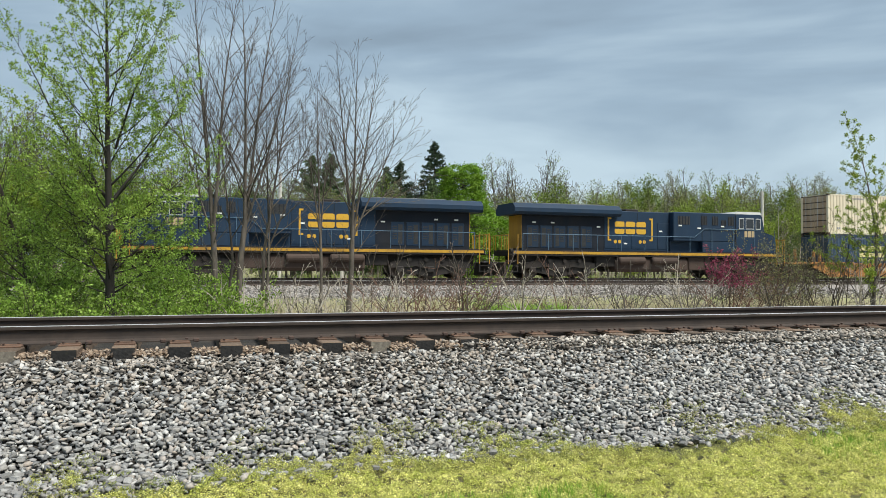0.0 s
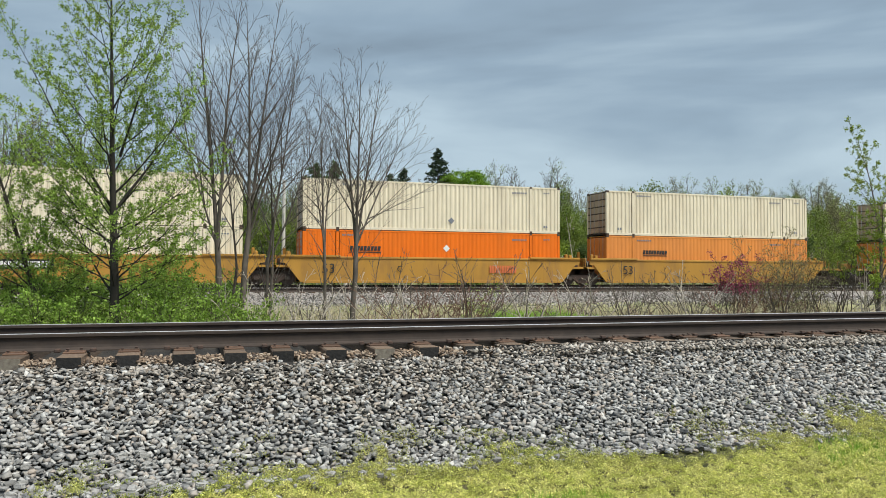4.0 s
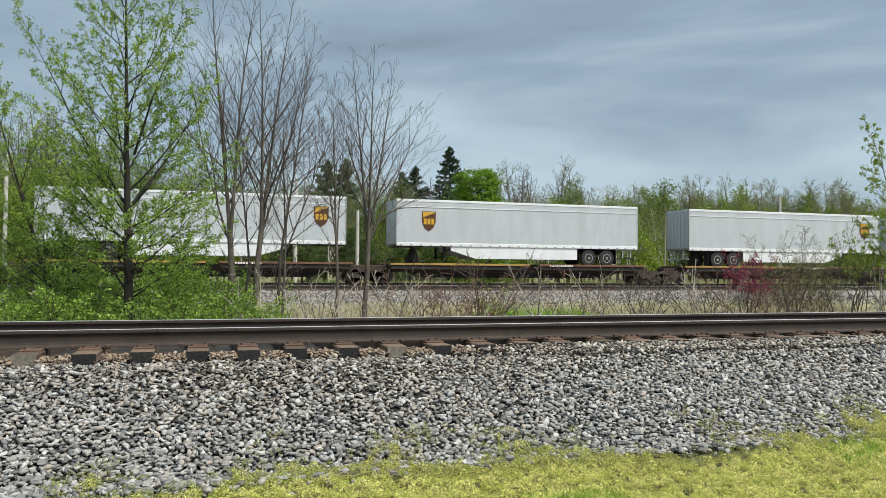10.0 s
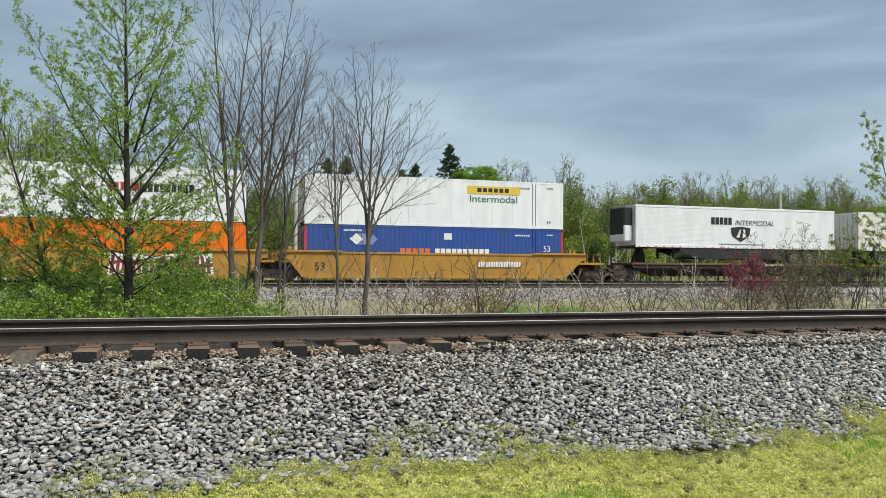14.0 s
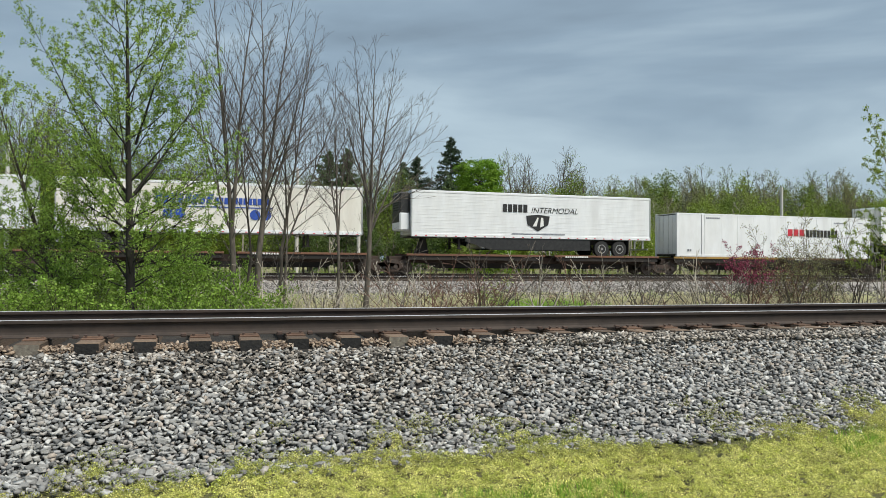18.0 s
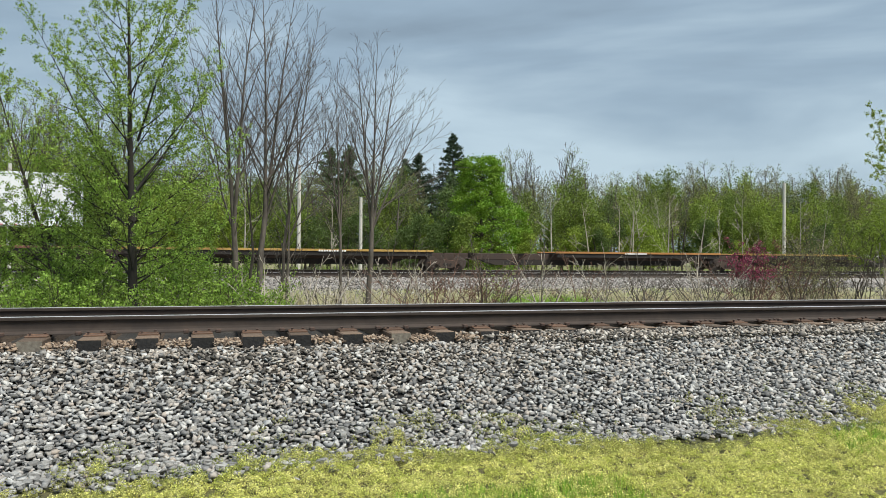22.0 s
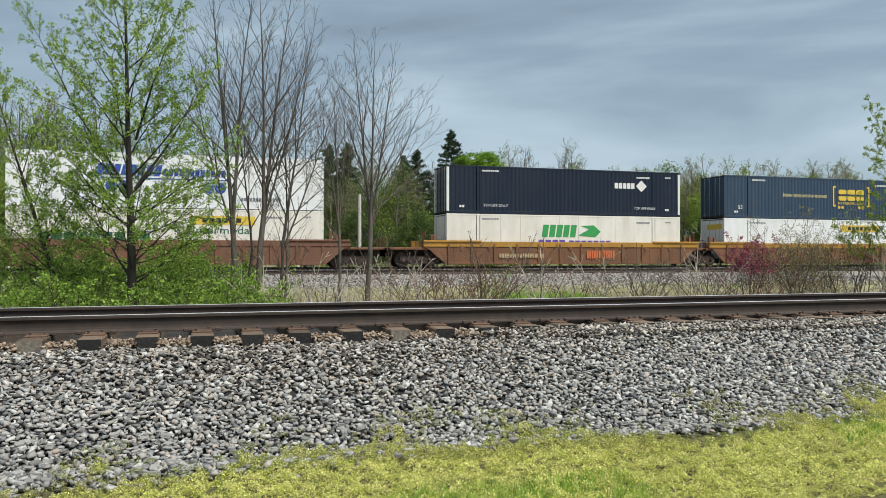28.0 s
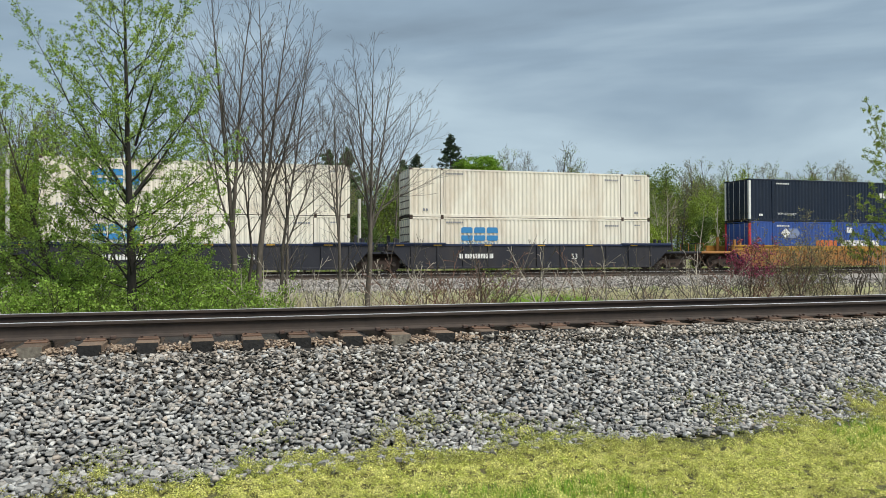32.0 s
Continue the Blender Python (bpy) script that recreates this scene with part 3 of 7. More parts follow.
# -- markings; each takes the thing, the face's y and the size of the side --
def mark_bracketed(ob, y, x, z, w, ink, caption=True, brackets=True):
    """A railway's emblem as three plain blocks between square brackets, with four discs under it."""
    h = w * 0.34
    for k in range(3):
        a = x + k * w * 0.34
        b = a + w * 0.30
        t = h * 0.10
        part("emblem_block", Mesh().prism([(a + t, z), (b - t, z), (b, z + t), (b, z + h * .40), (a, z + h * .40), (a, z + t)], y - 0.005, y), P[ink], ob)
        part("emblem_block", Mesh().prism([(a, z + h * .58), (b, z + h * .58), (b, z + h - t), (b - t, z + h), (a + t, z + h), (a, z + h - t)], y - 0.005, y), P[ink], ob)
    if caption:
        words("INTERMODAL", x - w * 0.02, z - h * 0.36, h * 0.24, y - 0.003, P[ink], ob, width=w * 1.04)
    if brackets:
        for s, bx in ((1, x - w * 0.22), (-1, x + w * 1.20)):
            mb = Mesh()
            t = w * 0.045
            mb.prism([(bx, z - h * .55), (bx + s * t, z - h * .55), (bx + s * t, z + h * 1.3), (bx, z + h * 1.3)][::s], y - 0.005, y)
            for zz in (z - h * .55, z + h * 1.3 - t):
                mb.prism([(bx, zz), (bx + s * t * 2.4, zz), (bx + s * t * 2.4, zz + t), (bx, zz + t)][::s], y - 0.007, y - 0.001)
            part("bracket", mb, P[ink], ob)
        for dx in (0.02, 0.15, 0.80, 0.93):
            mb = Mesh()
            disc(mb, x + w * dx, z - h * .62, w * 0.05, y, 12)
            part("emblem_disc", mb, P[ink], ob)


def mark_name(ob, y, x, z, w, h, n, ink, under=False, slant=0.0, gap=0.2):
    """A brand name as plain letter-sized blocks, each its own part."""
    step = w / n
    for i in range(n):
        a = x + i * step
        b = a + step * (1 - gap)
        part("letter_block", Mesh().prism([(a, z), (b, z), (b + slant * h, z + h), (a + slant * h, z + h)], y - 0.004, y), P[ink], ob)
    if under:
        part("underline", Mesh().prism([(x, z - h * .45), (x + w, z - h * .45), (x + w, z - h * .25), (x, z - h * .25)], y - 0.004, y), P[ink], ob)


def mark_jb(ob, y, x, z, w=3.45):
    """A yellow name plate with dark blocks, and the word under it."""
    h = w * 0.137
    pl = part("yellow_plate", Mesh().prism([(x, z), (x + w, z), (x + w, z + h), (x, z + h)], y - 0.004, y), P["ink_yellow"], ob, "yellow name plate")
    mb = Mesh()
    blocks(mb, x + w * .19, z + h * .24, w * .62, h * .52, 6, y - 0.004, gap=0.25)
    part("brand_mark", mb, P["black"], pl)
    part("end_plate", Mesh().box(0.0, 0.02, -1.0, 0.6, 2.15, 2.5), P["ink_yellow"], ob)
    words("Intermodal", x + w * .05, z - h * 1.05, h * .85, y - 0.003, P["ink_dkgreen"], ob, width=w * .90)


def small_codes(ob, y, L, z0, H, ink, top=True):
    """Unreadable owner codes as small bars."""
    mb = Mesh()
    for x, z, w, h in ((L * .14, z0 + H * .88, 1.1, .10), (L * .86 - 1.0, z0 + H * .84, 1.0, .10), (L * .05, z0 + H * .12, .35, .14), (L * .93, z0 + H * .12, .3, .14), (L * .93, z0 + H * .86, .45, .08)):
        blocks(mb, x, z, w, h, max(2, int(w / 0.13)), y, gap=0.3)
    part("owner_code", mb, P[ink], ob, "small code bars")


CASTINGS = {}
RIB = {"cream": .044, "cream_old": .036, "teal": .024, "slate": .024, "pale_grey": .024, "navy": .022, "navy_blue": .022}


def container(s, level, side, label, kind="ribbed", marks=None, posts=None, codes="ink_grey", base=None, group="", door_col=None):
    """A 53 ft container. level: 0 in the well, 1 on top."""
    z = (0.32 + level * (HGT + 0.025)) if base is None else base
    ob = on_train("freight_container", s, z, label, "container", group or "containers on the train")
    m, pm = P[side], P[posts or side]
    W2 = WID / 2
    posts_x = (2.00, LEN - 2.00)
    y0 = FACE
    # sides between the posts
    for sg in (-1, 1):
        spans = ((0.16, posts_x[0] - 0.125), (posts_x[0] + 0.125, posts_x[1] - 0.125), (posts_x[1] + 0.125, LEN - 0.16))
        for a, b in spans if sg < 0 else ((0.16, LEN - 0.16),):
            if kind == "ribbed":
                part("side_panel", corrugated(a, b, sg * (W2 - 0.012), 0.15, HGT - 0.10, depth=RIB.get(side, .014)), m, ob)
            else:
                k = max(1, int((b - a) / 1.22)) if sg < 0 else 1
                for i in range(k):
                    x, xe = a + (b - a) * i / k, a + (b - a) * (i + 1) / k
                    part("side_panel", Mesh().box(x + 0.004, xe - 0.004, *sorted((sg * (W2 - 0.014), sg * (W2 - 0.05))), 0.16, HGT - 0.10, 0.006), m, ob)
    for x in (0, LEN - 0.16):
        for sg in (-1, 1):
            part("corner_post", Mesh().box(x, x + 0.16, *sorted((sg * W2, sg * (W2 - 0.16))), 0.12, HGT - 0.12, 0.012), P[{"blue": "ink_red", "navy": "ink_white", "navy_blue": "ink_white"}.get(side, posts or side)], ob)
    for x in posts_x:
        for sg in (-1, 1):
            part("lifting_post", Mesh().box(x - 0.09, x + 0.09, *sorted((sg * W2, sg * (W2 - 0.12))), 0.12, HGT - 0.10, 0.01), pm, ob)
    for sg in (-1, 1):
        part("bottom_rail", Mesh().box(0.02, LEN - 0.02, *sorted((sg * (W2 - 0.004), sg * (W2 - 0.10))), 0.0, 0.16, 0.01), m, ob)
        part("top_rail", Mesh().box(0.02, LEN - 0.02, *sorted((sg * (W2 - 0.004), sg * (W2 - 0.08))), HGT - 0.11, HGT - 0.01, 0.01), m, ob)
    part("roof", Mesh().box(0.05, LEN - 0.05, -W2 + 0.07, W2 - 0.07, HGT - 0.06, HGT - 0.025), m, ob)
    part("floor_pan", Mesh().box(0.05, LEN - 0.05, -W2 + 0.1, W2 - 0.1, 0.05, 0.15), P["grime"], ob)
    cm = P["grime_brown"] if kind == "ribbed" and side != "navy" else pm
    if cm.name not in CASTINGS:
        CASTINGS[cm.name] = Mesh().box(-.003, .183, -.003, .17, 0, .12, 0.01).data("corner_casting", cm)
    far = Mesh()
    for x in (0, posts_x[0] - 0.09, posts_x[1] - 0.09, LEN - 0.18):
        for zz in (-0.004, HGT - 0.118):
            part("corner_casting", CASTINGS[cm.name], None, ob, at=pose(x, -W2, zz))
            far.box(x - 0.003, x + 0.183, W2 - .17, W2 + .003, zz, zz + 0.12, 0.01)
    part("far_castings", far, cm, ob)["kind"] = "stuff"
    # the end with doors, and the closed end
    door_m = P[door_col or ("door_rust" if side == "cream" else side)]
    for k in (0, 1):
        a, b = (-W2 + 0.17, -0.01) if k == 0 else (0.01, W2 - 0.17)
        dr = part("door", Mesh().box(0.03, 0.08, a, b, 0.18, HGT - 0.13, 0.008), door_m, ob)
        mb = Mesh()
        for q in (0.28, 0.72):
            yy = a + (b - a) * q
            mb.tube([(0.012, yy, 0.12), (0.012, yy, HGT - 0.1)], [0.02, 0.02], 6)
        part("locking_bar", mb, P["metal"], dr)
        mb = Mesh()
        for zz in (0.5, 0.95, 1.4, 1.85, 2.3):
            mb.box(0.005, 0.03, a + 0.02, b - 0.02, zz, zz + 0.07)
        part("door_hinge_band", mb, P["grime_brown"] if side.startswith("cream") else door_m, dr)
    if marks and "cooled" in marks:
        mb = Mesh().box(-0.02, 0.10, -W2 + 0.2, W2 - 0.2, 1.25, HGT - 0.2, 0.03)
        un = part("cooling_unit", mb, P["black"], ob, "black cooling unit over a white cover")
        part("lower_cover", Mesh().box(-0.03, 0.10, -W2 + 0.35, W2 - 0.35, 0.35, 1.22, 0.03), P["white"], un)
        gr = Mesh()
        for i in range(8):
            gr.box(-0.035, 0.0, -W2 + 0.28, W2 - 0.28, 1.35 + i * 0.16, 1.42 + i * 0.16)
        part("grille", gr, P["tyre"], un)
    if kind == "panel" and marks and "open_end" in marks:
        mb = Mesh().box(LEN - 0.55, LEN - 0.5, -W2 + 0.12, W2 - 0.12, 0.15, HGT - 0.1)
        for zz in (0.9, 1.75):
            mb.box(LEN - 0.5, LEN - 0.04, -W2 + 0.02, -W2 + 0.10, zz, zz + 0.08)
        part("end_frame", mb, P["metal"], ob)
    else:
        part("end_wall", Mesh().box(LEN - 0.09, LEN - 0.04, -W2 + 0.15, W2 - 0.15, 0.15, HGT - 0.1), m, ob)
    if codes:
        small_codes(ob, y0 + 0.0, LEN, 0, HGT, codes)
    for mk in marks or ():
        if callable(mk):
            mk(ob, y0 - 0.002)
    return ob


def bogie(parent, x, wheels=2, base=1.75, r=0.42, mat="grime_brown"):
    """A truck with its side frame, springs and wheels."""
    bg = part("truck_frame", None or Mesh().box(x - 0.12, x + 0.12, -1.0, 1.0, 0.42, 0.66), P[mat], parent)
    half = base / 2
    for sg in (-1, 1):
        y0, y1 = sorted((sg * 1.12, sg * 0.96))
        mb = Mesh()
        mb.prism([(x - half - 0.22, 0.34), (x - half - 0.22, 0.56), (x - half + 0.3, 0.66), (x + half - 0.3, 0.66), (x + half + 0.22, 0.56), (x + half + 0.22, 0.34), (x + half - 0.2, 0.40), (x + 0.32, 0.14), (x - 0.32, 0.14), (x - half + 0.2, 0.40)], y0, y1)
        part("side_frame", mb, P[mat], bg)
        mb = Mesh()
        for k in range(3):
            mb.disc_y(x - 0.2 + 0.2 * k, 0.36, 0.075, sg * 1.10, sg * 1.16, 8)
        part("spring_nest", mb, P["grime"], bg)
    for i in range(wheels):
        wx = x - half + base * i / max(1, wheels - 1)
        for sg in (-1, 1):
            mb = Mesh().disc_y(wx, r, r, *sorted((sg * 0.71, sg * 0.84)), 22)
            mb.disc_y(wx, r, r + 0.025, *sorted((sg * 0.69, sg * 0.72)), 22)
            mb.disc_y(wx, r, 0.13, *sorted((sg * 0.84, sg * 1.17)), 10)
            part("wheel", mb, P["wheel"], bg, smooth=False)
        part("axle", Mesh().disc_y(wx, r, 0.08, -0.7, 0.7, 8), P["grime"], bg)
    return bg


def well_car(s, paint_name, style, label, truck_left=True, truck_right=True, gap_l=3.6, gap_r=3.6, top="", marks=()):
    """One unit of a double-stack car. s is where its container starts; its ends reach out to the trucks."""
    ob = on_train("well_car", s, 0.0, label, "railcar", "cars of the freight train")
    m = P[paint_name]
    zt = {"high": 1.56, "rib": 1.02, "rib_mid": 1.42, "navy": 1.52}[style]
    zb = 0.20
    xa, xb = -0.45, LEN + 0.45
    for sg in (-1, 1):
        y_out, y_in = sg * 1.50, sg * 1.36
        el, er = min(gap_l / 2 - 0.4, 1.5), min(gap_r / 2 - 0.4, 1.5)
        xa, xb = -el, LEN + er
        cut = 0.26
        sill = Mesh().prism([(xa, zt), (xa, zt - cut), (min(xa + 0.3, -0.42), zt - cut - 0.05), (-0.12, zb), (LEN + 0.12, zb), (max(xb - 0.3, LEN + 0.42), zt - cut - 0.05), (xb, zt - cut), (xb, zt)], *sorted((sg * 1.46, y_in)))
        side = part("side_sill", sill, m, ob)
        part("top_chord", Mesh().box(xa + 0.03, xb - 0.03, *sorted((y_out, sg * 1.34)), zt - (0.22 if style == "rib_mid" else 0.02), zt + 0.10, 0.015), P[top or paint_name], side)
        for ca, cb in ((xa + 0.02, 2.15), (LEN - 2.15, xb - 0.02)):
            part("chord_cap", Mesh().box(ca, cb, *sorted((sg * 1.56, sg * 1.33)), zt + 0.06, zt + 0.17, 0.012), P[top or paint_name], side)
        if style == "navy":
            for xs in (-0.9, 1.4, 4.6, 8.1, 11.4, 14.6):
                part("reflector", Mesh().box(xs, xs + 0.5, *sorted((sg * 1.500, sg * 1.512)), zt - 0.005, zt + 0.055), P["ink_gold"], side, "small yellow reflector")
        if style == "rib_mid" and paint_name == "car_tan":
            for xs in (0.15, LEN - 1.25):
                pl = part("stencil_plate", Mesh().box(xs, xs + 1.10, *sorted((sg * 1.52, sg * 1.545)), zb + 0.22, zt - 0.02, 0.008), P["black"], side, "black stencil plate")
                part("code_bars", blocks(blocks(Mesh(), xs + .15, zb + .34, .8, .22, 4, -1.546), xs + .15, zb + .72, .8, .08, 7, -1.546), P["ink_white"], pl)
                part("plate_cap", Mesh().box(xs - 0.1, xs + 1.2, *sorted((sg * 1.56, sg * 1.40)), zt + 0.16, zt + 0.26, 0.01), P["black"], side)
        part("bottom_chord", Mesh().box(0.0, LEN, *sorted((y_out, sg * 1.34)), zb - 0.06, zb + 0.08, 0.01), m, side)
        if style != "high":
            step = {"rib": 1.15, "rib_mid": 1.35}.get(style, 1.6)
            n = int(LEN / step)
            for i in range(n + 1):
                x = 0.06 + (LEN - 0.12) * i / n
                part("side_rib", Mesh().box(x - 0.05, x + 0.05, *sorted((sg * 1.46, sg * 1.53)), zb + 0.07, zt - 0.03), m, side)
            if style == "rib_mid":
                for i in range(9):
                    x = 0.9 + (LEN - 1.8) * i / 8
                    part("side_bracket", Mesh().prism([(x - 0.16, zt - 0.22), (x - 0.05, zt - 0.45), (x + 0.05, zt - 0.45), (x + 0.16, zt - 0.22)], *sorted((sg * 1.46, sg * 1.50))), m, side)
        else:
            for x in (1.2, LEN / 2, LEN - 1.2):
                part("side_rib", Mesh().box(x - 0.02, x + 0.02, *sorted((sg * 1.46, sg * 1.468)), zb + 0.07, zt - 0.03), m, side)
    part("well_floor", Mesh().box(0.0, LEN, -1.36, 1.36, 0.22, 0.30), P["grime"], ob)
    # raised ends over the trucks
    for left, gap, x0 in ((True, gap_l, 0.0), (False, gap_r, LEN)):
        d = -1 if left else 1
        reach = gap * 0.5 if (truck_left if left else truck_right) else gap * 0.5 - 0.15
        a, b = sorted((x0 + d * 0.35, x0 + d * (reach + 0.2)))
        pf = part("end_platform", Mesh().box(a, b, -1.40, 1.40, 1.02, 1.16, 0.02), m, ob)
        part("end_sill", Mesh().box(a, b, -0.35, 0.35, 0.62, 1.03), P["grime_brown"], pf)
        rl = Mesh()
        for yy in (-1.3, -0.4, 0.4, 1.3):
            rl.tube([(x0 + d * reach, yy, 1.14), (x0 + d * reach, yy, 1.72)], [0.02, 0.02], 5)
        rl.tube([(x0 + d * reach, -1.3, 1.70), (x0 + d * reach, -0.4, 1.70)], [0.02, 0.02], 5)
        rl.tube([(x0 + d * reach, 0.4, 1.70), (x0 + d * reach, 1.3, 1.70)], [0.02, 0.02], 5)
        part("handrail", rl, m, pf)
        for yy in (-1.25, -0.7, 1.1):
            part("guide_post", Mesh().box(x0 + d * 0.75 - 0.09, x0 + d * 0.75 + 0.09, yy - 0.08, yy + 0.08, 1.14, 2.05 + 0.12 * yy, 0.02), m, pf)
        part("brake_box", Mesh().box(x0 + d * 1.15 - 0.2, x0 + d * 1.15 + 0.2, -1.15, -0.75, 1.14, 1.55, 0.03), P["grime_brown"], pf)
    if truck_left:
        bogie(ob, -gap_l / 2 if gap_l < 5.5 else -1.75)
    if truck_right:
        bogie(ob, LEN + (gap_r / 2 if gap_r < 5.5 else 1.75))
    if gap_r > 5.5:
        part("coupler", Mesh().box(LEN + gap_r / 2 - 0.9, LEN + gap_r / 2 + 0.02, -0.14, 0.14, 0.72, 0.98), P["grime"], ob)
    if gap_l > 5.5:
        part("coupler", Mesh().box(-gap_l / 2 - 0.02, -gap_l / 2 + 0.9, -0.14, 0.14, 0.72, 0.98), P["grime"], ob)
    for mk in marks:
        mk(ob, -1.522, zt)
    return ob


def spine_car(s, length, label, edge="yellow_edge", gap=1.2, truck_left=True, truck_right=False, hitch=0.0, marks=None, deck=True, spans=None):
    """A skeleton flat car: a deep centre sill, cross arms, a narrow deck with painted edges and a trailer hitch."""
    ob = on_train("spine_car", s, 0.0, label, "railcar", "cars of the freight train")
    part("centre_sill", Mesh().box(-gap / 2, length + gap / 2 - 0.02, -0.42, 0.42, 0.66, 1.05, 0.02), P["grime_brown"], ob)
    part("centre_girder", Mesh().prism([(1.6, 0.70), (2.6, 0.34), (length - 2.6, 0.34), (length - 1.6, 0.70)], -0.40, 0.40), P["grime"], ob)
    for i in range(6):
        x = 1.0 + (length - 2.0) * i / 5
        part("cross_arm", Mesh().prism_x([(-1.36, 1.06), (-1.36, 0.98), (-0.42, 0.78), (0.42, 0.78), (1.36, 0.98), (1.36, 1.06)], x - 0.12, x + 0.12), P["grime_brown"], ob)
    cuts = spans or ((0.2, length * 0.52, edge), (length * 0.56, length - 0.25, "car_brown")) if deck else ((0.2, length - 0.25, edge),)
    for a, b, edge in cuts:
        pf = part("deck", Mesh().box(a, b, -1.38, 1.38, 1.06, 1.12), P["grime_brown"], ob)
        for sg in (-1, 1):
            part("deck_edge", Mesh().box(a, b, *sorted((sg * 1.46, sg * 1.36)), 1.08, 1.20, 0.01), P[edge], pf)
            part("deck_skirt", Mesh().box(a + 0.1, b - 0.1, *sorted((sg * 1.40, sg * 1.37)), 0.84, 1.08), P["grime"], pf)
    if hitch:
        h = part("hitch_stand", Mesh().prism([(hitch - 0.55, 1.12), (hitch - 0.1, 2.2), (hitch + 0.1, 2.2), (hitch + 0.3, 1.12)], -0.28, 0.28), P["grime"], ob)
        part("hitch_plate", Mesh().box(hitch - 0.45, hitch + 0.45, -0.5, 0.5, 2.18, 2.24, 0.02), P["grime_brown"], h)
    if truck_left:
        bogie(ob, -gap / 2 if gap < 2.2 else 0.9)
    if truck_right:
        bogie(ob, length + gap / 2 if gap < 2.2 else length - 0.9)
    mb = Mesh()
    blocks(mb, length * .60, 1.055, 1.6, 0.10, 11, -1.462, gap=0.3)
    part("owner_code", mb, P["ink_white"], ob)
    return ob


def truck_wheel(parent, x, z, mat_rim="rim"):
    for sg in (-1, 1):
        t = Mesh().disc_y(x, z, 0.50, *sorted((sg * 1.26, sg * 0.98)), 26)
        ty = part("tyre", t, P["tyre"], parent)
        rm = Mesh().disc_y(x, z, 0.29, *sorted((sg * 1.27, sg * 1.2)), 18)
        rm.disc_y(x, z, 0.085, *sorted((sg * 1.31, sg * 1.27)), 12)
        part("rim", rm, P[mat_rim], ty)
        part("rim_dish", Mesh().disc_y(x, z, 0.235, *sorted((sg * 1.276, sg * 1.262)), 18), P["tyre"], ty)


def trailer(s, side, label, nose="left", top=4.98, bottom=2.22, length=LEN, skirt=False, rim="rim", rail="white", marks=(), reefer=False, seams=True, tandem=2.9, doors="side"):
    """A road trailer carried on the train, its tyres on the deck."""
    deck = 1.13
    ob = on_train("road_trailer", s, deck, label, "trailer", "trailers on the train")
    z0, z1 = bottom - deck, top - deck
    W2 = 1.295
    m = P[side]
    body = part("body", Mesh().box(0.05, length - 0.05, -W2 + 0.02, W2 - 0.02, z0 + 0.12, z1 - 0.04, 0.03), m, ob)
    for sg in (-1, 1):
        part("bottom_rail", Mesh().box(0.0, length, *sorted((sg * W2, sg * (W2 - 0.06))), z0, z0 + 0.20, 0.012), P[rail], body)
        part("top_rail", Mesh().box(0.0, length, *sorted((sg * W2, sg * (W2 - 0.06))), z1 - 0.14, z1, 0.015), P[rail], body)
    riv = Mesh()
    n = int(length / 0.62)
    for i in range(n):
        x = 0.3 + (length - 0.6) * i / (n - 1)
        riv.box(x - 0.06, x + 0.06, -W2 - 0.006, -W2, z0 + 0.03, z0 + 0.08)
    part("marker_strip", riv, P["ink_red"] if side != "trailer_grey" else P["ink_grey"], body)
    if side == "trailer_grey":
        # A thin white strip paints the highlight line along the smooth side.
        part("side_moulding", Mesh().box(0.1, length - 0.1, -W2 - 0.004, -W2 + 0.03, z1 - 0.46, z1 - 0.42), P["white"], body)
    elif seams:
        k = int(length / 1.22)
        for i in range(1, k):
            x = length * i / k
            part("panel_seam", Mesh().box(x - 0.03, x + 0.03, -W2 + 0.012, -W2 + 0.03, z0 + 0.2, z1 - 0.14), m, body)
    else:
        for i in range(1, 15):
            z = z0 + 0.2 + (z1 - z0 - 0.34) * i / 15
            part("horizontal_rib", Mesh().box(0.1, length - 0.1, -W2 + 0.014, -W2 + 0.03, z - 0.022, z + 0.022), m, body)
    part("roof", Mesh().box(0.06, length - 0.06, -W2 + 0.05, W2 - 0.05, z1 - 0.03, z1 + 0.012), P["metal"] if rail == "metal" else m, body)
    # end frames
    rear = 0.0 if nose == "right" else length
    d = 1 if nose == "right" else -1
    for xe in (0.0, length - 0.07):
        part("end_post", Mesh().box(xe, xe + 0.07, -W2 - 0.004, -W2 + 0.09, z0, z1, 0.01), P["metal"], body)
        part("end_post", Mesh().box(xe, xe + 0.07, W2 - 0.09, W2 + 0.004, z0, z1, 0.01), P["metal"], body)
    for k in (0, 1):
        a, b = (-W2 + 0.1, -0.01) if k == 0 else (0.01, W2 - 0.1)
        xs = sorted((rear + d * 0.03, rear + d * 0.05))
        xs = sorted((rear - d * 0.005, rear + d * 0.06))
        dr = part("rear_door", Mesh().box(xs[0], xs[1], a, b, z0 + 0.16, z1 - 0.08, 0.01), P["white_dirty"] if side != "trailer_grey" else m, body)
        mb = Mesh()
        for q in (0.3, 0.7):
            yy = a + (b - a) * q
            mb.tube([(rear - d * 0.02, yy, z0 + 0.15), (rear - d * 0.02, yy, z1 - 0.1)], [0.016, 0.016], 6)
        part("locking_bar", mb, P["metal"], dr)
    # running gear
    tx = rear + d * tandem
    fr = part("slider_frame", Mesh().box(tx - 1.5, tx + 1.5, -0.55, 0.55, z0 - 0.32, z0, 0.02), P["grime"], ob)
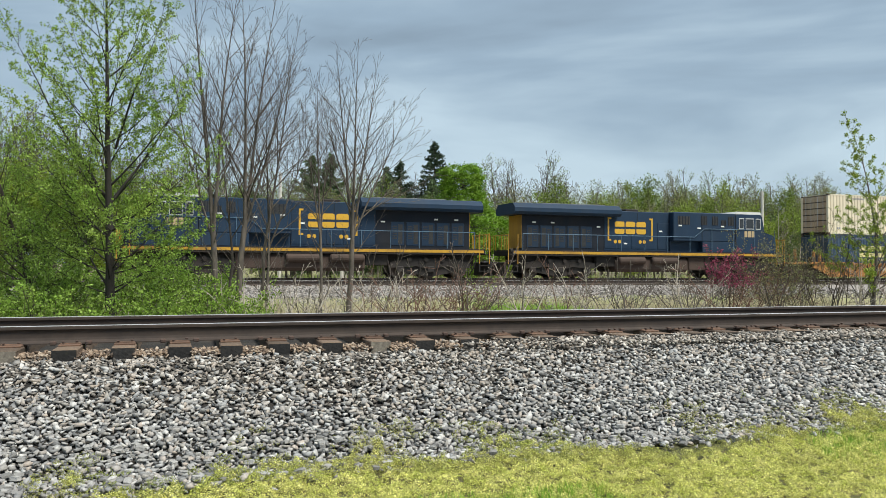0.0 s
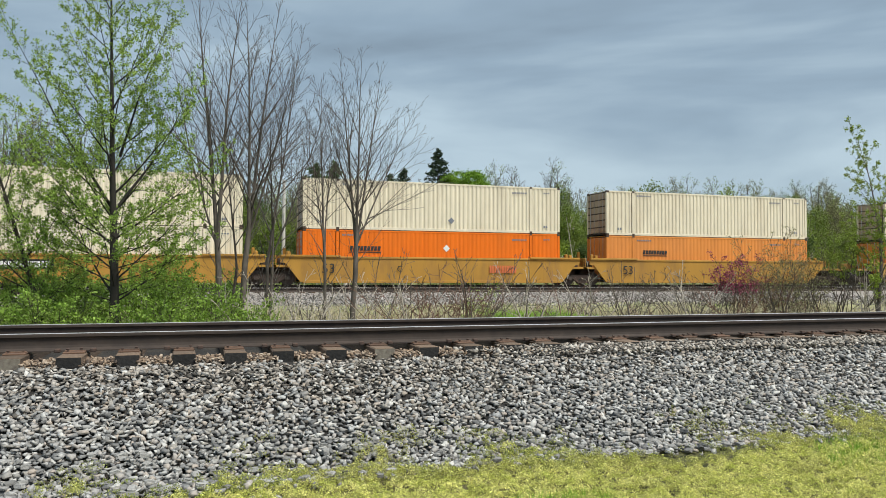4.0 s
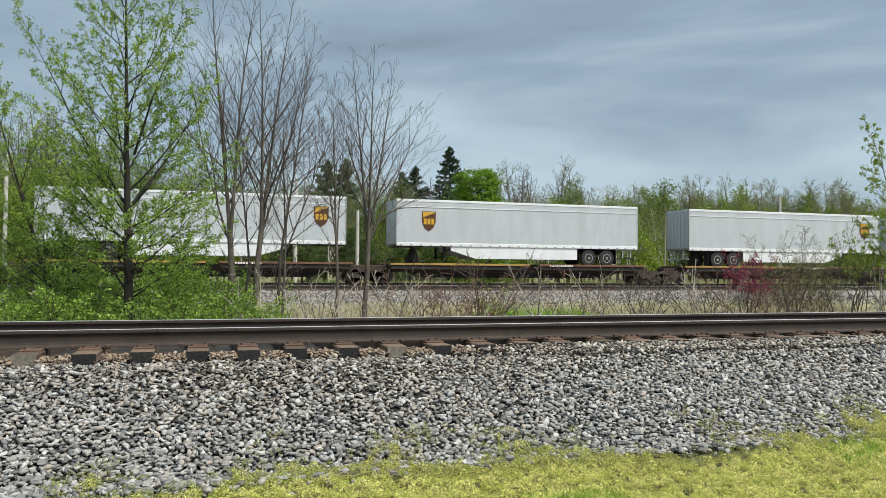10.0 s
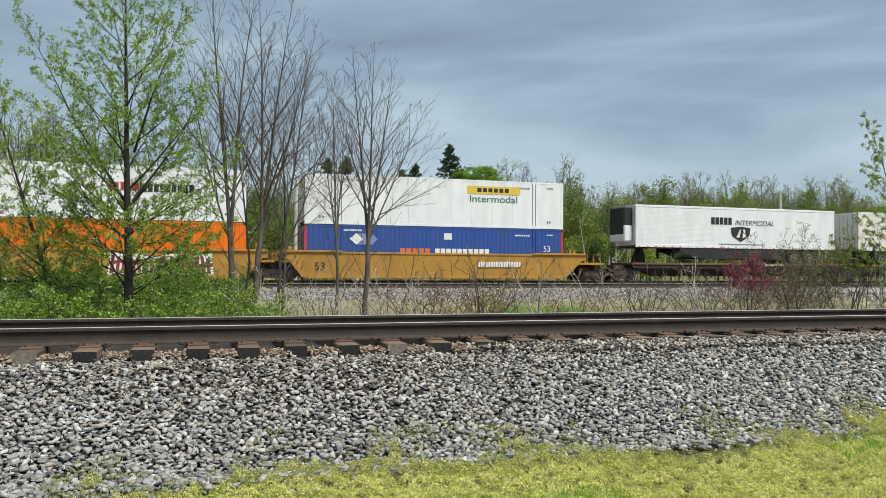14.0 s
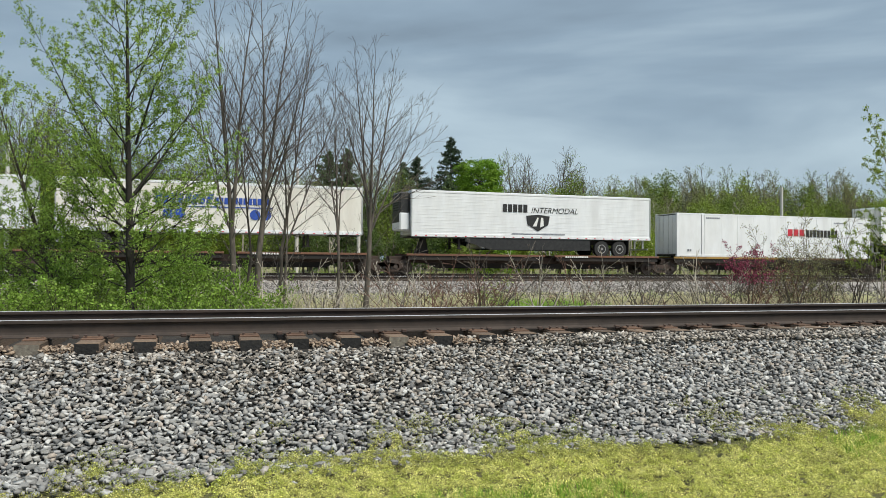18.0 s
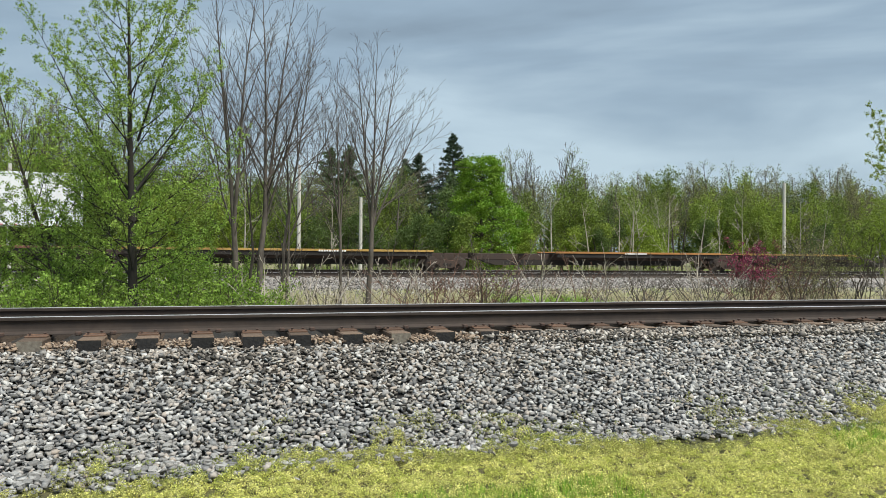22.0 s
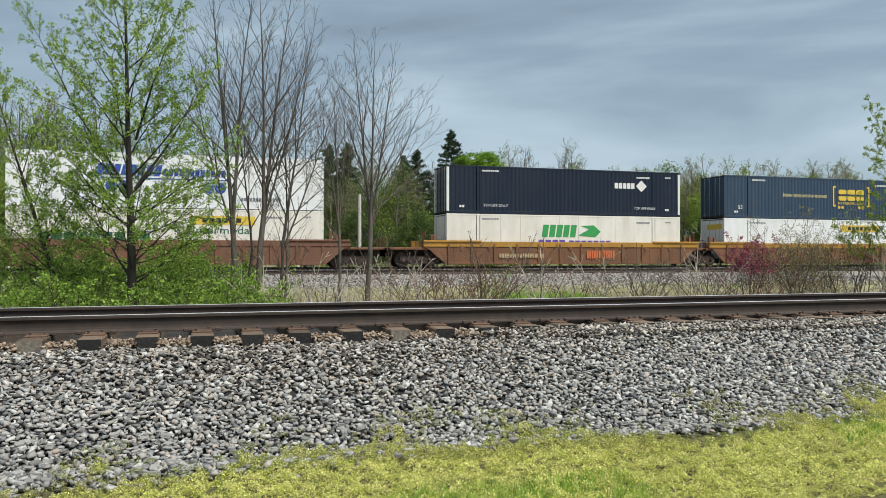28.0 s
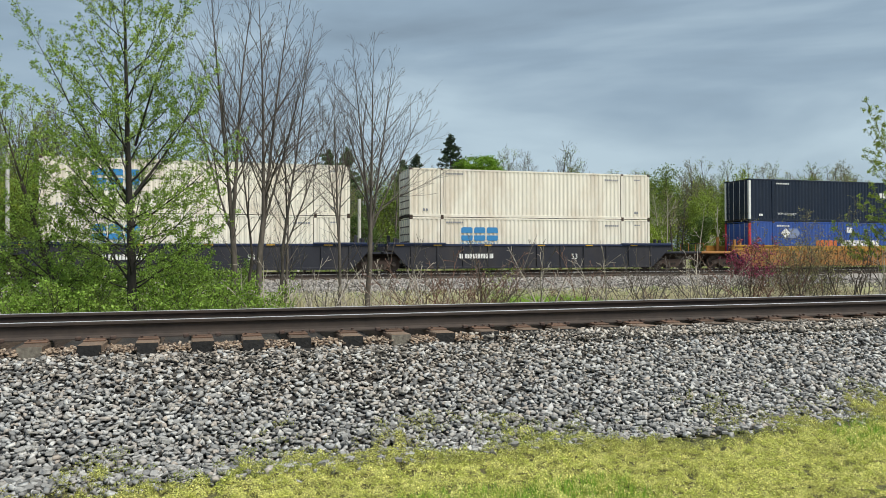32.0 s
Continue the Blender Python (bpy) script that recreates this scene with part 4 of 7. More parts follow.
    for k in (-0.64, 0.64):
        w = part("axle", Mesh().disc_y(tx + k, 0.50, 0.07, -0.98, 0.98, 8), P["grime"], fr)
        truck_wheel(w, tx + k, 0.50, rim)
    part("mud_flap", Mesh().box(*sorted((tx - d * 1.30, tx - d * 1.32)), -1.25, -0.7, 0.15, z0), P["tyre"], fr)
    bx = rear - d * 0.02
    bar = Mesh().box(*sorted((rear + d * 0.05, rear + d * 0.15)), -1.1, 1.1, z0 - 0.62, z0 - 0.52)
    for yy in (-0.5, 0.5):
        bar.box(*sorted((rear + d * 0.05, rear + d * 0.15)), yy - 0.05, yy + 0.05, z0 - 0.55, z0)
    part("rear_guard", bar, P["metal"], ob)
    nx = length - rear
    lx = nx - d * 3.1
    for sg in (-1, 1):
        lg = part("landing_leg", Mesh().box(lx - 0.07, lx + 0.07, *sorted((sg * 1.0, sg * 0.86)), 0.42, z0, 0.01), P["grime"], ob)
        part("foot_plate", Mesh().box(lx - 0.15, lx + 0.15, *sorted((sg * 1.08, sg * 0.78)), 0.38, 0.42), P["grime"], lg)
    part("leg_brace", Mesh().tube([(lx, -0.9, 0.55), (lx, 0.9, 0.9)], [0.03, 0.03], 5).tube([(lx, -0.9, 0.8), (lx - d * 1.0, -0.9, z0)], [0.03, 0.03], 5), P["grime"], ob)
    kx = nx - d * 0.9
    part("king_pin_plate", Mesh().box(kx - 0.8, kx + 0.8, -1.0, 1.0, z0 - 0.05, z0 + 0.02), P["grime"], ob)
    if skirt:
        c = P["white"] if skirt == "white" else P["black"]
        a, b = tx + d * 1.45, lx - d * 0.3
        part("side_skirt", Mesh().prism([(a, z0), (a, z0 - 0.72), (b - d * 1.6, z0 - 0.72), (b, z0 - 0.25), (b, z0)][::d], -1.24, -1.21), c, ob)
        part("side_skirt", Mesh().prism([(a, z0), (a, z0 - 0.72), (b - d * 1.6, z0 - 0.72), (b, z0 - 0.25), (b, z0)][::d], 1.21, 1.24), c, ob)
    if reefer:
        e = -d
        a, b = sorted((nx, nx - d * -0.62))
        un = part("cooling_unit", Mesh().box(a, b, -0.95, 0.95, z0 + 0.75, z1 - 0.1, 0.10), P["black"], ob, "black cooling unit with a white lower cover")
        part("lower_cover", Mesh().box(a + 0.01, b + 0.02 if b > nx else b, -0.98, 0.98, z0 + 0.35, z0 + 1.45, 0.08), P["white"], un)
        gr = Mesh()
        for i in range(7):
            zz = z0 + 1.55 + i * 0.15
            gr.box(a - 0.012, b + 0.012, -0.8, 0.8, zz, zz + 0.05)
        part("grille", gr, P["tyre"], un)
        fu = Mesh().disc_y(nx - d * 4.6, z0 - 0.36, 0.30, -1.2, 1.2, 18)
        part("fuel_tank", fu, P["metal"], ob)
    for mk in marks:
        mk(ob, -W2 - 0.003, z0, z1)
    return ob


def locomotive(s, nose, label):
    """A six-axle freight locomotive 22.3 m long. s: its rear coupler or nose coupler, whichever lies to the left; nose: 'left' or 'right'."""
    ob = on_train("diesel_locomotive", s, 0.0, label, "locomotive", "locomotives")
    LL = 22.3
    f = (lambda x: LL - x) if nose == "left" else (lambda x: x)   # x counted from the rear

    def bx(x0, x1, y0, y1, z0, z1, c=0.0):
        a, b = sorted((f(x0), f(x1)))
        return Mesh().box(a, b, y0, y1, z0, z1, c)

    def poly(pts, y0, y1):
        q = [(f(x), z) for x, z in pts]
        return Mesh().prism(q if nose == "right" else q[::-1], y0, y1)

    B, D, Y, G = P["loco_blue"], P["loco_dark"], P["loco_yellow"], P["grime"]
    part("underframe", bx(0.9, 21.5, -1.50, 1.50, 1.42, 1.70, 0.02), G, ob)
    for sg in (-1, 1):
        part("sill_stripe", bx(1.0, 21.4, *sorted((sg * 1.53, sg * 1.49)), 1.54, 1.70), Y, ob, "golden yellow sill stripe")
    part("walkway", bx(0.9, 21.5, -1.52, 1.52, 1.70, 1.78), G, ob)
    rear = part("rear_hood", poly([(1.75, 1.78), (1.75, 4.05), (7.6, 4.05), (7.6, 1.78)], -0.98, 0.98), D, ob, "sooty radiator compartment with door louvres")
    part("end_panel", bx(1.72, 1.76, -0.97, 0.97, 1.9, 4.0), Y, rear, "golden yellow end panel")
    for sg in (-1, 1):
        for i in range(5):
            x = 2.5 + i * 0.95
            dr = part("hood_door", bx(x - 0.40, x + 0.40, *sorted((sg * 1.0, sg * 0.97)), 1.95, 3.35, 0.01), B, rear)
            part("door_vent", bx(x - 0.30, x - 0.04, *sorted((sg * 1.006, sg * 0.99)), 2.05, 3.2), P["black"], dr)
            lv = Mesh()
            for k in range(6):
                z = 2.35 + k * 0.14
                lv.add(bx(x + 0.04, x + 0.30, *sorted((sg * 1.012, sg * 0.995)), z, z + 0.07).v, [(0, 1, 3, 2), (4, 6, 7, 5), (0, 4, 5, 1), (2, 3, 7, 6), (0, 2, 6, 4), (1, 5, 7, 3)])
            part("louvre", lv, P["black"], dr)
    wing = Mesh()
    prof = [(-1.40, 4.02), (-1.55, 4.18), (-1.55, 4.42), (-1.20, 4.72), (1.20, 4.72), (1.55, 4.42), (1.55, 4.18), (1.40, 4.02)]
    a, b = sorted((f(1.05), f(8.6)))
    wing.prism_x(prof, a, b)
    wg = part("radiator_wing", wing, B, ob, "overhanging dark blue radiator wing")
    part("roof_hatch", bx(3.2, 7.8, -0.8, 0.8, 4.72, 4.80, 0.02), P["hatch"], wg)
    part("roof_fan_cover", bx(1.3, 2.2, -0.9, 0.9, 4.72, 4.76, 0.02), P["hatch"], wg)
    part("engine_hood", bx(7.6, 12.6, -0.98, 0.98, 1.78, 4.42, 0.04), B, ob)
    for i in range(5):
        x = 8.1 + i
        part("hood_door", bx(x - 0.44, x + 0.44, -1.0, -0.97, 1.95, 3.7, 0.01), B, ob)
    for x in (7.62, 10.1, 12.55, 14.85, 17.55):
        part("hood_seam", bx(x - .02, x + .02, *((-.995, -.97) if x < 12.6 else (-1.465, -1.44)), 1.9 if x < 12.6 else 2.56, 4.36), D, ob)
    part("exhaust_stack", bx(9.6, 10.6, -0.35, 0.35, 4.42, 4.62, 0.04), G, ob)
    part("air_compartment", bx(12.6, 17.6, -1.45, 1.45, 2.5, 4.45, 0.05), B, ob)
    part("air_compartment_base", bx(12.6, 17.6, -1.0, 1.0, 1.78, 2.52), B, ob)
    for sg in (-1, 1):
        for x, w, h in ((13.4, .95, .55), (15.0, .50, .60), (15.9, .50, .60), (16.6, .42, .35), (17.2, .50, .60)):
            vt = part("intake_grille", bx(x - w / 2, x + w / 2, *sorted((sg * 1.462, sg * 1.44)), 3.62, 3.62 + h), P["black"], ob)
            sl = Mesh()
            for k in range(4):
                xx = x - w / 2 + w * (k + .5) / 4
                q = bx(xx - 0.02, xx + 0.02, *sorted((sg * 1.475, sg * 1.46)), 3.62, 3.62 + h)
                sl.add(q.v, q.f)
            part("grille_bar", sl, D, vt)
    cab = part("cab", poly([(17.6, 1.78), (17.6, 4.30), (17.75, 4.42), (19.6, 4.42), (19.78, 4.28), (20.0, 3.2), (20.0, 1.78)], -1.48, 1.48), B, ob, "dark blue cab with a pale roof")
    part("cab_roof", poly([(17.55, 4.43), (17.7, 4.60), (19.65, 4.60), (19.85, 4.42)], -1.42, 1.42), P["loco_roof"], cab, "pale painted cab roof")
    for sg in (-1, 1):
        for x, w in ((18.05, .34), (18.75, .62), (19.45, .34)):
            wf = part("window_frame", bx(x - w / 2 - .03, x + w / 2 + .03, *sorted((sg * 1.495, sg * 1.47)), 3.40, 4.15), P["loco_roof"], cab)
            part("window_pane", bx(x - w / 2, x + w / 2, *sorted((sg * 1.503, sg * 1.48)), 3.45, 4.10), P["glass"], wf)
    part("windscreen", bx(19.86, 19.93, -1.2, 1.2, 3.45, 4.15), P["glass"], cab)
    part("nose_hood", poly([(20.0, 1.78), (20.0, 3.35), (21.2, 3.02), (21.35, 2.85), (21.35, 1.78)], -0.95, 0.95), B, ob)
    for sg in (-1, 1):
        part("side_box", bx(14.9, 21.0, *sorted((sg * 1.44, sg * 0.96)), 1.78, 2.5, 0.02), B, ob)
    part("headlight", bx(21.35, 21.42, -0.25, 0.25, 2.6, 2.8, 0.02), P["metal"], ob)
    tank = part("fuel_tank", bx(8.3, 13.9, -1.36, 1.36, 0.42, 1.38, 0.18), P["grime_brown"], ob, "grimy fuel tank")
    for x0, x1 in ((8.4, 10.4), (10.9, 12.9)):
        part("air_reservoir", Mesh().tube([(f(x0), -1.44, 1.16), (f(x0 + .08), -1.44, 1.16), (f(x1 - .08), -1.44, 1.16), (f(x1), -1.44, 1.16)], [0.17, .24, .24, 0.17], 14), P["grime_brown"], tank)
    part("equipment_bay", bx(6.9, 8.3, -1.2, 1.2, 0.75, 1.42, 0.05), G, ob)
    part("equipment_bay", bx(13.9, 15.6, -1.3, 1.3, 0.55, 1.42, 0.05), P["grime_brown"], ob)
    part("frame_keel", bx(1.4, 20.9, -0.8, 0.8, 0.85, 1.43), G, ob)
    for x in (4.3, 18.0):
        for dx in (-1.9, 0.0, 1.9):
            part("traction_motor", bx(x + dx - 0.55, x + dx + 0.55, -0.65, 0.65, 0.25, 0.95, 0.1), G, ob)
            part("brake_cylinder", Mesh().disc_y(f(x + dx * 0.55 + 0.3), 1.12, 0.13, -1.34, -1.1, 10), P["grime"], ob)
        bogie(ob, f(x), 3, 3.8, 0.53, "grime")
        ft = Mesh().prism([(f(x) - 2.5, 0.62), (f(x) - 2.5, 0.95), (f(x) - 1.4, 1.18), (f(x) + 1.4, 1.18), (f(x) + 2.5, 0.95), (f(x) + 2.5, 0.62), (f(x) + 0.9, 0.72), (f(x), 0.55), (f(x) - 0.9, 0.72)], -1.24, -1.14)
        part("truck_bolster", ft, P["grime"], ob)
        for dx in (-1.9, 0.0, 1.9):
            part("journal_box", bx(x + dx - 0.22, x + dx + 0.22, -1.32, -1.16, 0.36, 0.72, 0.04), P["grime"], ob)
            part("brake_hanger", Mesh().tube([(f(x + dx + 0.75), -1.22, 1.05), (f(x + dx + 0.62), -1.22, 0.35)], [0.05, 0.035], 6), G, ob)
        part("sand_pipe", Mesh().tube([(f(x - 2.9), -1.36, 1.4), (f(x - 2.75), -1.34, 0.7), (f(x - 2.5), -1.1, 0.2)], [0.03] * 3, 5), G, ob)
    for x, dd in ((0.95, 1), (21.35, -1)):
        for i in range(4):
            z = 0.42 + i * 0.34
            for sg in (-1, 1):
                part("step_tread", bx(x - 0.28, x + 0.28, *sorted((sg * 1.5, sg * 1.1)), z, z + 0.04), G, ob)
        for sg in (-1, 1):
            for xx in (x - 0.3, x + 0.3):
                part("step_stringer", bx(xx - 0.03, xx + 0.03, *sorted((sg * 1.5, sg * 1.45)), 0.40, 1.7), G, ob)
        rl = Mesh()
        for sg in (-1, 1):
            for xx in (x - 0.32, x + 0.32):
                rl.tube([(f(xx), sg * 1.5, 0.9), (f(xx), sg * 1.5, 2.75)], [0.028, 0.028], 6)
        for yy in (-1.3, -0.9, -0.5, 0.5, 0.9, 1.3):
            rl.tube([(f(x - dd * 0.35), yy, 1.75), (f(x - dd * 0.35), yy, 2.7)], [0.025, 0.025], 6)
        rl.tube([(f(x - dd * 0.35), -1.4, 2.7), (f(x - dd * 0.35), 1.4, 2.7)], [0.025, 0.025], 6)
        part("end_handrail", rl, Y, ob, "yellow end handrail")
        part("plough", bx(x - dd * 0.55, x - dd * 0.40, -1.4, 1.4, 0.15, 1.0, 0.03), G, ob)
        part("coupler", bx(x - dd * 0.95, x - dd * 0.4, -0.18, 0.18, 0.78, 1.05, 0.04), G, ob)
    for sg in (-1, 1):
        hr = Mesh()
        xs = [1.6 + i * 1.75 for i in range(12)]
        for x in xs:
            hz = 2.78 if x < 14.6 else 3.35
            hr.tube([(f(x), sg * 1.5, 1.76), (f(x), sg * 1.5, hz)], [0.018, 0.018], 5)
        hr.tube([(f(1.6), sg * 1.5, 2.78), (f(14.2), sg * 1.5, 2.78), (f(15.0), sg * 1.5, 3.35), (f(19.4), sg * 1.5, 3.35)], [0.02] * 4, 5)
        part("side_handrail", hr, P["rail_blue"], ob)
    # emblem, number bars and little white labels on the camera's side
    ex = 8.4 if nose == "right" else LL - 11.6
    mark_bracketed(ob, -1.003, ex, 2.92, 2.4, "ink_gold", caption=False)
    blocks_mb = Mesh()
    nx = f(18.75) - 0.45
    blocks(blocks_mb, nx, 2.85, 0.9, 0.42, 3, -1.484, gap=0.2)
    part("number_bars", blocks_mb, P["ink_tan"], ob)
    lab = Mesh()
    for x, z in ((2.6, 3.5), (3.9, 3.5), (7.2, 3.3), (10.4, 3.4), (13.1, 3.5), (14.6, 3.35), (16.5, 3.5), (11.9, 3.1), (9.2, 2.25)):
        q = bx(x - 0.12, x + 0.12, -1.48 if x > 12.6 else -1.006, -1.44 if x > 12.6 else -0.98, z, z + 0.09)
        lab.add(q.v, q.f)
    part("warning_labels", lab, P["ink_white"], ob)
    return ob


# -- the consist, from the front --
locomotive(-4.1, "left", "dark blue freight locomotive with yellow stripe leading the train")
locomotive(18.2, "right", "dark blue freight locomotive facing backwards behind the leader")


def m_bracket(x, z, w, ink, brackets=True):
    return lambda ob, y: mark_bracketed(ob, y, x, z, w, ink, True, brackets)


def m_name(x, z, w, h, n, ink, under=False, slant=0.0):
    return lambda ob, y: mark_name(ob, y, x, z, w, h, n, ink, under, slant)


def m_jb(x=9.75, z=2.05, w=3.45):
    return lambda ob, y: mark_jb(ob, y, x, z, w)


def m_words(text, x, z, h, ink, slant=0.0, width=None):
    return lambda ob, y: words(text, x, z, h, y - 0.003, P[ink], ob, slant, width)


def m_rect(x, z, w, h, ink, name="patch"):
    return lambda ob, y: part(name, Mesh().prism([(x, z), (x + w, z), (x + w, z + h), (x, z + h)], y - 0.003, y + 0.002), P[ink], ob)


def m_diamond(x, z, r, ink):
    return lambda ob, y: part("diamond_badge", Mesh().prism([(x - r, z), (x, z - r), (x + r, z), (x, z + r)], y - 0.004, y), P[ink], ob)


def m_pacer(zz=1.15):
    def mk(ob, y):
        part("badge_trail", Mesh().prism([(2.95, zz + .63), (3.95, zz + .63), (4.25, zz + .95), (3.95, zz + 1.27), (2.95, zz + 1.27)], y - 0.003, y), P["badge_blue"], ob)
        mark_name(ob, y, 5.6, zz, 1.9, 0.46, 5, "ink_orange")
        mark_name(ob, y, 7.75, zz, 3.5, 0.46, 10, "ink_white")
        mb = Mesh().prism([(2.6, zz + .95), (3.0, zz + .62), (3.4, zz + .95), (3.0, zz + 1.28)], y - 0.004, y)
        part("diamond_badge", mb, P["ink_white"], ob)
        part("white_panel", Mesh().prism([(8.3, zz + 1.0), (8.8, zz + 1.0), (8.8, zz + 1.38), (8.3, zz + 1.38)], y - 0.004, y), P["ink_white"], ob)
        words("53", 14.8, zz + .35, 0.36, y - 0.003, P["ink_white"], ob)
        part("white_panel", Mesh().prism([(14.8, zz - .2), (15.3, zz - .2), (15.3, zz + .2), (14.8, zz + .2)], y - 0.004, y), P["ink_white"], ob)
    return mk


def m_alliance(x=3.6, z=1.55, k=1.0):
    def mk(ob, y, *a):
        zz = z + (a[0] if a else 0)
        mark_name(ob, y, x, zz, 3.1 * k, 0.55 * k, 8, "ink_blue", slant=0.25)
        mark_name(ob, y, x + 3.2 * k, zz + 0.02, 3.1 * k, 0.36 * k, 12, "ink_blue")
        part("blue_line", Mesh().prism([(x, zz - .18), (x + 6.4 * k, zz - .18), (x + 6.4 * k, zz - .12), (x, zz - .12)], y - 0.004, y), P["ink_blue"], ob)
        for dx in (0.75, 1.35, 5.4, 6.0):
            mb = Mesh()
            disc(mb, x + dx * k, zz - .55 * k, 0.29 * k, y)
            part("blue_disc", mb, P["ink_blue"], ob)
    return mk


def m_limax(x=11.3, z=1.75, low=True):
    def mk(ob, y):
        mark_name(ob, y, x, z, 1.5, 0.36, 5, "ink_white")
        part("knot_badge", Mesh().prism([(x + 1.55, z + .18), (x + 1.95, z - .2), (x + 2.35, z + .18), (x + 1.95, z + .56)], y - 0.004, y), P["ink_white"], ob)
        if low:
            words("TOP LIFT ONLY", 2.35, 0.42, 0.16, y - 0.003, P["ink_white"], ob)
            words("TOP LIFT ONLY", 12.7, 0.42, 0.16, y - 0.003, P["ink_white"], ob)
    return mk


def m_tiger(x=6.6, z=1.15):
    def mk(ob, y):
        mark_name(ob, y, x, z + .45, 2.4, 0.75, 5, "ink_green", slant=0.15)
        part("swoosh", Mesh().prism([(x + 2.5, z + .55), (x + 3.7, z + .45), (x + 4.1, z + .8), (x + 3.6, z + 1.2), (x + 2.7, z + 1.15), (x + 3.3, z + .95)], y - 0.004, y), P["ink_green"], ob)
        mark_name(ob, y, x - .3, z - .35, 1.9, 0.62, 4, "ink_violet", slant=0.15)
        mark_name(ob, y, x + 1.8, z - .35, 3.0, 0.58, 7, "ink_violet", slant=0.15)
    return mk


def m_sch(x, z):
    return m_name(x, z, 1.85, 0.26, 9, "black", True, 0.15)


def wk(t, x, z, h, ink, w=None):
    """Words or bars on a car's side: t None gives bars."""
    if t:
        return lambda ob, y, zt: words(t, x, z, h, y, P[ink], ob, width=w)
    return lambda ob, y, zt: part("code_bars", blocks(Mesh(), x, z, w, h, max(3, int(w / .16)), y, gap=.25), P[ink], ob)


YEL = "weathered yellow double-stack well car with ribbed sides"
well_car(44.0, "car_orange", "rib", YEL, gap_l=7.0, gap_r=7.3, marks=[wk(None, 3.2, .55, .22, "ink_tan", 2.0)])
container(44.0, 0, "slate", "slate-blue ribbed container with a cream emblem in the well", marks=[lambda ob, y: mark_bracketed(ob, y, 2.9, 1.25, 2.4, "ink_pale", True, False), m_rect(14.0, .2, 2.1, 2.5, "patch_grey", "replaced_panel"), m_rect(6.6, 1.95, 3.6, .55, "ink_cyan", "faded_panel"), m_words("53'", 1.0, 1.6, .3, "ink_white")], codes="ink_grey")
container(44.0, 1, "cream", "cream ribbed steel container stacked on top")
well_car(67.5, "car_tan", "rib", YEL, gap_l=7.3, gap_r=7.1, marks=[wk(None, 3.9, .52, .28, "ink_white", 2.0), wk("53", 8.1, .50, .3, "black")])
container(67.5, 0, "orange_faded", "faded orange ribbed container in the well", marks=[m_sch(2.9, 1.7), m_diamond(8.4, 1.8, .22, "ink_white")])
container(67.5, 1, "orange", "orange ribbed container with lighter posts stacked on top", marks=[m_sch(2.9, 2.2)], posts="post_amber")

SMOOTH = "golden yellow smooth-sided double-stack well car"
well_car(90.75, "car_yellow", "high", SMOOTH, gap_l=7.1, gap_r=3.3, marks=[wk(None, 4.2, .95, .30, "ink_white", 2.5), lambda ob, y, zt: part("black_panel", Mesh().prism([(4.1, .85), (6.8, .85), (6.8, 1.35), (4.1, 1.35)], -1.472, -1.462), P["black"], ob), wk("B", 7.5, .9, .35, "black")])
container(90.75, 0, "cream", "cream ribbed steel container in the well")
container(90.75, 1, "cream", "cream ribbed steel container stacked on top", marks=[m_diamond(8.9, .65, .2, "ink_grey")])
well_car(110.2, "car_yellow", "high", SMOOTH, False, True, 3.3, 3.4, marks=[wk("53", 1.1, .7, .55, "black"), wk("C", 5.5, .8, .35, "black"), wk(None, 11.3, .75, .45, "ink_orange", 1.8)])
container(110.2, 0, "orange_strong", "bright orange ribbed container in the well", marks=[m_sch(2.7, 1.7), m_diamond(8.6, 1.9, .22, "ink_white")])
container(110.2, 1, "cream", "cream ribbed steel container stacked on top", marks=[m_diamond(8.9, .65, .2, "ink_grey")])
well_car(129.7, "car_yellow", "high", SMOOTH, False, True, 3.4, 7.2, marks=[wk("53", 1.1, .7, .55, "black")])
container(129.7, 0, "orange_faded", "faded orange ribbed container in the well", marks=[m_sch(2.7, 1.7)])
container(129.7, 1, "cream", "cream ribbed steel container stacked on top")

TAN = "weathered tan-yellow double-stack well car with many ribs"
well_car(153.1, "car_tan", "rib_mid", TAN, gap_l=7.2, gap_r=3.5, marks=[wk(None, 3.0, 1.0, .25, "ink_white", 2.0), wk("53", 14.6, .7, .35, "black")])
container(153.1, 0, "orange_faded", "faded orange ribbed container in the well", marks=[m_sch(2.7, 1.85), m_diamond(8.6, 1.95, .2, "ink_white")])
container(153.1, 1, "cream", "cream ribbed steel container stacked on top", marks=[m_diamond(8.7, .6, .2, "ink_grey")])
well_car(172.7, "car_tan", "rib_mid", TAN, False, True, 3.5, 3.4, marks=[wk(None, 9.6, .45, .6, "ink_orange", 1.7)])
container(172.7, 0, "blue", "royal blue ribbed container with red corner posts in the well", marks=[m_pacer()], posts=None, codes="ink_white")
container(172.7, 1, "blue", "royal blue ribbed container with red corner posts stacked on top", marks=[m_pacer()], codes="ink_white")
well_car(192.1, "car_tan", "rib_mid", TAN, False, True, 3.4, 6.2, marks=[wk(None, 11.7, .65, .28, "ink_white", 2.4), wk("53", 14.6, .6, .35, "black")])
container(192.1, 0, "orange_faded", "faded orange ribbed container in the well", marks=[m_sch(2.7, 1.85), m_diamond(8.6, 1.95, .2, "ink_white")])
container(192.1, 1, "white", "white smooth-panelled container with a yellow name plate on top", "panel", [m_jb(), "open_end"])

FLAT = "grimy brown skeleton flat car with yellow deck edges"


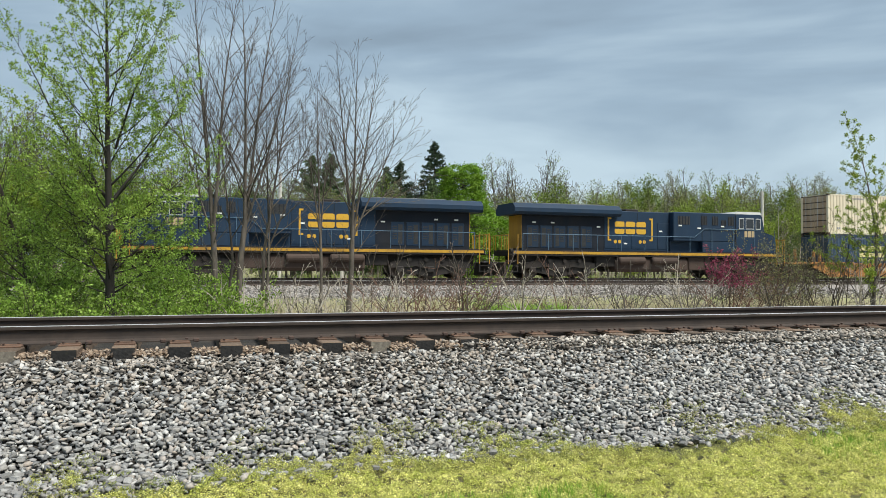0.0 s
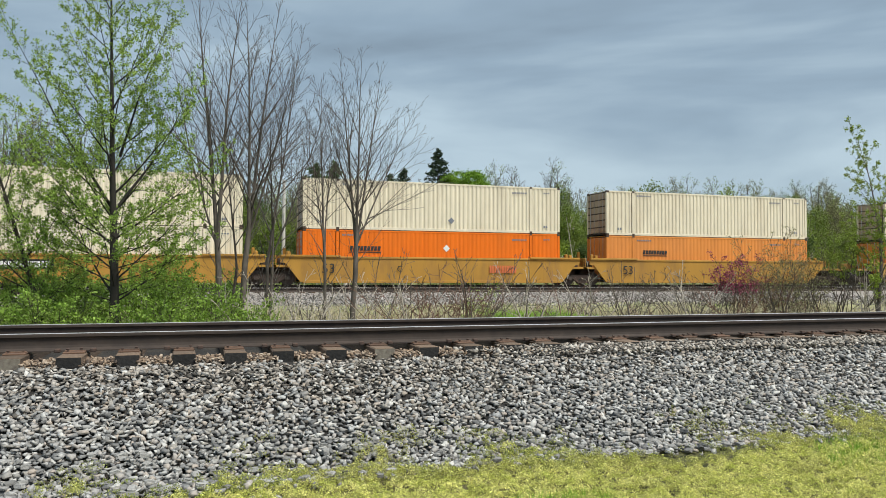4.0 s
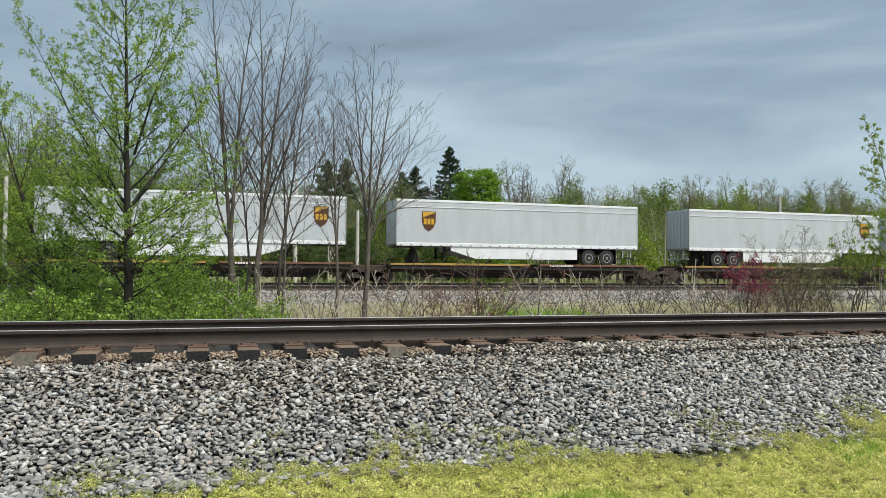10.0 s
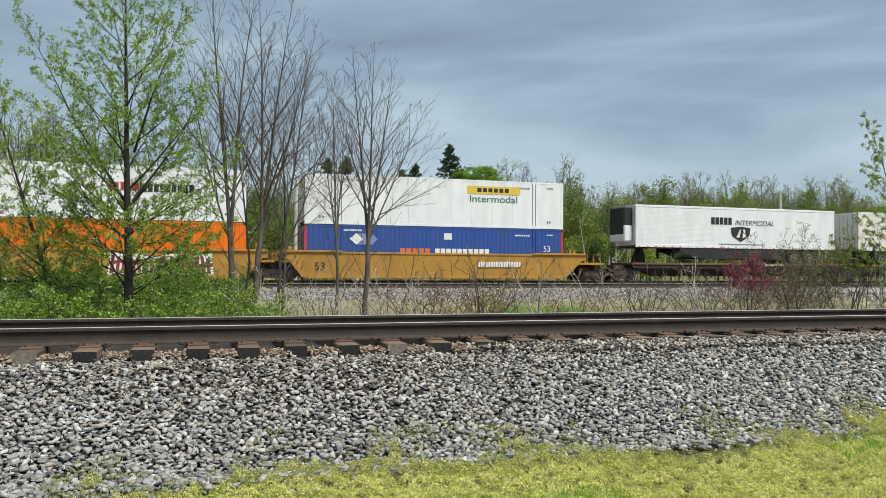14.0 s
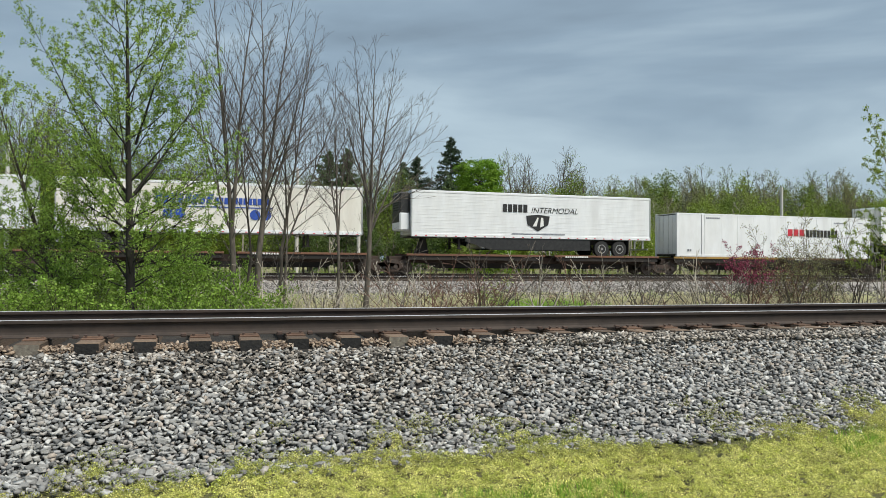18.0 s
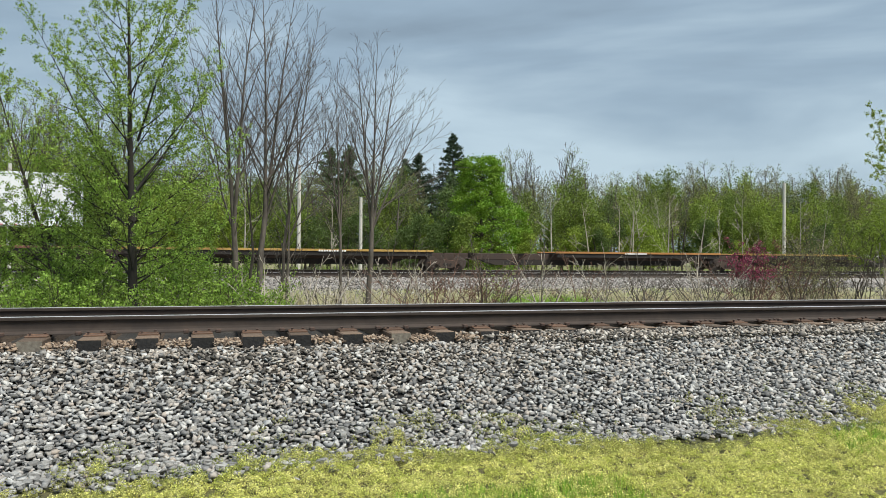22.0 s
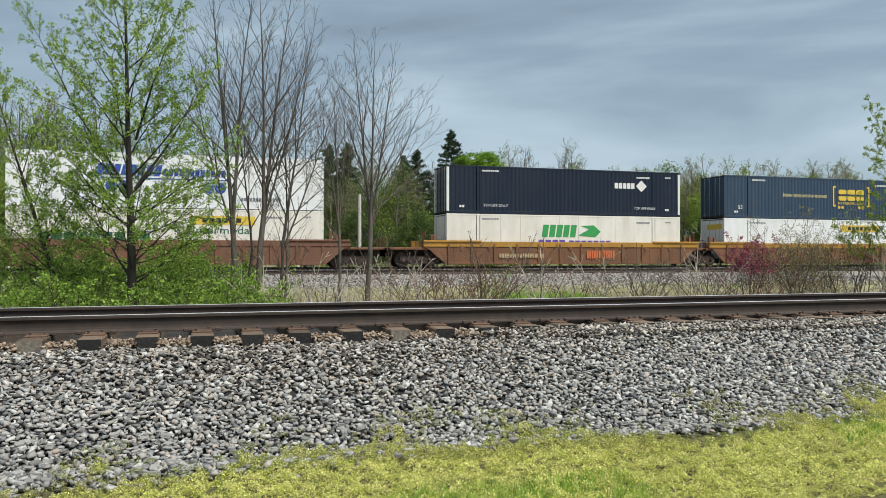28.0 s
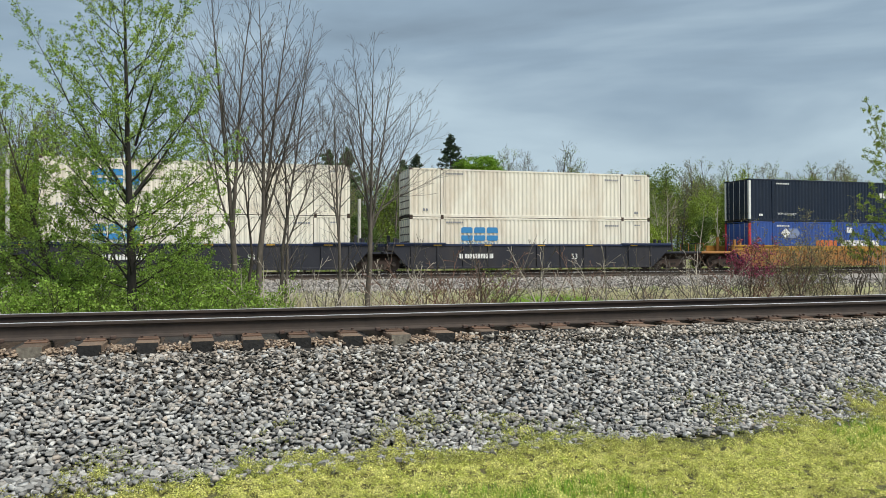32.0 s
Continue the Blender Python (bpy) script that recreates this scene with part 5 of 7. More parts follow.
def ups_badge(ob, x, z):
    """A brown shield with a gold top, plain."""
    mb = Mesh().prism([(x - .42, z + .55), (x - .42, z - .1), (x - .28, z - .42), (x, z - .62), (x + .28, z - .42), (x + .42, z - .1), (x + .42, z + .55)], -1.302, -1.297)
    sh = part("shield_badge", mb, P["ink_brown"], ob, "brown shield with a gold crest")
    part("shield_crest", Mesh().prism([(x - .36, z + .52), (x - .36, z + .18), (x, z + .34), (x + .36, z + .46), (x + .36, z + .52)], -1.306, -1.303), P["ink_gold"], sh)
    part("brand_mark", blocks(Mesh(), x - .32, z - .22, .7, .34, 3, -1.303, gap=.25), P["ink_gold"], sh)


for s, e in ((212.6, "yellow_edge"), (231.6, "car_orange"), (251.5, "yellow_edge"), (270.6, "yellow_edge"), (290.6, "yellow_edge"), (309.3, "car_orange")):
    spine_car(s, 17.4, FLAT, e, gap=1.5, truck_left=True, truck_right=True, hitch=2.0)
trailer(213.2, "sky_blue", "light blue dry van trailer with white rails", "left", rail="white", skirt="black", marks=[lambda ob, y, z0, z1: mark_name(ob, y, .9, z1 - .75, .9, .3, 3, "ink_white")])
GREY = "light grey parcel trailer with a brown shield badge"
trailer(232.2, "trailer_grey", GREY, "left", marks=[lambda ob, y, z0, z1: ups_badge(ob, 1.5, z1 - 1.15)])
trailer(252.1, "trailer_grey", GREY + " and side skirt", "right", skirt="white", marks=[lambda ob, y, z0, z1: ups_badge(ob, LEN - 1.45, z1 - 1.15)])
trailer(271.2, "trailer_grey", GREY + " and side skirt", "left", skirt="white", marks=[lambda ob, y, z0, z1: ups_badge(ob, 2.0, z1 - 1.25)])
trailer(291.2, "trailer_grey", GREY + " and side skirt", "right", skirt="white", marks=[lambda ob, y, z0, z1: ups_badge(ob, LEN - 1.4, z1 - 1.15)])
trailer(309.9, "trailer_grey", GREY + " and side skirt", "right", skirt="white", marks=[lambda ob, y, z0, z1: ups_badge(ob, LEN - 1.3, z1 - 1.15)])

well_car(331.2, "car_yellow", "high", "scuffed golden yellow smooth-sided well car", gap_l=5.6, gap_r=3.3, marks=[wk(None, 3.6, .9, .32, "ink_white", 3.0), wk("53", .6, .7, .4, "black")])
container(331.2, 0, "white", "white smooth-panelled container with a yellow name plate in the well", "panel", [m_jb(), "open_end"])
container(331.2, 1, "white", "white smooth-panelled container with a yellow name plate on top", "panel", [m_jb(), "open_end"])


def sprayed(ob, y, zt):
    """Looping sprayed letters without meaning, as fat crooked strokes."""
    rnd = random.Random(5)
    mb = Mesh()
    x = 9.2
    for i in range(6):
        w = rnd.uniform(.75, .95)
        hh = rnd.uniform(.85, 1.15)
        lean = rnd.uniform(-.15, .15)
        bg = Mesh().prism([(x - .06, .32), (x + w + .06, .34), (x + w + lean + .08, .34 + hh + .08), (x + lean - .06, .30 + hh + .1)], -1.474, -1.468)
        part("sprayed_outline", bg, P["ink_white"], ob)
        for a in range(3):
            xx = x + w * (.05 + .32 * a)
            mb.prism([(xx, .40), (xx + .17, .40), (xx + .17 + lean, .34 + hh * rnd.uniform(.7, 1)), (xx + lean, .34 + hh * rnd.uniform(.8, 1))], -1.479, -1.474)
        zz = rnd.uniform(.5, 1.0)
        mb.prism([(x, zz), (x + w, zz + rnd.uniform(-.1, .2)), (x + w, zz + .28), (x, zz + .2)], -1.480, -1.475)
        x += w + .02
    part("sprayed_stroke", mb, P["ink_maroon"], ob, "maroon sprayed strokes")


well_car(350.65, "car_yellow", "high", "golden yellow well car with maroon sprayed marks", False, True, 3.3, 3.2, marks=[wk("53", .6, .6, .45, "black"), sprayed, wk(None, 7.9, .7, .5, "ink_orange", 1.0)])
container(350.65, 0, "orange_strong", "bright orange ribbed container in the well", marks=[m_sch(2.7, 1.6), m_diamond(8.5, 1.75, .2, "ink_white")])
container(350.65, 1, "white", "white smooth-panelled container with red and black marks on top", "panel", [m_name(9.2, 1.55, 1.5, .42, 3, "ink_red"), m_name(10.75, 1.5, 2.7, .45, 9, "black")])
well_car(370.0, "car_yellow", "high", "scuffed golden yellow smooth-sided well car", False, True, 3.2, 5.2, marks=[wk("53", .6, .6, .45, "black"), wk(None, 10.4, .85, .32, "ink_white", 2.8)])
container(370.0, 0, "blue", "royal blue ribbed container with red corner posts in the well", marks=[m_pacer()], codes="ink_white")
container(370.0, 1, "white", "white smooth-panelled container with a yellow name plate on top", "panel", [m_jb(), "open_end"])


def m_prime(x, z=1.6):
    def mk(ob, y, z0, z1):
        zz = z0 + z
        mark_name(ob, y, x, zz, 1.7, .48, 5, "black")
        words("INTERMODAL", x + 1.9, zz - .02, .34, y - .003, P["black"], ob, slant=.25, width=3.2)
        a = x + 2.35
        sh = part("shield_badge", Mesh().prism([(a - .8, zz - .2), (a - .7, zz - .75), (a, zz - 1.15), (a + .7, zz - .75), (a + .8, zz - .2), (a, zz - .12)], y - .005, y), P["black"], ob, "black shield badge with a white road")
        part("shield_road", Mesh().prism([(a - .35, zz - .85), (a - .1, zz - .85), (a + .05, zz - .3), (a - .05, zz - .3)], y - .008, y - .005).prism([(a + .15, zz - .9), (a + .4, zz - .8), (a + .35, zz - .3), (a + .2, zz - .3)], y - .008, y - .005), P["ink_white"], sh)
        part("underline", Mesh().prism([(x + .6, z0 + .24), (x + 4.2, z0 + .24), (x + 4.2, z0 + .30), (x + .6, z0 + .30)], y - .004, y), P["ink_grey"], ob)
    return mk


def five_pack(starts, label):
    for k, s in enumerate(starts):
        end = starts[k + 1] - 0.5 if k + 1 < len(starts) else s + 17.4
        spine_car(s - 0.5, end - s - 0.2, label, ("car_brown", "yellow_edge", "car_rust", "yellow_edge", "car_brown")[k], gap=1.2, truck_left=True, truck_right=k == len(starts) - 1, hitch=1.6)


PACK = "rust-brown articulated spine car with faded yellow edges"
five_pack((391.3, 409.5, 426.6, 444.0, 461.3), PACK)
five_pack((480.35, 498.5, 515.6, 532.9, 550.2), PACK)
PRIME = "white ribbed refrigerated trailer with a black shield badge"
trailer(391.3, "white", PRIME, "left", skirt="black", reefer=True, seams=False, marks=[m_prime(5.8)])
trailer(409.5, "white_dirty", PRIME, "right", skirt="black", reefer=False, seams=False, marks=[m_prime(5.8)])
trailer(426.6, "white_dirty", "off-white parcel trailer with a brown shield badge", "right", skirt="white", marks=[lambda ob, y, z0, z1: ups_badge(ob, LEN - 1.45, z1 - 1.2)])
trailer(444.0, "white", PRIME, "right", skirt="white", reefer=False, seams=False, marks=[m_prime(5.6)])
trailer(461.3, "white_dirty", "off-white trailer with blue lettering blocks and discs", "right", marks=[m_alliance(4.8, 1.55, .98)])
trailer(480.35, "white", PRIME, "left", skirt="black", reefer=True, seams=False, marks=[m_prime(5.8)])
container(498.5, 0, "white", "white smooth-panelled container with red and black marks on a spine car", "panel", [m_name(8.9, 1.5, 1.5, .48, 3, "ink_red"), m_name(10.45, 1.45, 2.8, .5, 9, "black")], base=1.22)
trailer(515.6, "white", "white trailer with blue lettering blocks and discs", "right", marks=[m_alliance(4.9, 1.55, 1.05)])
trailer(532.9, "white_dirty", PRIME, "right", skirt="black", reefer=False, seams=False, marks=[m_prime(5.6)])
trailer(550.2, "white", "plain white dry van trailer on a spine car", "right", marks=[lambda ob, y, z0, z1: mark_name(ob, y, LEN - 1.6, z0 + .45, .6, .14, 4, "ink_blue")])

EMPTY = "empty rusty spine car with faded yellow deck edges"
spine_car(568.4, 17.6, EMPTY, "yellow_edge", gap=1.4, truck_left=True, truck_right=False, deck=False)
spine_car(587.4, 18.6, EMPTY, "car_orange", gap=1.4, truck_left=True, truck_right=False, spans=((6.3, 18.4, "car_orange"),))
spine_car(607.4, 17.0, EMPTY, "yellow_edge", gap=1.6, truck_left=True, truck_right=True, spans=((0.2, 9.8, "yellow_edge"),))
five_pack((627.2, 645.4, 662.7, 680.3, 697.1), PACK)
container(627.2, 0, "white_dirty", "cream refrigerated container with green and violet marks on a spine car", "panel", [m_tiger(), "cooled"], base=1.22)
TEAL = "teal-blue ribbed container with a yellow bracketed emblem on a spine car"
SLOGAN = lambda z: [m_words("How tomorrow moves", 4.8, z, .30, "ink_pale", .2, 3.75)]
for s in (645.4, 662.7):
    container(s, 0, "teal", TEAL, marks=[m_bracket(9.6, 1.45, 2.3, "ink_yellow"), *SLOGAN(1.45), m_words("53'", 1.2, .55, .22, "ink_white")], base=1.22, codes="ink_white")
container(680.3, 0, "navy_blue", "navy-blue ribbed container with white end posts on a spine car", marks=[m_limax(11.0, 1.6), m_diamond(8.5, 1.9, .25, "ink_white")], base=1.22, codes="ink_white")
trailer(697.1, "trailer_grey", "light grey dry van trailer with skirts on a spine car", "right", skirt="white")

RUSTY = "rusty brown ribbed double-stack well car with a yellow top edge"
well_car(719.4, "car_brown", "rib_mid", "rusty brown ribbed double-stack well car", gap_l=5.0, gap_r=7.3)
container(719.4, 0, "white_dirty", "white smooth-panelled container with a yellow name plate in the well", "panel", [m_jb(8.9), m_name(1.5, 1.1, 5.5, .5, 9, "ink_dkgreen"), "open_end"])
container(719.4, 1, "white", "white smooth-panelled container with blue discs on top", "panel", [lambda ob, y: m_alliance(4.2, 1.7, 1.05)(ob, y), m_name(11.6, .45, 2.2, .18, 14, "ink_grey"), m_words("TOP LIFT ONLY", 12.6, .2, .12, "ink_grey"), "open_end"])
well_car(742.9, "car_rust", "rib_mid", RUSTY, gap_l=7.3, gap_r=3.5, top="car_yellow", marks=[wk(None, 3.3, .55, .25, "ink_tan", 3.0), wk(None, 9.2, .5, .5, "ink_orange", 2.0)])
container(742.9, 0, "white_dirty", "cream refrigerated container with green and violet marks in the well", "panel", [m_tiger(6.2, 1.08), "open_end"])
container(742.9, 1, "navy", "dark navy ribbed container with white end posts on top", marks=[m_limax()], codes="ink_white")
well_car(762.5, "car_rust", "rib_mid", RUSTY, False, True, 3.5, 3.4, top="car_yellow", marks=[wk("53", 2.6, .5, .35, "black"), wk(None, 10.7, .5, .5, "ink_maroon", 1.5)])
container(762.5, 0, "white", "white smooth-panelled container with a yellow name plate in the well", "panel", [m_jb(), "open_end"])
container(762.5, 1, "slate", "dark blue ribbed container with a yellow bracketed emblem on top", marks=[m_bracket(9.6, 1.35, 2.3, "ink_yellow"), *SLOGAN(1.5), m_words("53", 1.1, .6, .28, "ink_white"), m_words("53", 14.9, .5, .25, "ink_white")], codes="ink_white")
well_car(782.0, "car_rust", "rib_mid", RUSTY, False, True, 3.4, 7.3, top="car_yellow")
container(782.0, 0, "pale_grey", "pale grey ribbed container in the well", marks=[m_name(2.3, 2.15, 1.2, .2, 7, "ink_grey")])
container(782.0, 1, "pale_grey", "pale grey ribbed container stacked on top", marks=[m_name(2.3, 2.15, 1.2, .2, 7, "ink_grey")])

DARK = "grimy navy double-stack well car with yellow markers"
NAVY = [wk(None, 3.0, .75, .28, "ink_white", 2.2), wk("53", 10.4, .7, .32, "ink_white")]
well_car(805.6, "car_navy", "navy", DARK, gap_l=7.3, gap_r=3.3, top="car_navy_rail", marks=NAVY)
container(805.6, 0, "red", "dull red ribbed container with cream bars in the well", marks=[lambda ob, y: part("cream_bars", blocks(Mesh(), 9.8, 1.1, 2.4, 1.0, 6, y, .18, .1), P["ink_pale"], ob), m_rect(12.3, 1.1, .7, 1.2, "ink_gold", "gold_panel"), m_name(14.6, 2.2, 1.0, .18, 6, "ink_white")])
container(805.6, 1, "cream_old", "rust-streaked cream ribbed container with a black emblem on top", marks=[m_rect(2.35, 1.35, 2.6, .9, "ink_grey", "dark_panel"), lambda ob, y: mark_bracketed(ob, y - .006, 2.5, 1.42, 2.3, "white_dirty", False, False), m_words("INTERMODAL", 2.5, 1.05, .2, "ink_grey", 0, 2.3)], door_col="cream_old")
well_car(825.1, "car_navy", "navy", DARK, False, True, 3.3, 3.5, top="car_navy_rail", marks=NAVY)
for lv in (0, 1):
    container(825.1, lv, "cream_old", "rust-streaked cream ribbed container with a blue emblem", marks=[lambda ob, y: mark_bracketed(ob, y, 2.5, 1.5, 2.4, "ink_cyan", True, False)])
well_car(844.8, "car_navy", "navy", DARK, False, True, 3.5, 7.3, top="car_navy_rail", marks=NAVY)
container(844.8, 0, "cream_old", "rust-streaked cream ribbed container with a blue emblem", marks=[lambda ob, y: mark_bracketed(ob, y, 3.2, 1.5, 2.4, "ink_cyan", True, False)])
container(844.8, 1, "cream_old", "plain rust-streaked cream ribbed container on top")
well_car(868.7, "car_orange", "rib_mid", RUSTY, gap_l=7.3, gap_r=7.3, top="car_yellow")
container(868.7, 0, "blue", "royal blue ribbed container with red corner posts in the well", marks=[m_pacer()], codes="ink_white")
container(868.7, 1, "navy", "dark navy ribbed container with white end posts on top", marks=[m_limax()], codes="ink_white")


# ---- plants ----
def turned(d, angle, rnd):
    """d tipped by an angle to a random side."""
    side = d.cross(Vector((rnd.uniform(-1, 1), rnd.uniform(-1, 1), rnd.uniform(-1, 1))))
    if side.length < 1e-4:
        side = d.cross(Vector((1, 0, 0)))
    side.normalize()
    return (d * math.cos(angle) + side * math.sin(angle)).normalized()


def limb(mb, rnd, p, d, length, r, level, spec, tips, coarse=False):
    """A tapered limb that throws off side limbs. spec: levels, children per level, angle range, upward pull, least radius."""
    levels, kids, ang, pull, rmin = spec
    n = (6, 4, 3, 2, 2)[level] if coarse else (8, 6, 5, 4, 3)[level]
    pts, rad, dirs = [p], [r], [d]
    wob = (0.055 if coarse else 0.03) if level == 0 else (0.035 + 0.013 * level)
    for i in range(n):
        d = (d + Vector((rnd.uniform(-1, 1), rnd.uniform(-1, 1), rnd.uniform(-1, 1))) * wob + Vector((0, 0, pull * (0.16 if level else 0.04)))).normalized()
        p = p + d * (length / n)
        pts.append(p)
        rad.append(max(rmin, r * (1 - 0.86 * (i + 1) / n)))
        dirs.append(d)
    mb.tube(pts, rad, (9, 6, 4, 3, 3)[level] - (2 if coarse and level == 0 else 0), caps=False)
    if level >= 2 or level >= levels:
        tips.extend((q, d) for q in pts[1:])
    if level >= levels:
        return
    k = kids[min(level, len(kids) - 1)]
    if level == 1 and not coarse and len(kids) == 3:
        k = max(4, int(k * min(1.7, length / 1.5)))
    first = 0.16 if level == 0 else 0.22
    for c in range(k):
        t = first + (0.98 - first) * (c + rnd.uniform(0.1, 0.9)) / k
        i = min(n - 1, int(t * n))
        q = pts[i].lerp(pts[i + 1], t * n - i)
        open_up = 1.45 - 0.75 * t if level == 0 else 1.1 - 0.2 * t
        dd = turned(dirs[i], radians(rnd.uniform(*ang) * open_up), rnd)
        if dd.z < -0.1:
            dd.z *= -0.4
        share = rnd.uniform(0.26, 0.50) * (1.15 - 0.65 * t)
        if level == 0:
            share = rnd.uniform(0.22, 0.36) * (1.10 - 0.50 * t) if coarse else rnd.uniform(0.22, 0.38) * (1.20 - 0.85 * t)
        limb(mb, rnd, q, dd.normalized(), length * share, max(rmin, rad[i] * (rnd.uniform(.16, .30) if level == 0 else 0.45)), level + 1, spec, tips, coarse)


def leaf_arrays(centres, lo, hi, rng, flat=0.0, tri=False):
    """Small leaves, a pointed diamond or half of one each, in every direction."""
    n = len(centres)
    a = rng.normal(size=(n, 3))
    a[:, 2] *= 1 - flat
    a /= np.linalg.norm(a, axis=1, keepdims=True) + 1e-9
    b = np.cross(a, rng.normal(size=(n, 3)))
    b /= np.linalg.norm(b, axis=1, keepdims=True) + 1e-9
    s = rng.uniform(lo, hi, (n, 1))
    if tri:
        v = np.stack([centres - a * s, centres + b * s * 0.85, centres + a * s], 1).reshape(-1, 3)
        return v, np.arange(n * 3).reshape(n, 3)
    v = np.stack([centres - a * s, centres + b * s * 0.6, centres + a * s, centres - b * s * 0.6], 1).reshape(-1, 3)
    return v, np.arange(n * 4).reshape(n, 4)


def spruce(x, y, h, w, seed, label, mat):
    rnd, rng = random.Random(seed), np.random.default_rng(seed)
    ob = tagged(new("spruce_tree"), label, "tree")
    ob.matrix_basis = pose(x, y, ground_z(y) - 0.05)
    mb = Mesh().tube([(0, 0, 0), (0, 0, h * .5), (0, 0, h)], [h * .018, h * .011, 0.02], 7, caps=False)
    cs = []
    for i in range(int(h * 9)):
        t = (i + rnd.random()) / (h * 9)
        z = h * (0.10 + 0.90 * t)
        ln = w * (1 - t) ** 0.85 * rnd.uniform(.65, 1.05) + .12
        a = rnd.uniform(0, 2 * math.pi)
        d = Vector((math.cos(a), math.sin(a), -0.22 + .55 * t))
        end = Vector((0, 0, z)) + d * ln
        mb.tube([(0, 0, z), tuple(end)], [.03, .008], 3, caps=False)
        k = int(14 + ln * 44)
        q = rng.uniform(.12, 1, (k, 1))
        cs.append(np.array([0, 0, z]) + q * np.array(d) * ln + rng.normal(size=(k, 3)) * np.array([.10, .10, .13]) * (0.5 + ln * .22))
    part("trunk", mb, M["bark_dark"], ob)
    v, f = leaf_arrays(np.concatenate(cs), .11, .22, rng, .5, True)
    part("crown", arrays_mesh("crown", v, f, mat), mat, ob)
    return ob


def clump_tree(name, h, w, seed, bark, leaf, n_leaf, label, size=(.07, .13), base=0.25, kids=(8, 5, 3), group="trees of the wood", r=0.0, spread=.26):
    """A wood tree: trunk, limbs, and leaf clumps round the limb ends with holes between."""
    rnd, rng = random.Random(seed), np.random.default_rng(seed)
    ob = tagged(new(name), label, "tree", group)
    mb, tips = Mesh(), []
    limb(mb, rnd, Vector((0, 0, 0)), Vector((rnd.uniform(-.08, .08), 0, 1)).normalized(), h * .95, r or h * .012 + .03, 0, (3, kids, (30, 56), .32, .013), tips, True)
    part("trunk", mb, bark, ob)
    if n_leaf:
        c = np.array([tuple(t[0]) for t in tips])
        c = c[c[:, 2] > h * base]
        c = c[rng.permutation(len(c))[:max(40, len(c) // 2)]]
        pick = rng.integers(0, len(c), n_leaf)
        ctr = c[pick] + rng.normal(size=(n_leaf, 3)) * np.array([spread * 1.25, spread * 1.25, spread * .8])
        v, f = leaf_arrays(ctr, *size, rng, 0, True)
        part("crown", arrays_mesh("crown", v, f, leaf), leaf, ob)
    return ob


G_WOOD = dict(levels=3, leafy=2, gap=.4, kids=(2.2, 3.3, 3.9), angle=((28, 46), (24, 44), (24, 46)), pull=(.05, .35, .2, .1), wob=(.03, .05, .06, .07), least=.0085,
              first=(.30, .12, .12), reach=(.62, .55, .5), stub=(.5, .25, .15), taper=1.0, stout=.009)


def twig_tree(h, seed, bark, label, leaf=None, per=1, size=(.03, .06), first=.3, spread=.14):
    """A wood tree still bare or in bud: a rounded head of fine ascending twigs."""
    rnd, rng = random.Random(seed), np.random.default_rng(seed)
    ob = tagged(new("wood_tree"), label, "tree", "trees of the wood")
    mb, nodes = Mesh(), []
    grow(mb, rnd, Vector((0, 0, 0)), Vector((rnd.uniform(-.06, .06), 0, 1)).normalized(), h, h * .011 + .03, 0, dict(G_WOOD, first=(first, .12, .12)), nodes)
    part("trunk", mb, bark, ob)
    if leaf:
        v, f = leaves_at(nodes, per, spread, *size, rng)
        part("crown", arrays_mesh("crown", v, f, leaf), leaf, ob)
    return ob


def maple(x, y, seed, label):
    """Full tree in clumps of leaf: a broad foot and a columnar top."""
    rnd, rng = random.Random(seed), np.random.default_rng(seed)
    ob = tagged(new("maple_tree"), label, "tree", "edge trees")
    ob.matrix_basis = pose(x, y, ground_z(y) - .05)
    mb, cs = Mesh(), []
    mb.tube([(0, 0, 0), (.1, 0, 3), (0, 0, 8.4)], [.16, .13, .03], 8, caps=False)
    for i in range(820):
        z = rnd.uniform(.5, 9.5)
        rr = float(np.interp(z, [.4, 1.2, 3.2, 4.8, 6.0, 7.0, 9.0, 9.6], [2.6, 3.4, 3.6, 3.1, 2.3, 1.7, 1.6, 1.0])) * rnd.uniform(.72, 1.06)
        a = rnd.uniform(0, 2 * math.pi)
        c = Vector((math.cos(a) * rr + (.55 if z < 5.4 else .0), math.sin(a) * rr, z))
        if i % 5 == 0:
            mb.tube([(0, 0, max(.4, z - rr * .5)), tuple(c)], [.035, .008], 4, caps=False)
        k = rnd.randrange(35, 80)
        cs.append(np.array(c) + rng.normal(size=(k, 3)) * np.array([.20, .20, .10]))
    part("trunk", mb, M["bark_dark"], ob)
    v, f = leaf_arrays(np.concatenate(cs), .05, .105, rng, .35)
    part("crown", arrays_mesh("crown", v, f, M["leaf_bright"]), M["leaf_bright"], ob)
    return ob


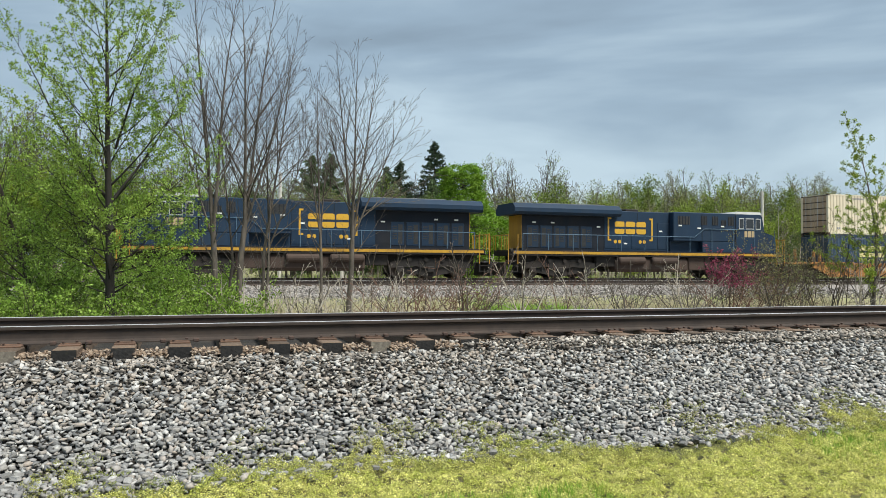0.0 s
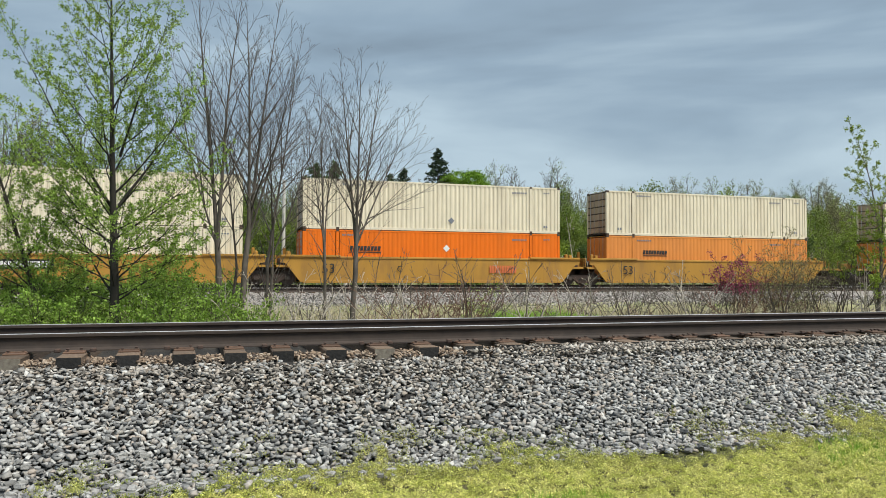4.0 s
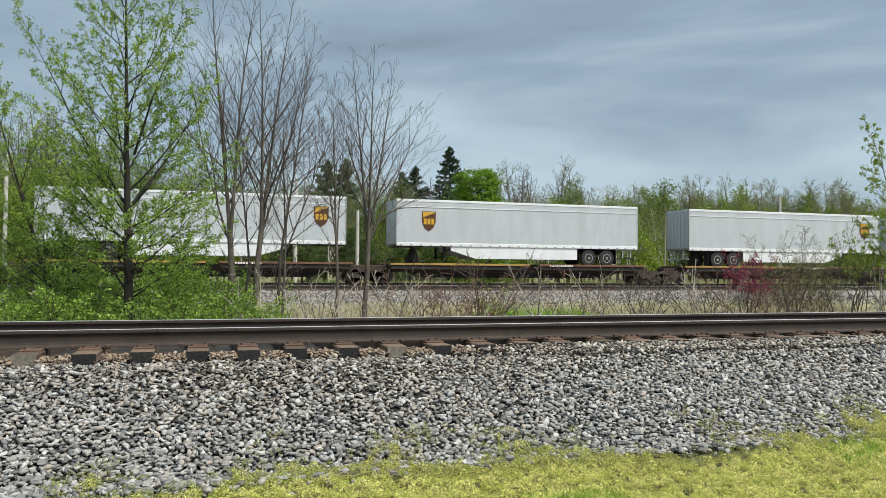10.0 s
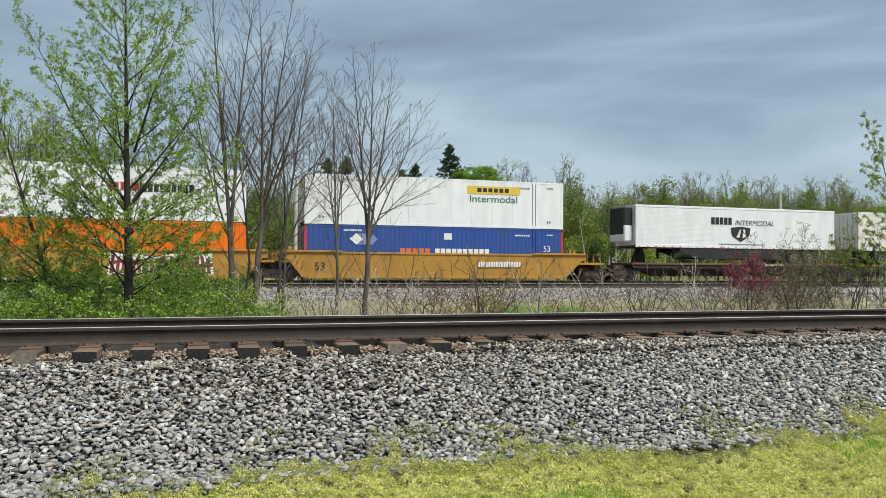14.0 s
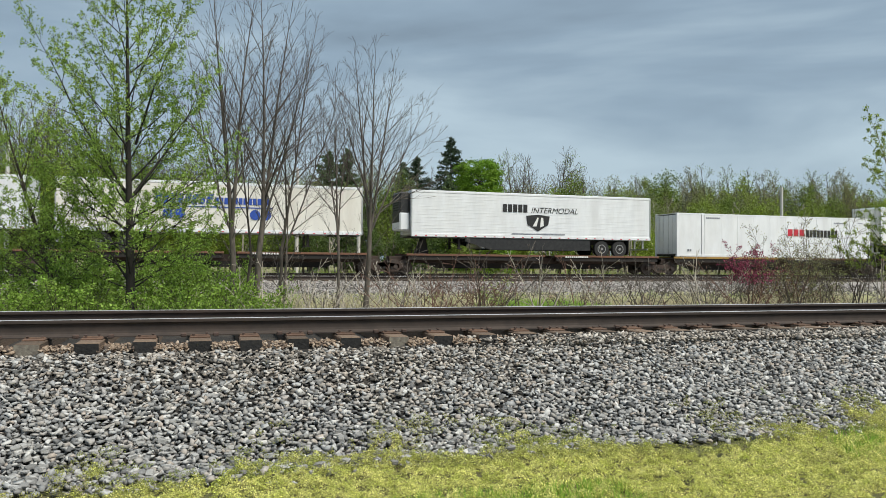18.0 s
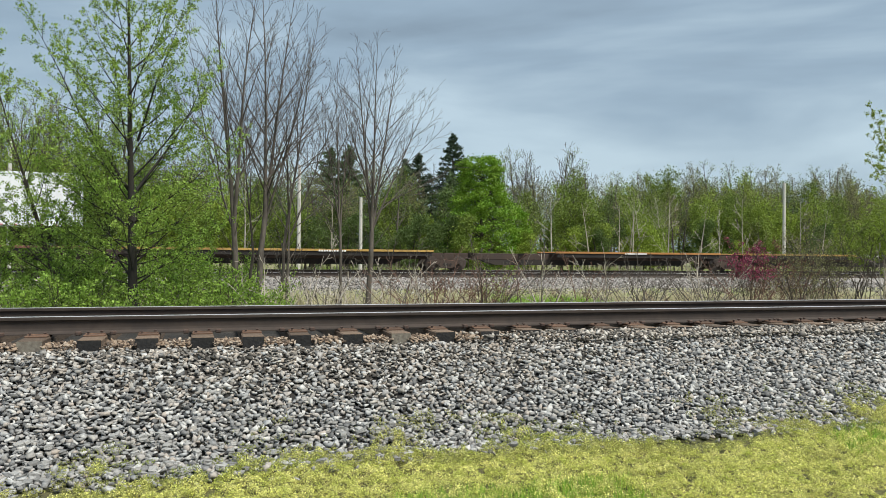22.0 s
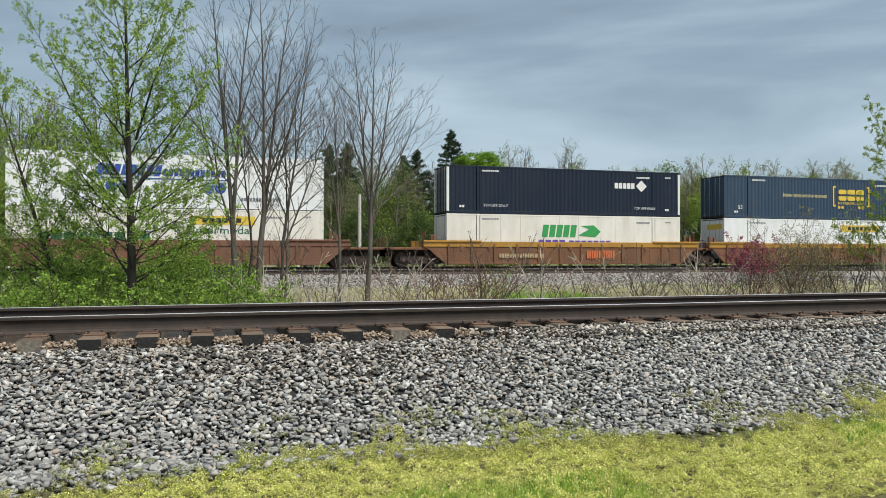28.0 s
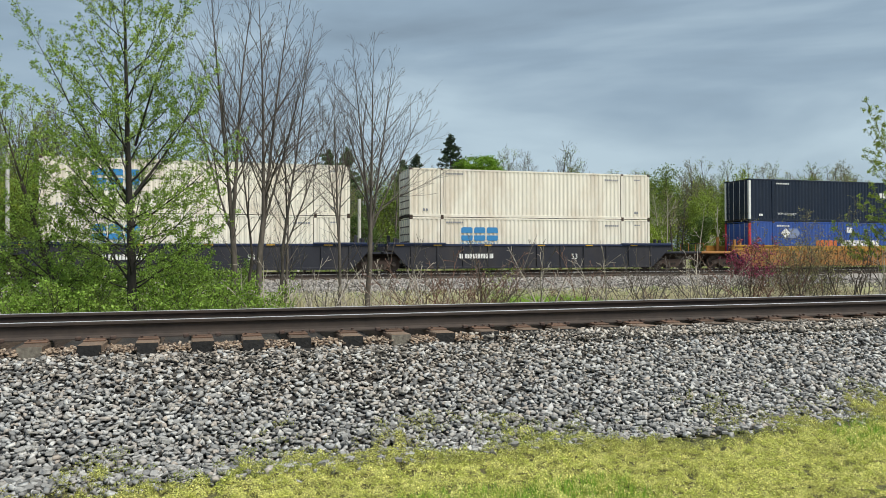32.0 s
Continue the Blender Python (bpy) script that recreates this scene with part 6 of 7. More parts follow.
def grow(mb, rnd, p, d, length, r, level, g, nodes):
    """A limb that tapers and throws off side limbs in a spiral. g: levels, limbs a metre, angles, upward pull, wobble, least radius, first limb, reach."""
    n = max(3, min(12, int(length / (.45, .3, .2, .14)[level]) + 1))
    az = rnd.uniform(0, 6.28)
    pts, rad, dirs = [p], [r], [d]
    for i in range(n):
        d = (d + Vector((rnd.gauss(0, 1), rnd.gauss(0, 1), rnd.gauss(0, 1))) * g["wob"][level] + Vector((0, 0, g["pull"][level] / n))).normalized()
        p = p + d * (length / n)
        pts.append(p)
        rad.append(max(g["least"], r * (1 - .94 * (i + 1) / n) ** g["taper"]))
        dirs.append(d)
    mb.tube(pts, rad, (9, 6, 4, 3)[level], caps=False)
    if level >= g["leafy"]:
        step = max(1, int(length / g["gap"]))
        for c in range(step):
            t = .25 + .75 * (c + rnd.random()) / step
            i = min(n - 1, int(t * n))
            nodes.append(tuple(pts[i].lerp(pts[i + 1], t * n - i)))
        nodes.append(tuple(pts[-1]))
    if level >= g["levels"]:
        return
    first = g["first"][level]
    k = int(g["kids"][level] * length * (1 - first) + rnd.random())
    for c in range(k):
        t = first + (.97 - first) * (c + rnd.uniform(.1, .9)) / k
        i = min(n - 1, int(t * n))
        q = pts[i].lerp(pts[i + 1], t * n - i)
        az += 2.4 + rnd.uniform(-.5, .5)
        u = dirs[i].orthogonal().normalized()
        w = dirs[i].cross(u)
        lo, hi = g["angle"][level]
        a = radians(rnd.uniform(lo, hi) * (1.25 - .45 * t))
        dd = dirs[i] * math.cos(a) + (u * math.cos(az) + w * math.sin(az)) * math.sin(a)
        if dd.z < -.05:
            dd.z *= -.3
        ln = (length * (1 - t) * g["reach"][level] + g["stub"][level]) * rnd.uniform(.6, 1.15)
        grow(mb, rnd, q, dd.normalized(), ln, max(g["least"], min(rad[i] * .62, .0028 + g["stout"] * ln)), level + 1, g, nodes)


def leaves_at(nodes, per, spread, lo, hi, rng):
    c = np.repeat(np.array(nodes), per, 0)
    return leaf_arrays(c + rng.normal(size=c.shape) * spread, lo, hi, rng)


G_LEAFY = dict(levels=3, leafy=2, gap=.10, kids=(6.0, 6.0, 4.6), angle=((40, 60), (28, 52), (25, 55)), pull=(.05, .55, .30, .1), wob=(.012, .035, .05, .06), least=.0028,
               first=(.10, .16, .15), reach=(.34, .42, .45), stub=(.42, .13, .07), taper=1.6, stout=.0066)
G_BARE = dict(levels=3, leafy=9, gap=1, kids=(3.9, 4.8, 5.6), angle=((24, 42), (20, 38), (22, 42)), pull=(.06, .18, .14, .08), wob=(.016, .03, .04, .05), least=.0026,
              first=(.10, .16, .14), reach=(.58, .50, .5), stub=(.25, .14, .10), taper=1.15, stout=.0062)
G_STICK = dict(levels=2, leafy=9, gap=1, kids=(3.2, 4.2), angle=((28, 62), (30, 60)), pull=(.10, .25, .1), wob=(.09, .11, .12), least=.0048,
               first=(.25, .18), reach=(.6, .6), stub=(.18, .08), taper=.8, stout=.010)
G_SHRUB = dict(levels=2, leafy=1, gap=.10, kids=(5.5, 5.5), angle=((30, 62), (28, 60)), pull=(.12, .2, .1), wob=(.06, .08, .09), least=.0036,
               first=(.12, .12), reach=(.55, .5), stub=(.22, .10), taper=1.0, stout=.008)


def leafing_tree(x, y, h, r, seed, bark, leaf, label, lean=(0, 0), big=(), per=5, g=G_LEAFY, size=(.014, .030)):
    """A young tree in fresh leaf: one leader, side limbs that turn up, leaves in tufts. big: heavy limbs as (height, direction, length, radius)."""
    rnd, rng = random.Random(seed), np.random.default_rng(seed)
    ob = tagged(new("leafing_tree"), label, "tree")
    ob.matrix_basis = pose(x, y, ground_z(y) - .04)
    mb, nodes = Mesh(), []
    d = Vector((lean[0] / h, lean[1] / h, 1)).normalized()
    grow(mb, rnd, Vector((0, 0, 0)), d, h, r, 0, g, nodes)
    part("trunk", mb, bark, ob, smooth=True)
    for z, way, ln, rr in big:
        lb = Mesh()
        grow(lb, rnd, d * z, Vector(way).normalized(), ln, rr, 1, dict(g, reach=(.34, .30, .45)), nodes)
        part("limb", lb, bark, ob, smooth=True)
    v, f = leaves_at(nodes, per, .032, *size, rng)
    part("crown", arrays_mesh("crown", v, f, leaf), leaf, ob)
    return ob


def bare_tree(x, y, r, fork, stems, seed, label, bark="bark_grey", lean=0.0, g=G_BARE):
    """A leafless tree: a trunk to the fork, then steep stems (sideways, away, height at the tip, radius) with fine ascending twigs."""
    rnd = random.Random(seed)
    ob = tagged(new("bare_tree"), label, "tree", "bare trees beside the track")
    ob.matrix_basis = pose(x, y, ground_z(y) - .04)
    tb = Mesh()
    top = Vector((lean, 0, fork))
    tb.tube([(0, 0, 0), (rnd.uniform(-.03, .03), 0, fork * .35), (lean * .6 + rnd.uniform(-.03, .03), 0, fork * .7), tuple(top)], [r * 1.25, r, r * .92, r * .82], 10, caps=False)
    nodes = []
    for k in range(5):
        a = rnd.uniform(0, 6.28)
        grow(tb, rnd, top * rnd.uniform(.45, .95), Vector((math.cos(a) * .8, math.sin(a) * .8, 1)).normalized(), rnd.uniform(.7, 1.6), .012, 2, g, nodes)
    part("trunk", tb, M[bark], ob, smooth=True)
    for dx, dy, hz, rr in stems:
        start = top * rnd.uniform(.86, 1.0)
        way = Vector((dx, dy, hz)) - start
        lb = Mesh()
        grow(lb, rnd, start, (way.normalized() + Vector((dx * .06, dy * .06, 0))).normalized(), way.length, rr * 1.2, 0, g, nodes)
        part("limb", lb, M[bark], ob, smooth=True)
    return ob


def shrub(name, x, y, h, stems, wide, seed, bark, label, g, leaf=None, per=4, size=(.02, .038), r=.014, spread=.04, bare_below=0.0, group="shrubs along the railway"):
    """Stems from one foot, each with crooked side twigs; leaves where it has them."""
    rnd, rng = random.Random(seed), np.random.default_rng(seed)
    ob = tagged(new(name), label, "shrub", group)
    ob.matrix_basis = pose(x, y, ground_z(y) - .03)
    nodes = []
    for k in range(stems):
        a = 6.28 * (k + rnd.uniform(-.3, .3)) / stems
        tip = radians(rnd.uniform(wide * .3, wide))
        lb = Mesh()
        grow(lb, rnd, Vector((math.cos(a) * .05, math.sin(a) * .05, 0)), Vector((math.cos(a) * math.sin(tip), math.sin(a) * math.sin(tip), math.cos(tip))), h * rnd.uniform(.65, 1.08), r * rnd.uniform(.7, 1.25), 0, g, nodes)
        part("stem", lb, bark, ob)
    if leaf:
        v, f = leaves_at([q for q in nodes if q[2] > bare_below], per, spread, *size, rng)
        part("crown", arrays_mesh("crown", v, f, leaf), leaf, ob)
    return ob


# the near trees on the strip between the tracks
leafing_tree(-1.34, 16.0, 9.6, .105, 11, M["bark_black"], M["leaf_spring"], "young tree with dark trunk and fresh yellow-green leaves", (.10, 0),
             ((2.75, (-.58, -.1, .80), 4.6, .036), (2.95, (.50, .2, .74), 3.6, .032), (3.9, (.30, -.2, .85), 3.3, .028), (2.2, (-.9, .3, .40), 2.6, .020), (1.75, (.95, -.1, .22), 2.2, .015), (1.45, (-.85, -.3, .30), 2.3, .016), (2.0, (.9, .3, .30), 2.3, .016), (1.2, (.8, -.5, .25), 1.9, .014), (1.1, (-.9, .1, .22), 2.1, .014), (1.6, (.3, -.9, .2), 1.8, .014), (2.3, (-.4, -.9, .3), 2.0, .015), (2.5, (.85, -.4, .35), 2.3, .016), (2.6, (-.8, -.4, .4), 2.4, .017), (1.9, (-.95, .2, .2), 2.3, .015), (1.5, (.9, .4, .15), 2.0, .013), (2.1, (.2, .9, .3), 2.0, .014)), 9)
G_SLIM = dict(G_LEAFY, kids=(6.5, 5.5, 4.0), angle=((30, 48), (26, 48), (25, 50)), reach=(.30, .4, .45))
leafing_tree(-2.66, 17.5, 6.6, .075, 12, M["bark_dark"], M["leaf_spring"], "slender leaning young tree with fresh green leaves", (-1.75, 0),
             ((1.7, (-.8, .1, .5), 2.5, .020), (2.0, (.6, -.2, .6), 2.2, .018), (1.3, (-.8, -.3, .35), 2.2, .018), (1.0, (.7, -.3, .35), 1.8, .014)), 8, G_SLIM)
leafing_tree(-4.75, 18.5, 6.3, .06, 13, M["bark_dark"], M["leaf_spring"], "slender young tree with fresh green leaves", (.3, 0), (), 8, G_SLIM)
BARE = "bare tree with steep grey limbs and fine twigs"
SLIM = "slender bare young tree with grey bark"
bare_tree(.66, 18.0, .072, 2.5, ((-.42, .2, 8.1, .044), (.24, -.3, 8.0, .042), (-1.3, .1, 7.0, .022)), 21, BARE, "bark_ash", lean=-.08)
bare_tree(1.14, 18.2, .070, 2.7, ((.14, -.2, 8.2, .040), (.52, .2, 8.1, .040), (1.2, -.4, 7.4, .025)), 22, BARE, "bark_ash", lean=.16)
bare_tree(1.70, 18.6, .042, 2.0, ((.55, .2, 7.2, .032), (1.4, -.3, 6.4, .020)), 25, SLIM, "bark_ash", lean=.05)
bare_tree(.96, 18.7, .034, 1.8, ((-.15, .3, 6.2, .024),), 26, SLIM, lean=.1)
bare_tree(1.82, 18.3, .034, 1.8, ((.1, .3, 4.4, .02),), 28, SLIM, "bark_ash", lean=.03)
bare_tree(3.0, 18.0, .038, 2.4, ((-.15, .1, 6.3, .025), (.25, .3, 5.7, .019), (-.5, -.2, 5.4, .016)), 23, SLIM, "bark_ash")
bare_tree(3.68, 18.0, .064, 2.3, ((-.22, .2, 6.9, .033), (.22, -.2, 7.0, .034), (.55, .3, 6.9, .030), (1.35, -.1, 5.9, .021)), 24, BARE, "bark_ash", lean=.08)
leafing_tree(19.05, 17.4, 6.8, .075, 31, M["bark_ash"], M["leaf_lime"], "young leaning tree with crooked grey limbs and fresh yellow-green leaves", (1.1, 0),
             ((.9, (-.75, -.2, .6), 1.7, .030), (1.2, (.6, .2, .7), 3.0, .036), (1.6, (-.5, .3, .8), 2.2, .026), (2.2, (-.35, -.2, .85), 2.4, .024), (2.6, (.5, -.3, .8), 2.6, .026), (1.0, (.7, -.4, .4), 2.0, .02)), 11,
             dict(G_LEAFY, wob=(.05, .06, .06, .07), kids=(5.0, 5.0, 4.2)), (.017, .034))

# shrubs on the strip
LEAFY_SHRUB, TWIGGY, GNARLED = "dense shrub with small fresh green leaves", "leafless twiggy shrub in dry weeds", "crooked leafless shrub with pale bark in dry weeds"
k = 40
for x, y, h in ((-6.8, 22, 2.0), (-4.4, 18.5, 1.7), (-3.2, 23, 2.1), (-2.2, 19.5, 1.7), (-.9, 22.5, 2.1), (.1, 20.5, 1.8), (-.2, 17.2, 1.5), (-3.1, 16.2, 1.4), (-1.0, 15.2, 1.3), (-2.3, 15.3, 1.2), (.4, 16.4, 1.3), (-.6, 18.6, 1.9), (-2.6, 17.5, 1.5), (-4.9, 16.6, 1.4), (1.0, 21.5, 1.7), (-2.9, 18.6, 1.8), (-3.3, 14.9, 1.0), (-1.7, 14.6, .95), (-.5, 15.0, 1.1), (.3, 15.3, 1.0), (.9, 15.9, .9), (-2.6, 15.9, 1.3), (1.3, 17.2, 1.1)):
    k += 1
    shrub("leafy_shrub", x, y, h * 1.15, 6, 50, k, M["bark_dark"], LEAFY_SHRUB, G_SHRUB, M[("leaf_spring", "leaf_shrub", "leaf_spring", "leaf_shrub")[k % 4]], 6)
for x, y, h, stems, mat in ((4.3, 16.2, 1.5, 4, "twig_red"), (5.0, 16.8, 1.6, 6, "twig_red"), (5.5, 16.2, 1.4, 5, "twig_red"), (5.9, 16.9, 1.7, 6, "twig_red"), (6.5, 17.6, 2.3, 5, "bark_ash"), (8.0, 17.3, 1.7, 3, "bark_pale"), (8.9, 18.2, 1.3, 3, "bark_ash"),
                            (9.7, 17.4, 1.7, 3, "bark_pale"), (10.6, 17.8, 1.5, 4, "bark_ash"), (11.5, 18.3, 1.9, 4, "bark_grey"), (12.2, 17.4, 1.7, 4, "bark_ash"), (12.9, 17.8, 1.8, 5, "bark_grey"), (13.6, 18.6, 1.9, 4, "bark_pale"), (14.6, 17.9, 1.8, 5, "twig_red"), (15.6, 17.4, 1.6, 5, "bark_dark"),
                            (16.3, 18.4, 1.9, 5, "twig_red"), (2.3, 16.9, 1.5, 3, "bark_pale"), (3.2, 16.4, 1.3, 3, "bark_pale"), (1.3, 16.3, 1.3, 3, "bark_pale"), (-.6, 14.9, 1.0, 2, "bark_pale"), (-2.7, 14.9, .9, 2, "bark_pale"), (2.7, 18.4, 1.8, 4, "bark_ash"), (4.4, 18.2, 1.9, 5, "bark_ash"),
                            (17.1, 17.0, 1.5, 4, "bark_grey"), (17.9, 18.0, 2.2, 4, "bark_dark"), (18.5, 17.2, 2.1, 3, "bark_pale"), (19.0, 18.4, 2.3, 4, "bark_dark"), (19.8, 18.0, 2.2, 5, "bark_grey"), (10.1, 19.6, 1.6, 4, "twig_red"), (12.4, 19.8, 1.8, 5, "bark_ash"), (14.9, 20.2, 1.9, 5, "bark_ash"), (7.2, 18.9, 1.5, 4, "twig_red"), (6.9, 16.3, 1.1, 3, "twig_red")):
    k += 1
    shrub("bare_shrub", x, y, h * 1.22, stems, 50, k, M[mat], GNARLED if mat == "bark_pale" else TWIGGY, dict(G_STICK, levels=3, kids=(4, 5, 4), angle=((25, 60), (28, 60), (30, 60)), pull=(.1, .2, .1, .1), wob=(.07, .09, .1, .1), first=(.2, .15, .15), reach=(.5, .5, .5), stub=(.2, .1, .06)) if mat == "twig_red" else G_STICK, r=.026 if mat == "bark_pale" else .018)
rnd = random.Random(8)
for i in range(34):
    x = 1.2 + 17.6 * (i + rnd.random()) / 34
    k += 1
    shrub("bare_shrub", x, rnd.uniform(14.8, 18.5), rnd.uniform(.9, 1.75), rnd.choice((2, 3, 3, 4)), 42, k, M[rnd.choice(("bark_pale", "bark_ash", "twig_red", "bark_grey"))], "few splayed leafless stems in dry weeds", dict(G_STICK, kids=(2.4, 3.0), wob=(.04, .07, .08)), r=.013)
for i in range(12):
    k += 1
    shrub("bare_shrub", .9 + .33 * i + rnd.uniform(-.1, .1), rnd.uniform(15.6, 17.4), rnd.uniform(.9, 1.7), rnd.choice((2, 3, 3)), 38, k, M["bark_pale"], "few splayed pale stems at the foot of bare trees", dict(G_STICK, kids=(2.2, 2.6), wob=(.04, .07, .08)), r=.012)
shrub("redbud_shrub", 14.85, 18.4, 2.4, 7, 20, 81, M["bark_dark"], "flowering shrub covered in magenta blossom", G_SHRUB, M["leaf_redbud"], 4, (.018, .034), bare_below=1.15)
shrub("budding_shrub", 16.0, 18.9, 2.1, 7, 34, 82, M["twig_red"], "shrub with rusty buds beside the blossom", G_SHRUB, M["leaf_rust"], 2, (.015, .028), bare_below=.7)
shrub("budding_shrub", 16.5, 18.2, 3.1, 6, 24, 83, M["bark_grey"], "shrub with a thin veil of olive buds", G_SHRUB, M["leaf_olive"], 2, (.015, .028))
shrub("budding_shrub", 17.6, 18.6, 3.2, 6, 26, 85, M["bark_grey"], "shrub with a thin veil of olive buds", G_SHRUB, M["leaf_olive"], 2, (.015, .028))
shrub("leafy_shrub", 6.75, 17.8, 1.2, 7, 26, 84, M["bark_dark"], "low shrub with grey-green leaves", G_SHRUB, M["weed_green"], 3, (.018, .036))


def blades(name, n, x0, x1, y0, y1, h0, h1, w, seed, mat, label, patch=0.0, lean=0.2):
    """Upright blades in tufts, joined."""
    rng = np.random.default_rng(seed)
    m = n // 9
    cx, cy = rng.uniform(x0, x1, m), rng.uniform(y0, y1, m)
    if patch:
        keep = np.array([noise.noise(Vector((a * .55, b * .55, seed))) > patch - .25 for a, b in zip(cx, cy)])
        cx, cy = cx[keep], cy[keep]
    x = np.repeat(cx, 9) + rng.normal(size=len(cx) * 9) * .05
    y = np.repeat(cy, 9) + rng.normal(size=len(cx) * 9) * .05
    z = np.interp(y, [p[0] for p in PROFILE], [p[1] for p in PROFILE]) - .02
    h = rng.uniform(h0, h1, len(x))
    a = rng.uniform(0, 2 * np.pi, len(x))
    lx, ly = rng.normal(size=len(x)) * lean * h, rng.normal(size=len(x)) * lean * h
    p = np.stack([x, y, z], 1)
    s = np.stack([np.cos(a), np.sin(a), 0 * a], 1) * w
    tip = p + np.stack([lx, ly, h], 1)
    md = p + np.stack([lx * .35, ly * .35, h * .6], 1)
    v = np.stack([p - s, p + s, md + s * .7, tip, md - s * .7], 1).reshape(-1, 3)
    f = np.arange(len(x) * 5).reshape(-1, 5)
    return structure(name, arrays_mesh(name, v, f, mat), label, "weeds", "stuff")


blades("dry_weeds", 84000, -3, 26, 14, 26, .12, .55, .0045, 3, M["straw"], "dry straw-coloured weeds on the strip between tracks", .12)
blades("green_weeds", 32000, -8, 26, 13.5, 28, .10, .35, .005, 4, M["weed_green"], "low green weeds on the strip between tracks", .2)
blades("bright_grass_patch", 5000, 8.6, 11.2, 19.5, 22.5, .25, .6, .009, 5, M["grass_blade"], "patch of fresh bright green grass")
blades("tall_green_weeds", 15000, -9, 1.6, 13.6, 19, .3, .85, .007, 14, M["weed_green"], "tall fresh weeds under the leafy shrubs")
blades("far_weeds", 9000, -25, 70, 48.5, 58, .3, .9, .02, 6, M["weed_green"], "green weeds below the wood")


# ---- the wood behind the train ----
def build_wood():
    rnd = random.Random(77)
    kinds = [
        twig_tree(8.8, 101, M["bark_grey"], "wood tree in fresh mid-green leaf", M["leaf_mid"], 8, (.05, .10), .18, .24),
        twig_tree(9.6, 102, M["bark_grey"], "wood tree in thin olive-brown bud", M["leaf_olive"], 4, (.03, .065)),
        twig_tree(8.2, 103, M["bark_grey"], "wood tree in yellow-green leaf", M["leaf_lime"], 7, (.05, .10), .16, .24),
        twig_tree(10.2, 104, M["bark_ash"], "tall bare grey wood tree"),
        twig_tree(9.2, 105, M["bark_pale"], "pale-trunked wood tree with thin leaves", M["leaf_mid"], 3, (.04, .08), .4, .2),
        twig_tree(9.8, 106, M["bark_ash"], "nearly bare wood tree with a haze of buds", M["leaf_lime"], 2, (.03, .055), .2),
        twig_tree(8.8, 111, M["bark_grey"], "wood tree in darker green leaf", M["leaf_dark"], 6, (.05, .10), .2, .22),
        twig_tree(9.6, 112, M["bark_grey"], "bare grey wood tree with a broad twiggy crown", None, 1, (.03, .06), .22),
    ]
    pale = [clump_tree("wood_tree", 8.0, 3.0, 140, M["bark_pale"], M["leaf_mid"], 260, "pale slender trunk, nearly bare", base=.6, kids=(5, 3, 2), r=.075),
            clump_tree("wood_tree", 7.0, 3.0, 141, M["bark_pale"], None, 0, "pale slender bare trunk at the wood's edge", kids=(6, 3, 2), r=.065)]
    low = [
        clump_tree("wood_shrub", 4.2, 4.4, 107, M["bark_dark"], M["leaf_mid"], 4500, "dense mid-green undergrowth shrub below trees", (.05, .11), base=.02, kids=(7, 4, 3), group="undergrowth of the wood"),
        clump_tree("wood_shrub", 3.6, 4.6, 108, M["bark_dark"], M["leaf_lime"], 4200, "fresh light-green undergrowth shrub below trees", (.05, .11), base=.02, kids=(7, 4, 3), group="undergrowth of the wood"),
        clump_tree("wood_shrub", 4.6, 4.0, 109, M["bark_dark"], M["leaf_dark"], 4000, "darker green undergrowth shrub below trees", (.05, .11), base=.02, kids=(7, 4, 3), group="undergrowth of the wood"),
    ]
    spots = []
    for row, (y, step, jit) in enumerate(((61, 2.5, 1.5), (67, 2.4, 2.0), (75, 1.9, 3), (86, 2.4, 3.5))):
        x = -26.0 - row * 3
        while x < 76 + row * 10:
            spots.append((x + rnd.uniform(-1, 1), y + rnd.uniform(-jit, jit), row))
            x += step
    used = set()
    for x, y, row in spots:
        if row > 1 and 0 < x < 13 and rnd.random() < .6:
            continue
        if row == 0 and 16.5 < x < 26 or row == 1 and 20 < x < 28:
            continue
        w = ((5, 3, 7, 1, 4) if 5 < x < 17 else (2, 2, 0, 0) if x < -4 else (2, 2, 0, 5) if x <= 5 else (0, 2, 0, 2, 5, 2) if x > 44 else (0, 5, 4, 6, 5, 1)) if row == 0 else ((3, 7, 1, 5) if 6 < x < 20 else (2, 0, 5) if x <= 6 else (0, 1, 2, 5, 0, 3, 2)) if row == 1 else ((1, 2, 5, 1, 0, 2) if x > 46 else (3, 7, 3, 7, 5) if x > 24 else (5, 1, 7, 5, 7))
        i = rnd.choice(w)
        s = rnd.uniform(.85, 1.1) * (.86, .96, 1.15, 1.36)[row] * (1.28 if x < -5 - row else .98 if x < 17 + row * 2 else 1.0) * (.8 if row > 1 and 20 < x < 32 else 1)
        m = Matrix.Translation((x, y, ground_z(y) - .05)) @ pose(0, 0, 0, 0, 0, rnd.uniform(0, 360))
        if i in used:
            ob = copy_thing(kinds[i], m)
        else:
            used.add(i)
            ob = kinds[i]
            ob.matrix_basis = m
        ob.scale = (s, s, s)
    used = set()
    x = -26.0
    while x < 172:
        back = x >= 84
        i = rnd.choice((2, 2, 0)) if 3 < (x - 106 if back else x) < 17 else rnd.randrange(3)
        y = rnd.uniform(63, 70) if back else rnd.uniform(55.5, 61)
        m = Matrix.Translation((x - 106 if back else x, y, ground_z(y) - .05)) @ pose(0, 0, 0, 0, 0, rnd.uniform(0, 360))
        s = rnd.uniform(1.15, 1.6) if back else rnd.uniform(.7, 1.08)
        if i in used:
            ob = copy_thing(low[i], m)
        else:
            used.add(i)
            ob = low[i]
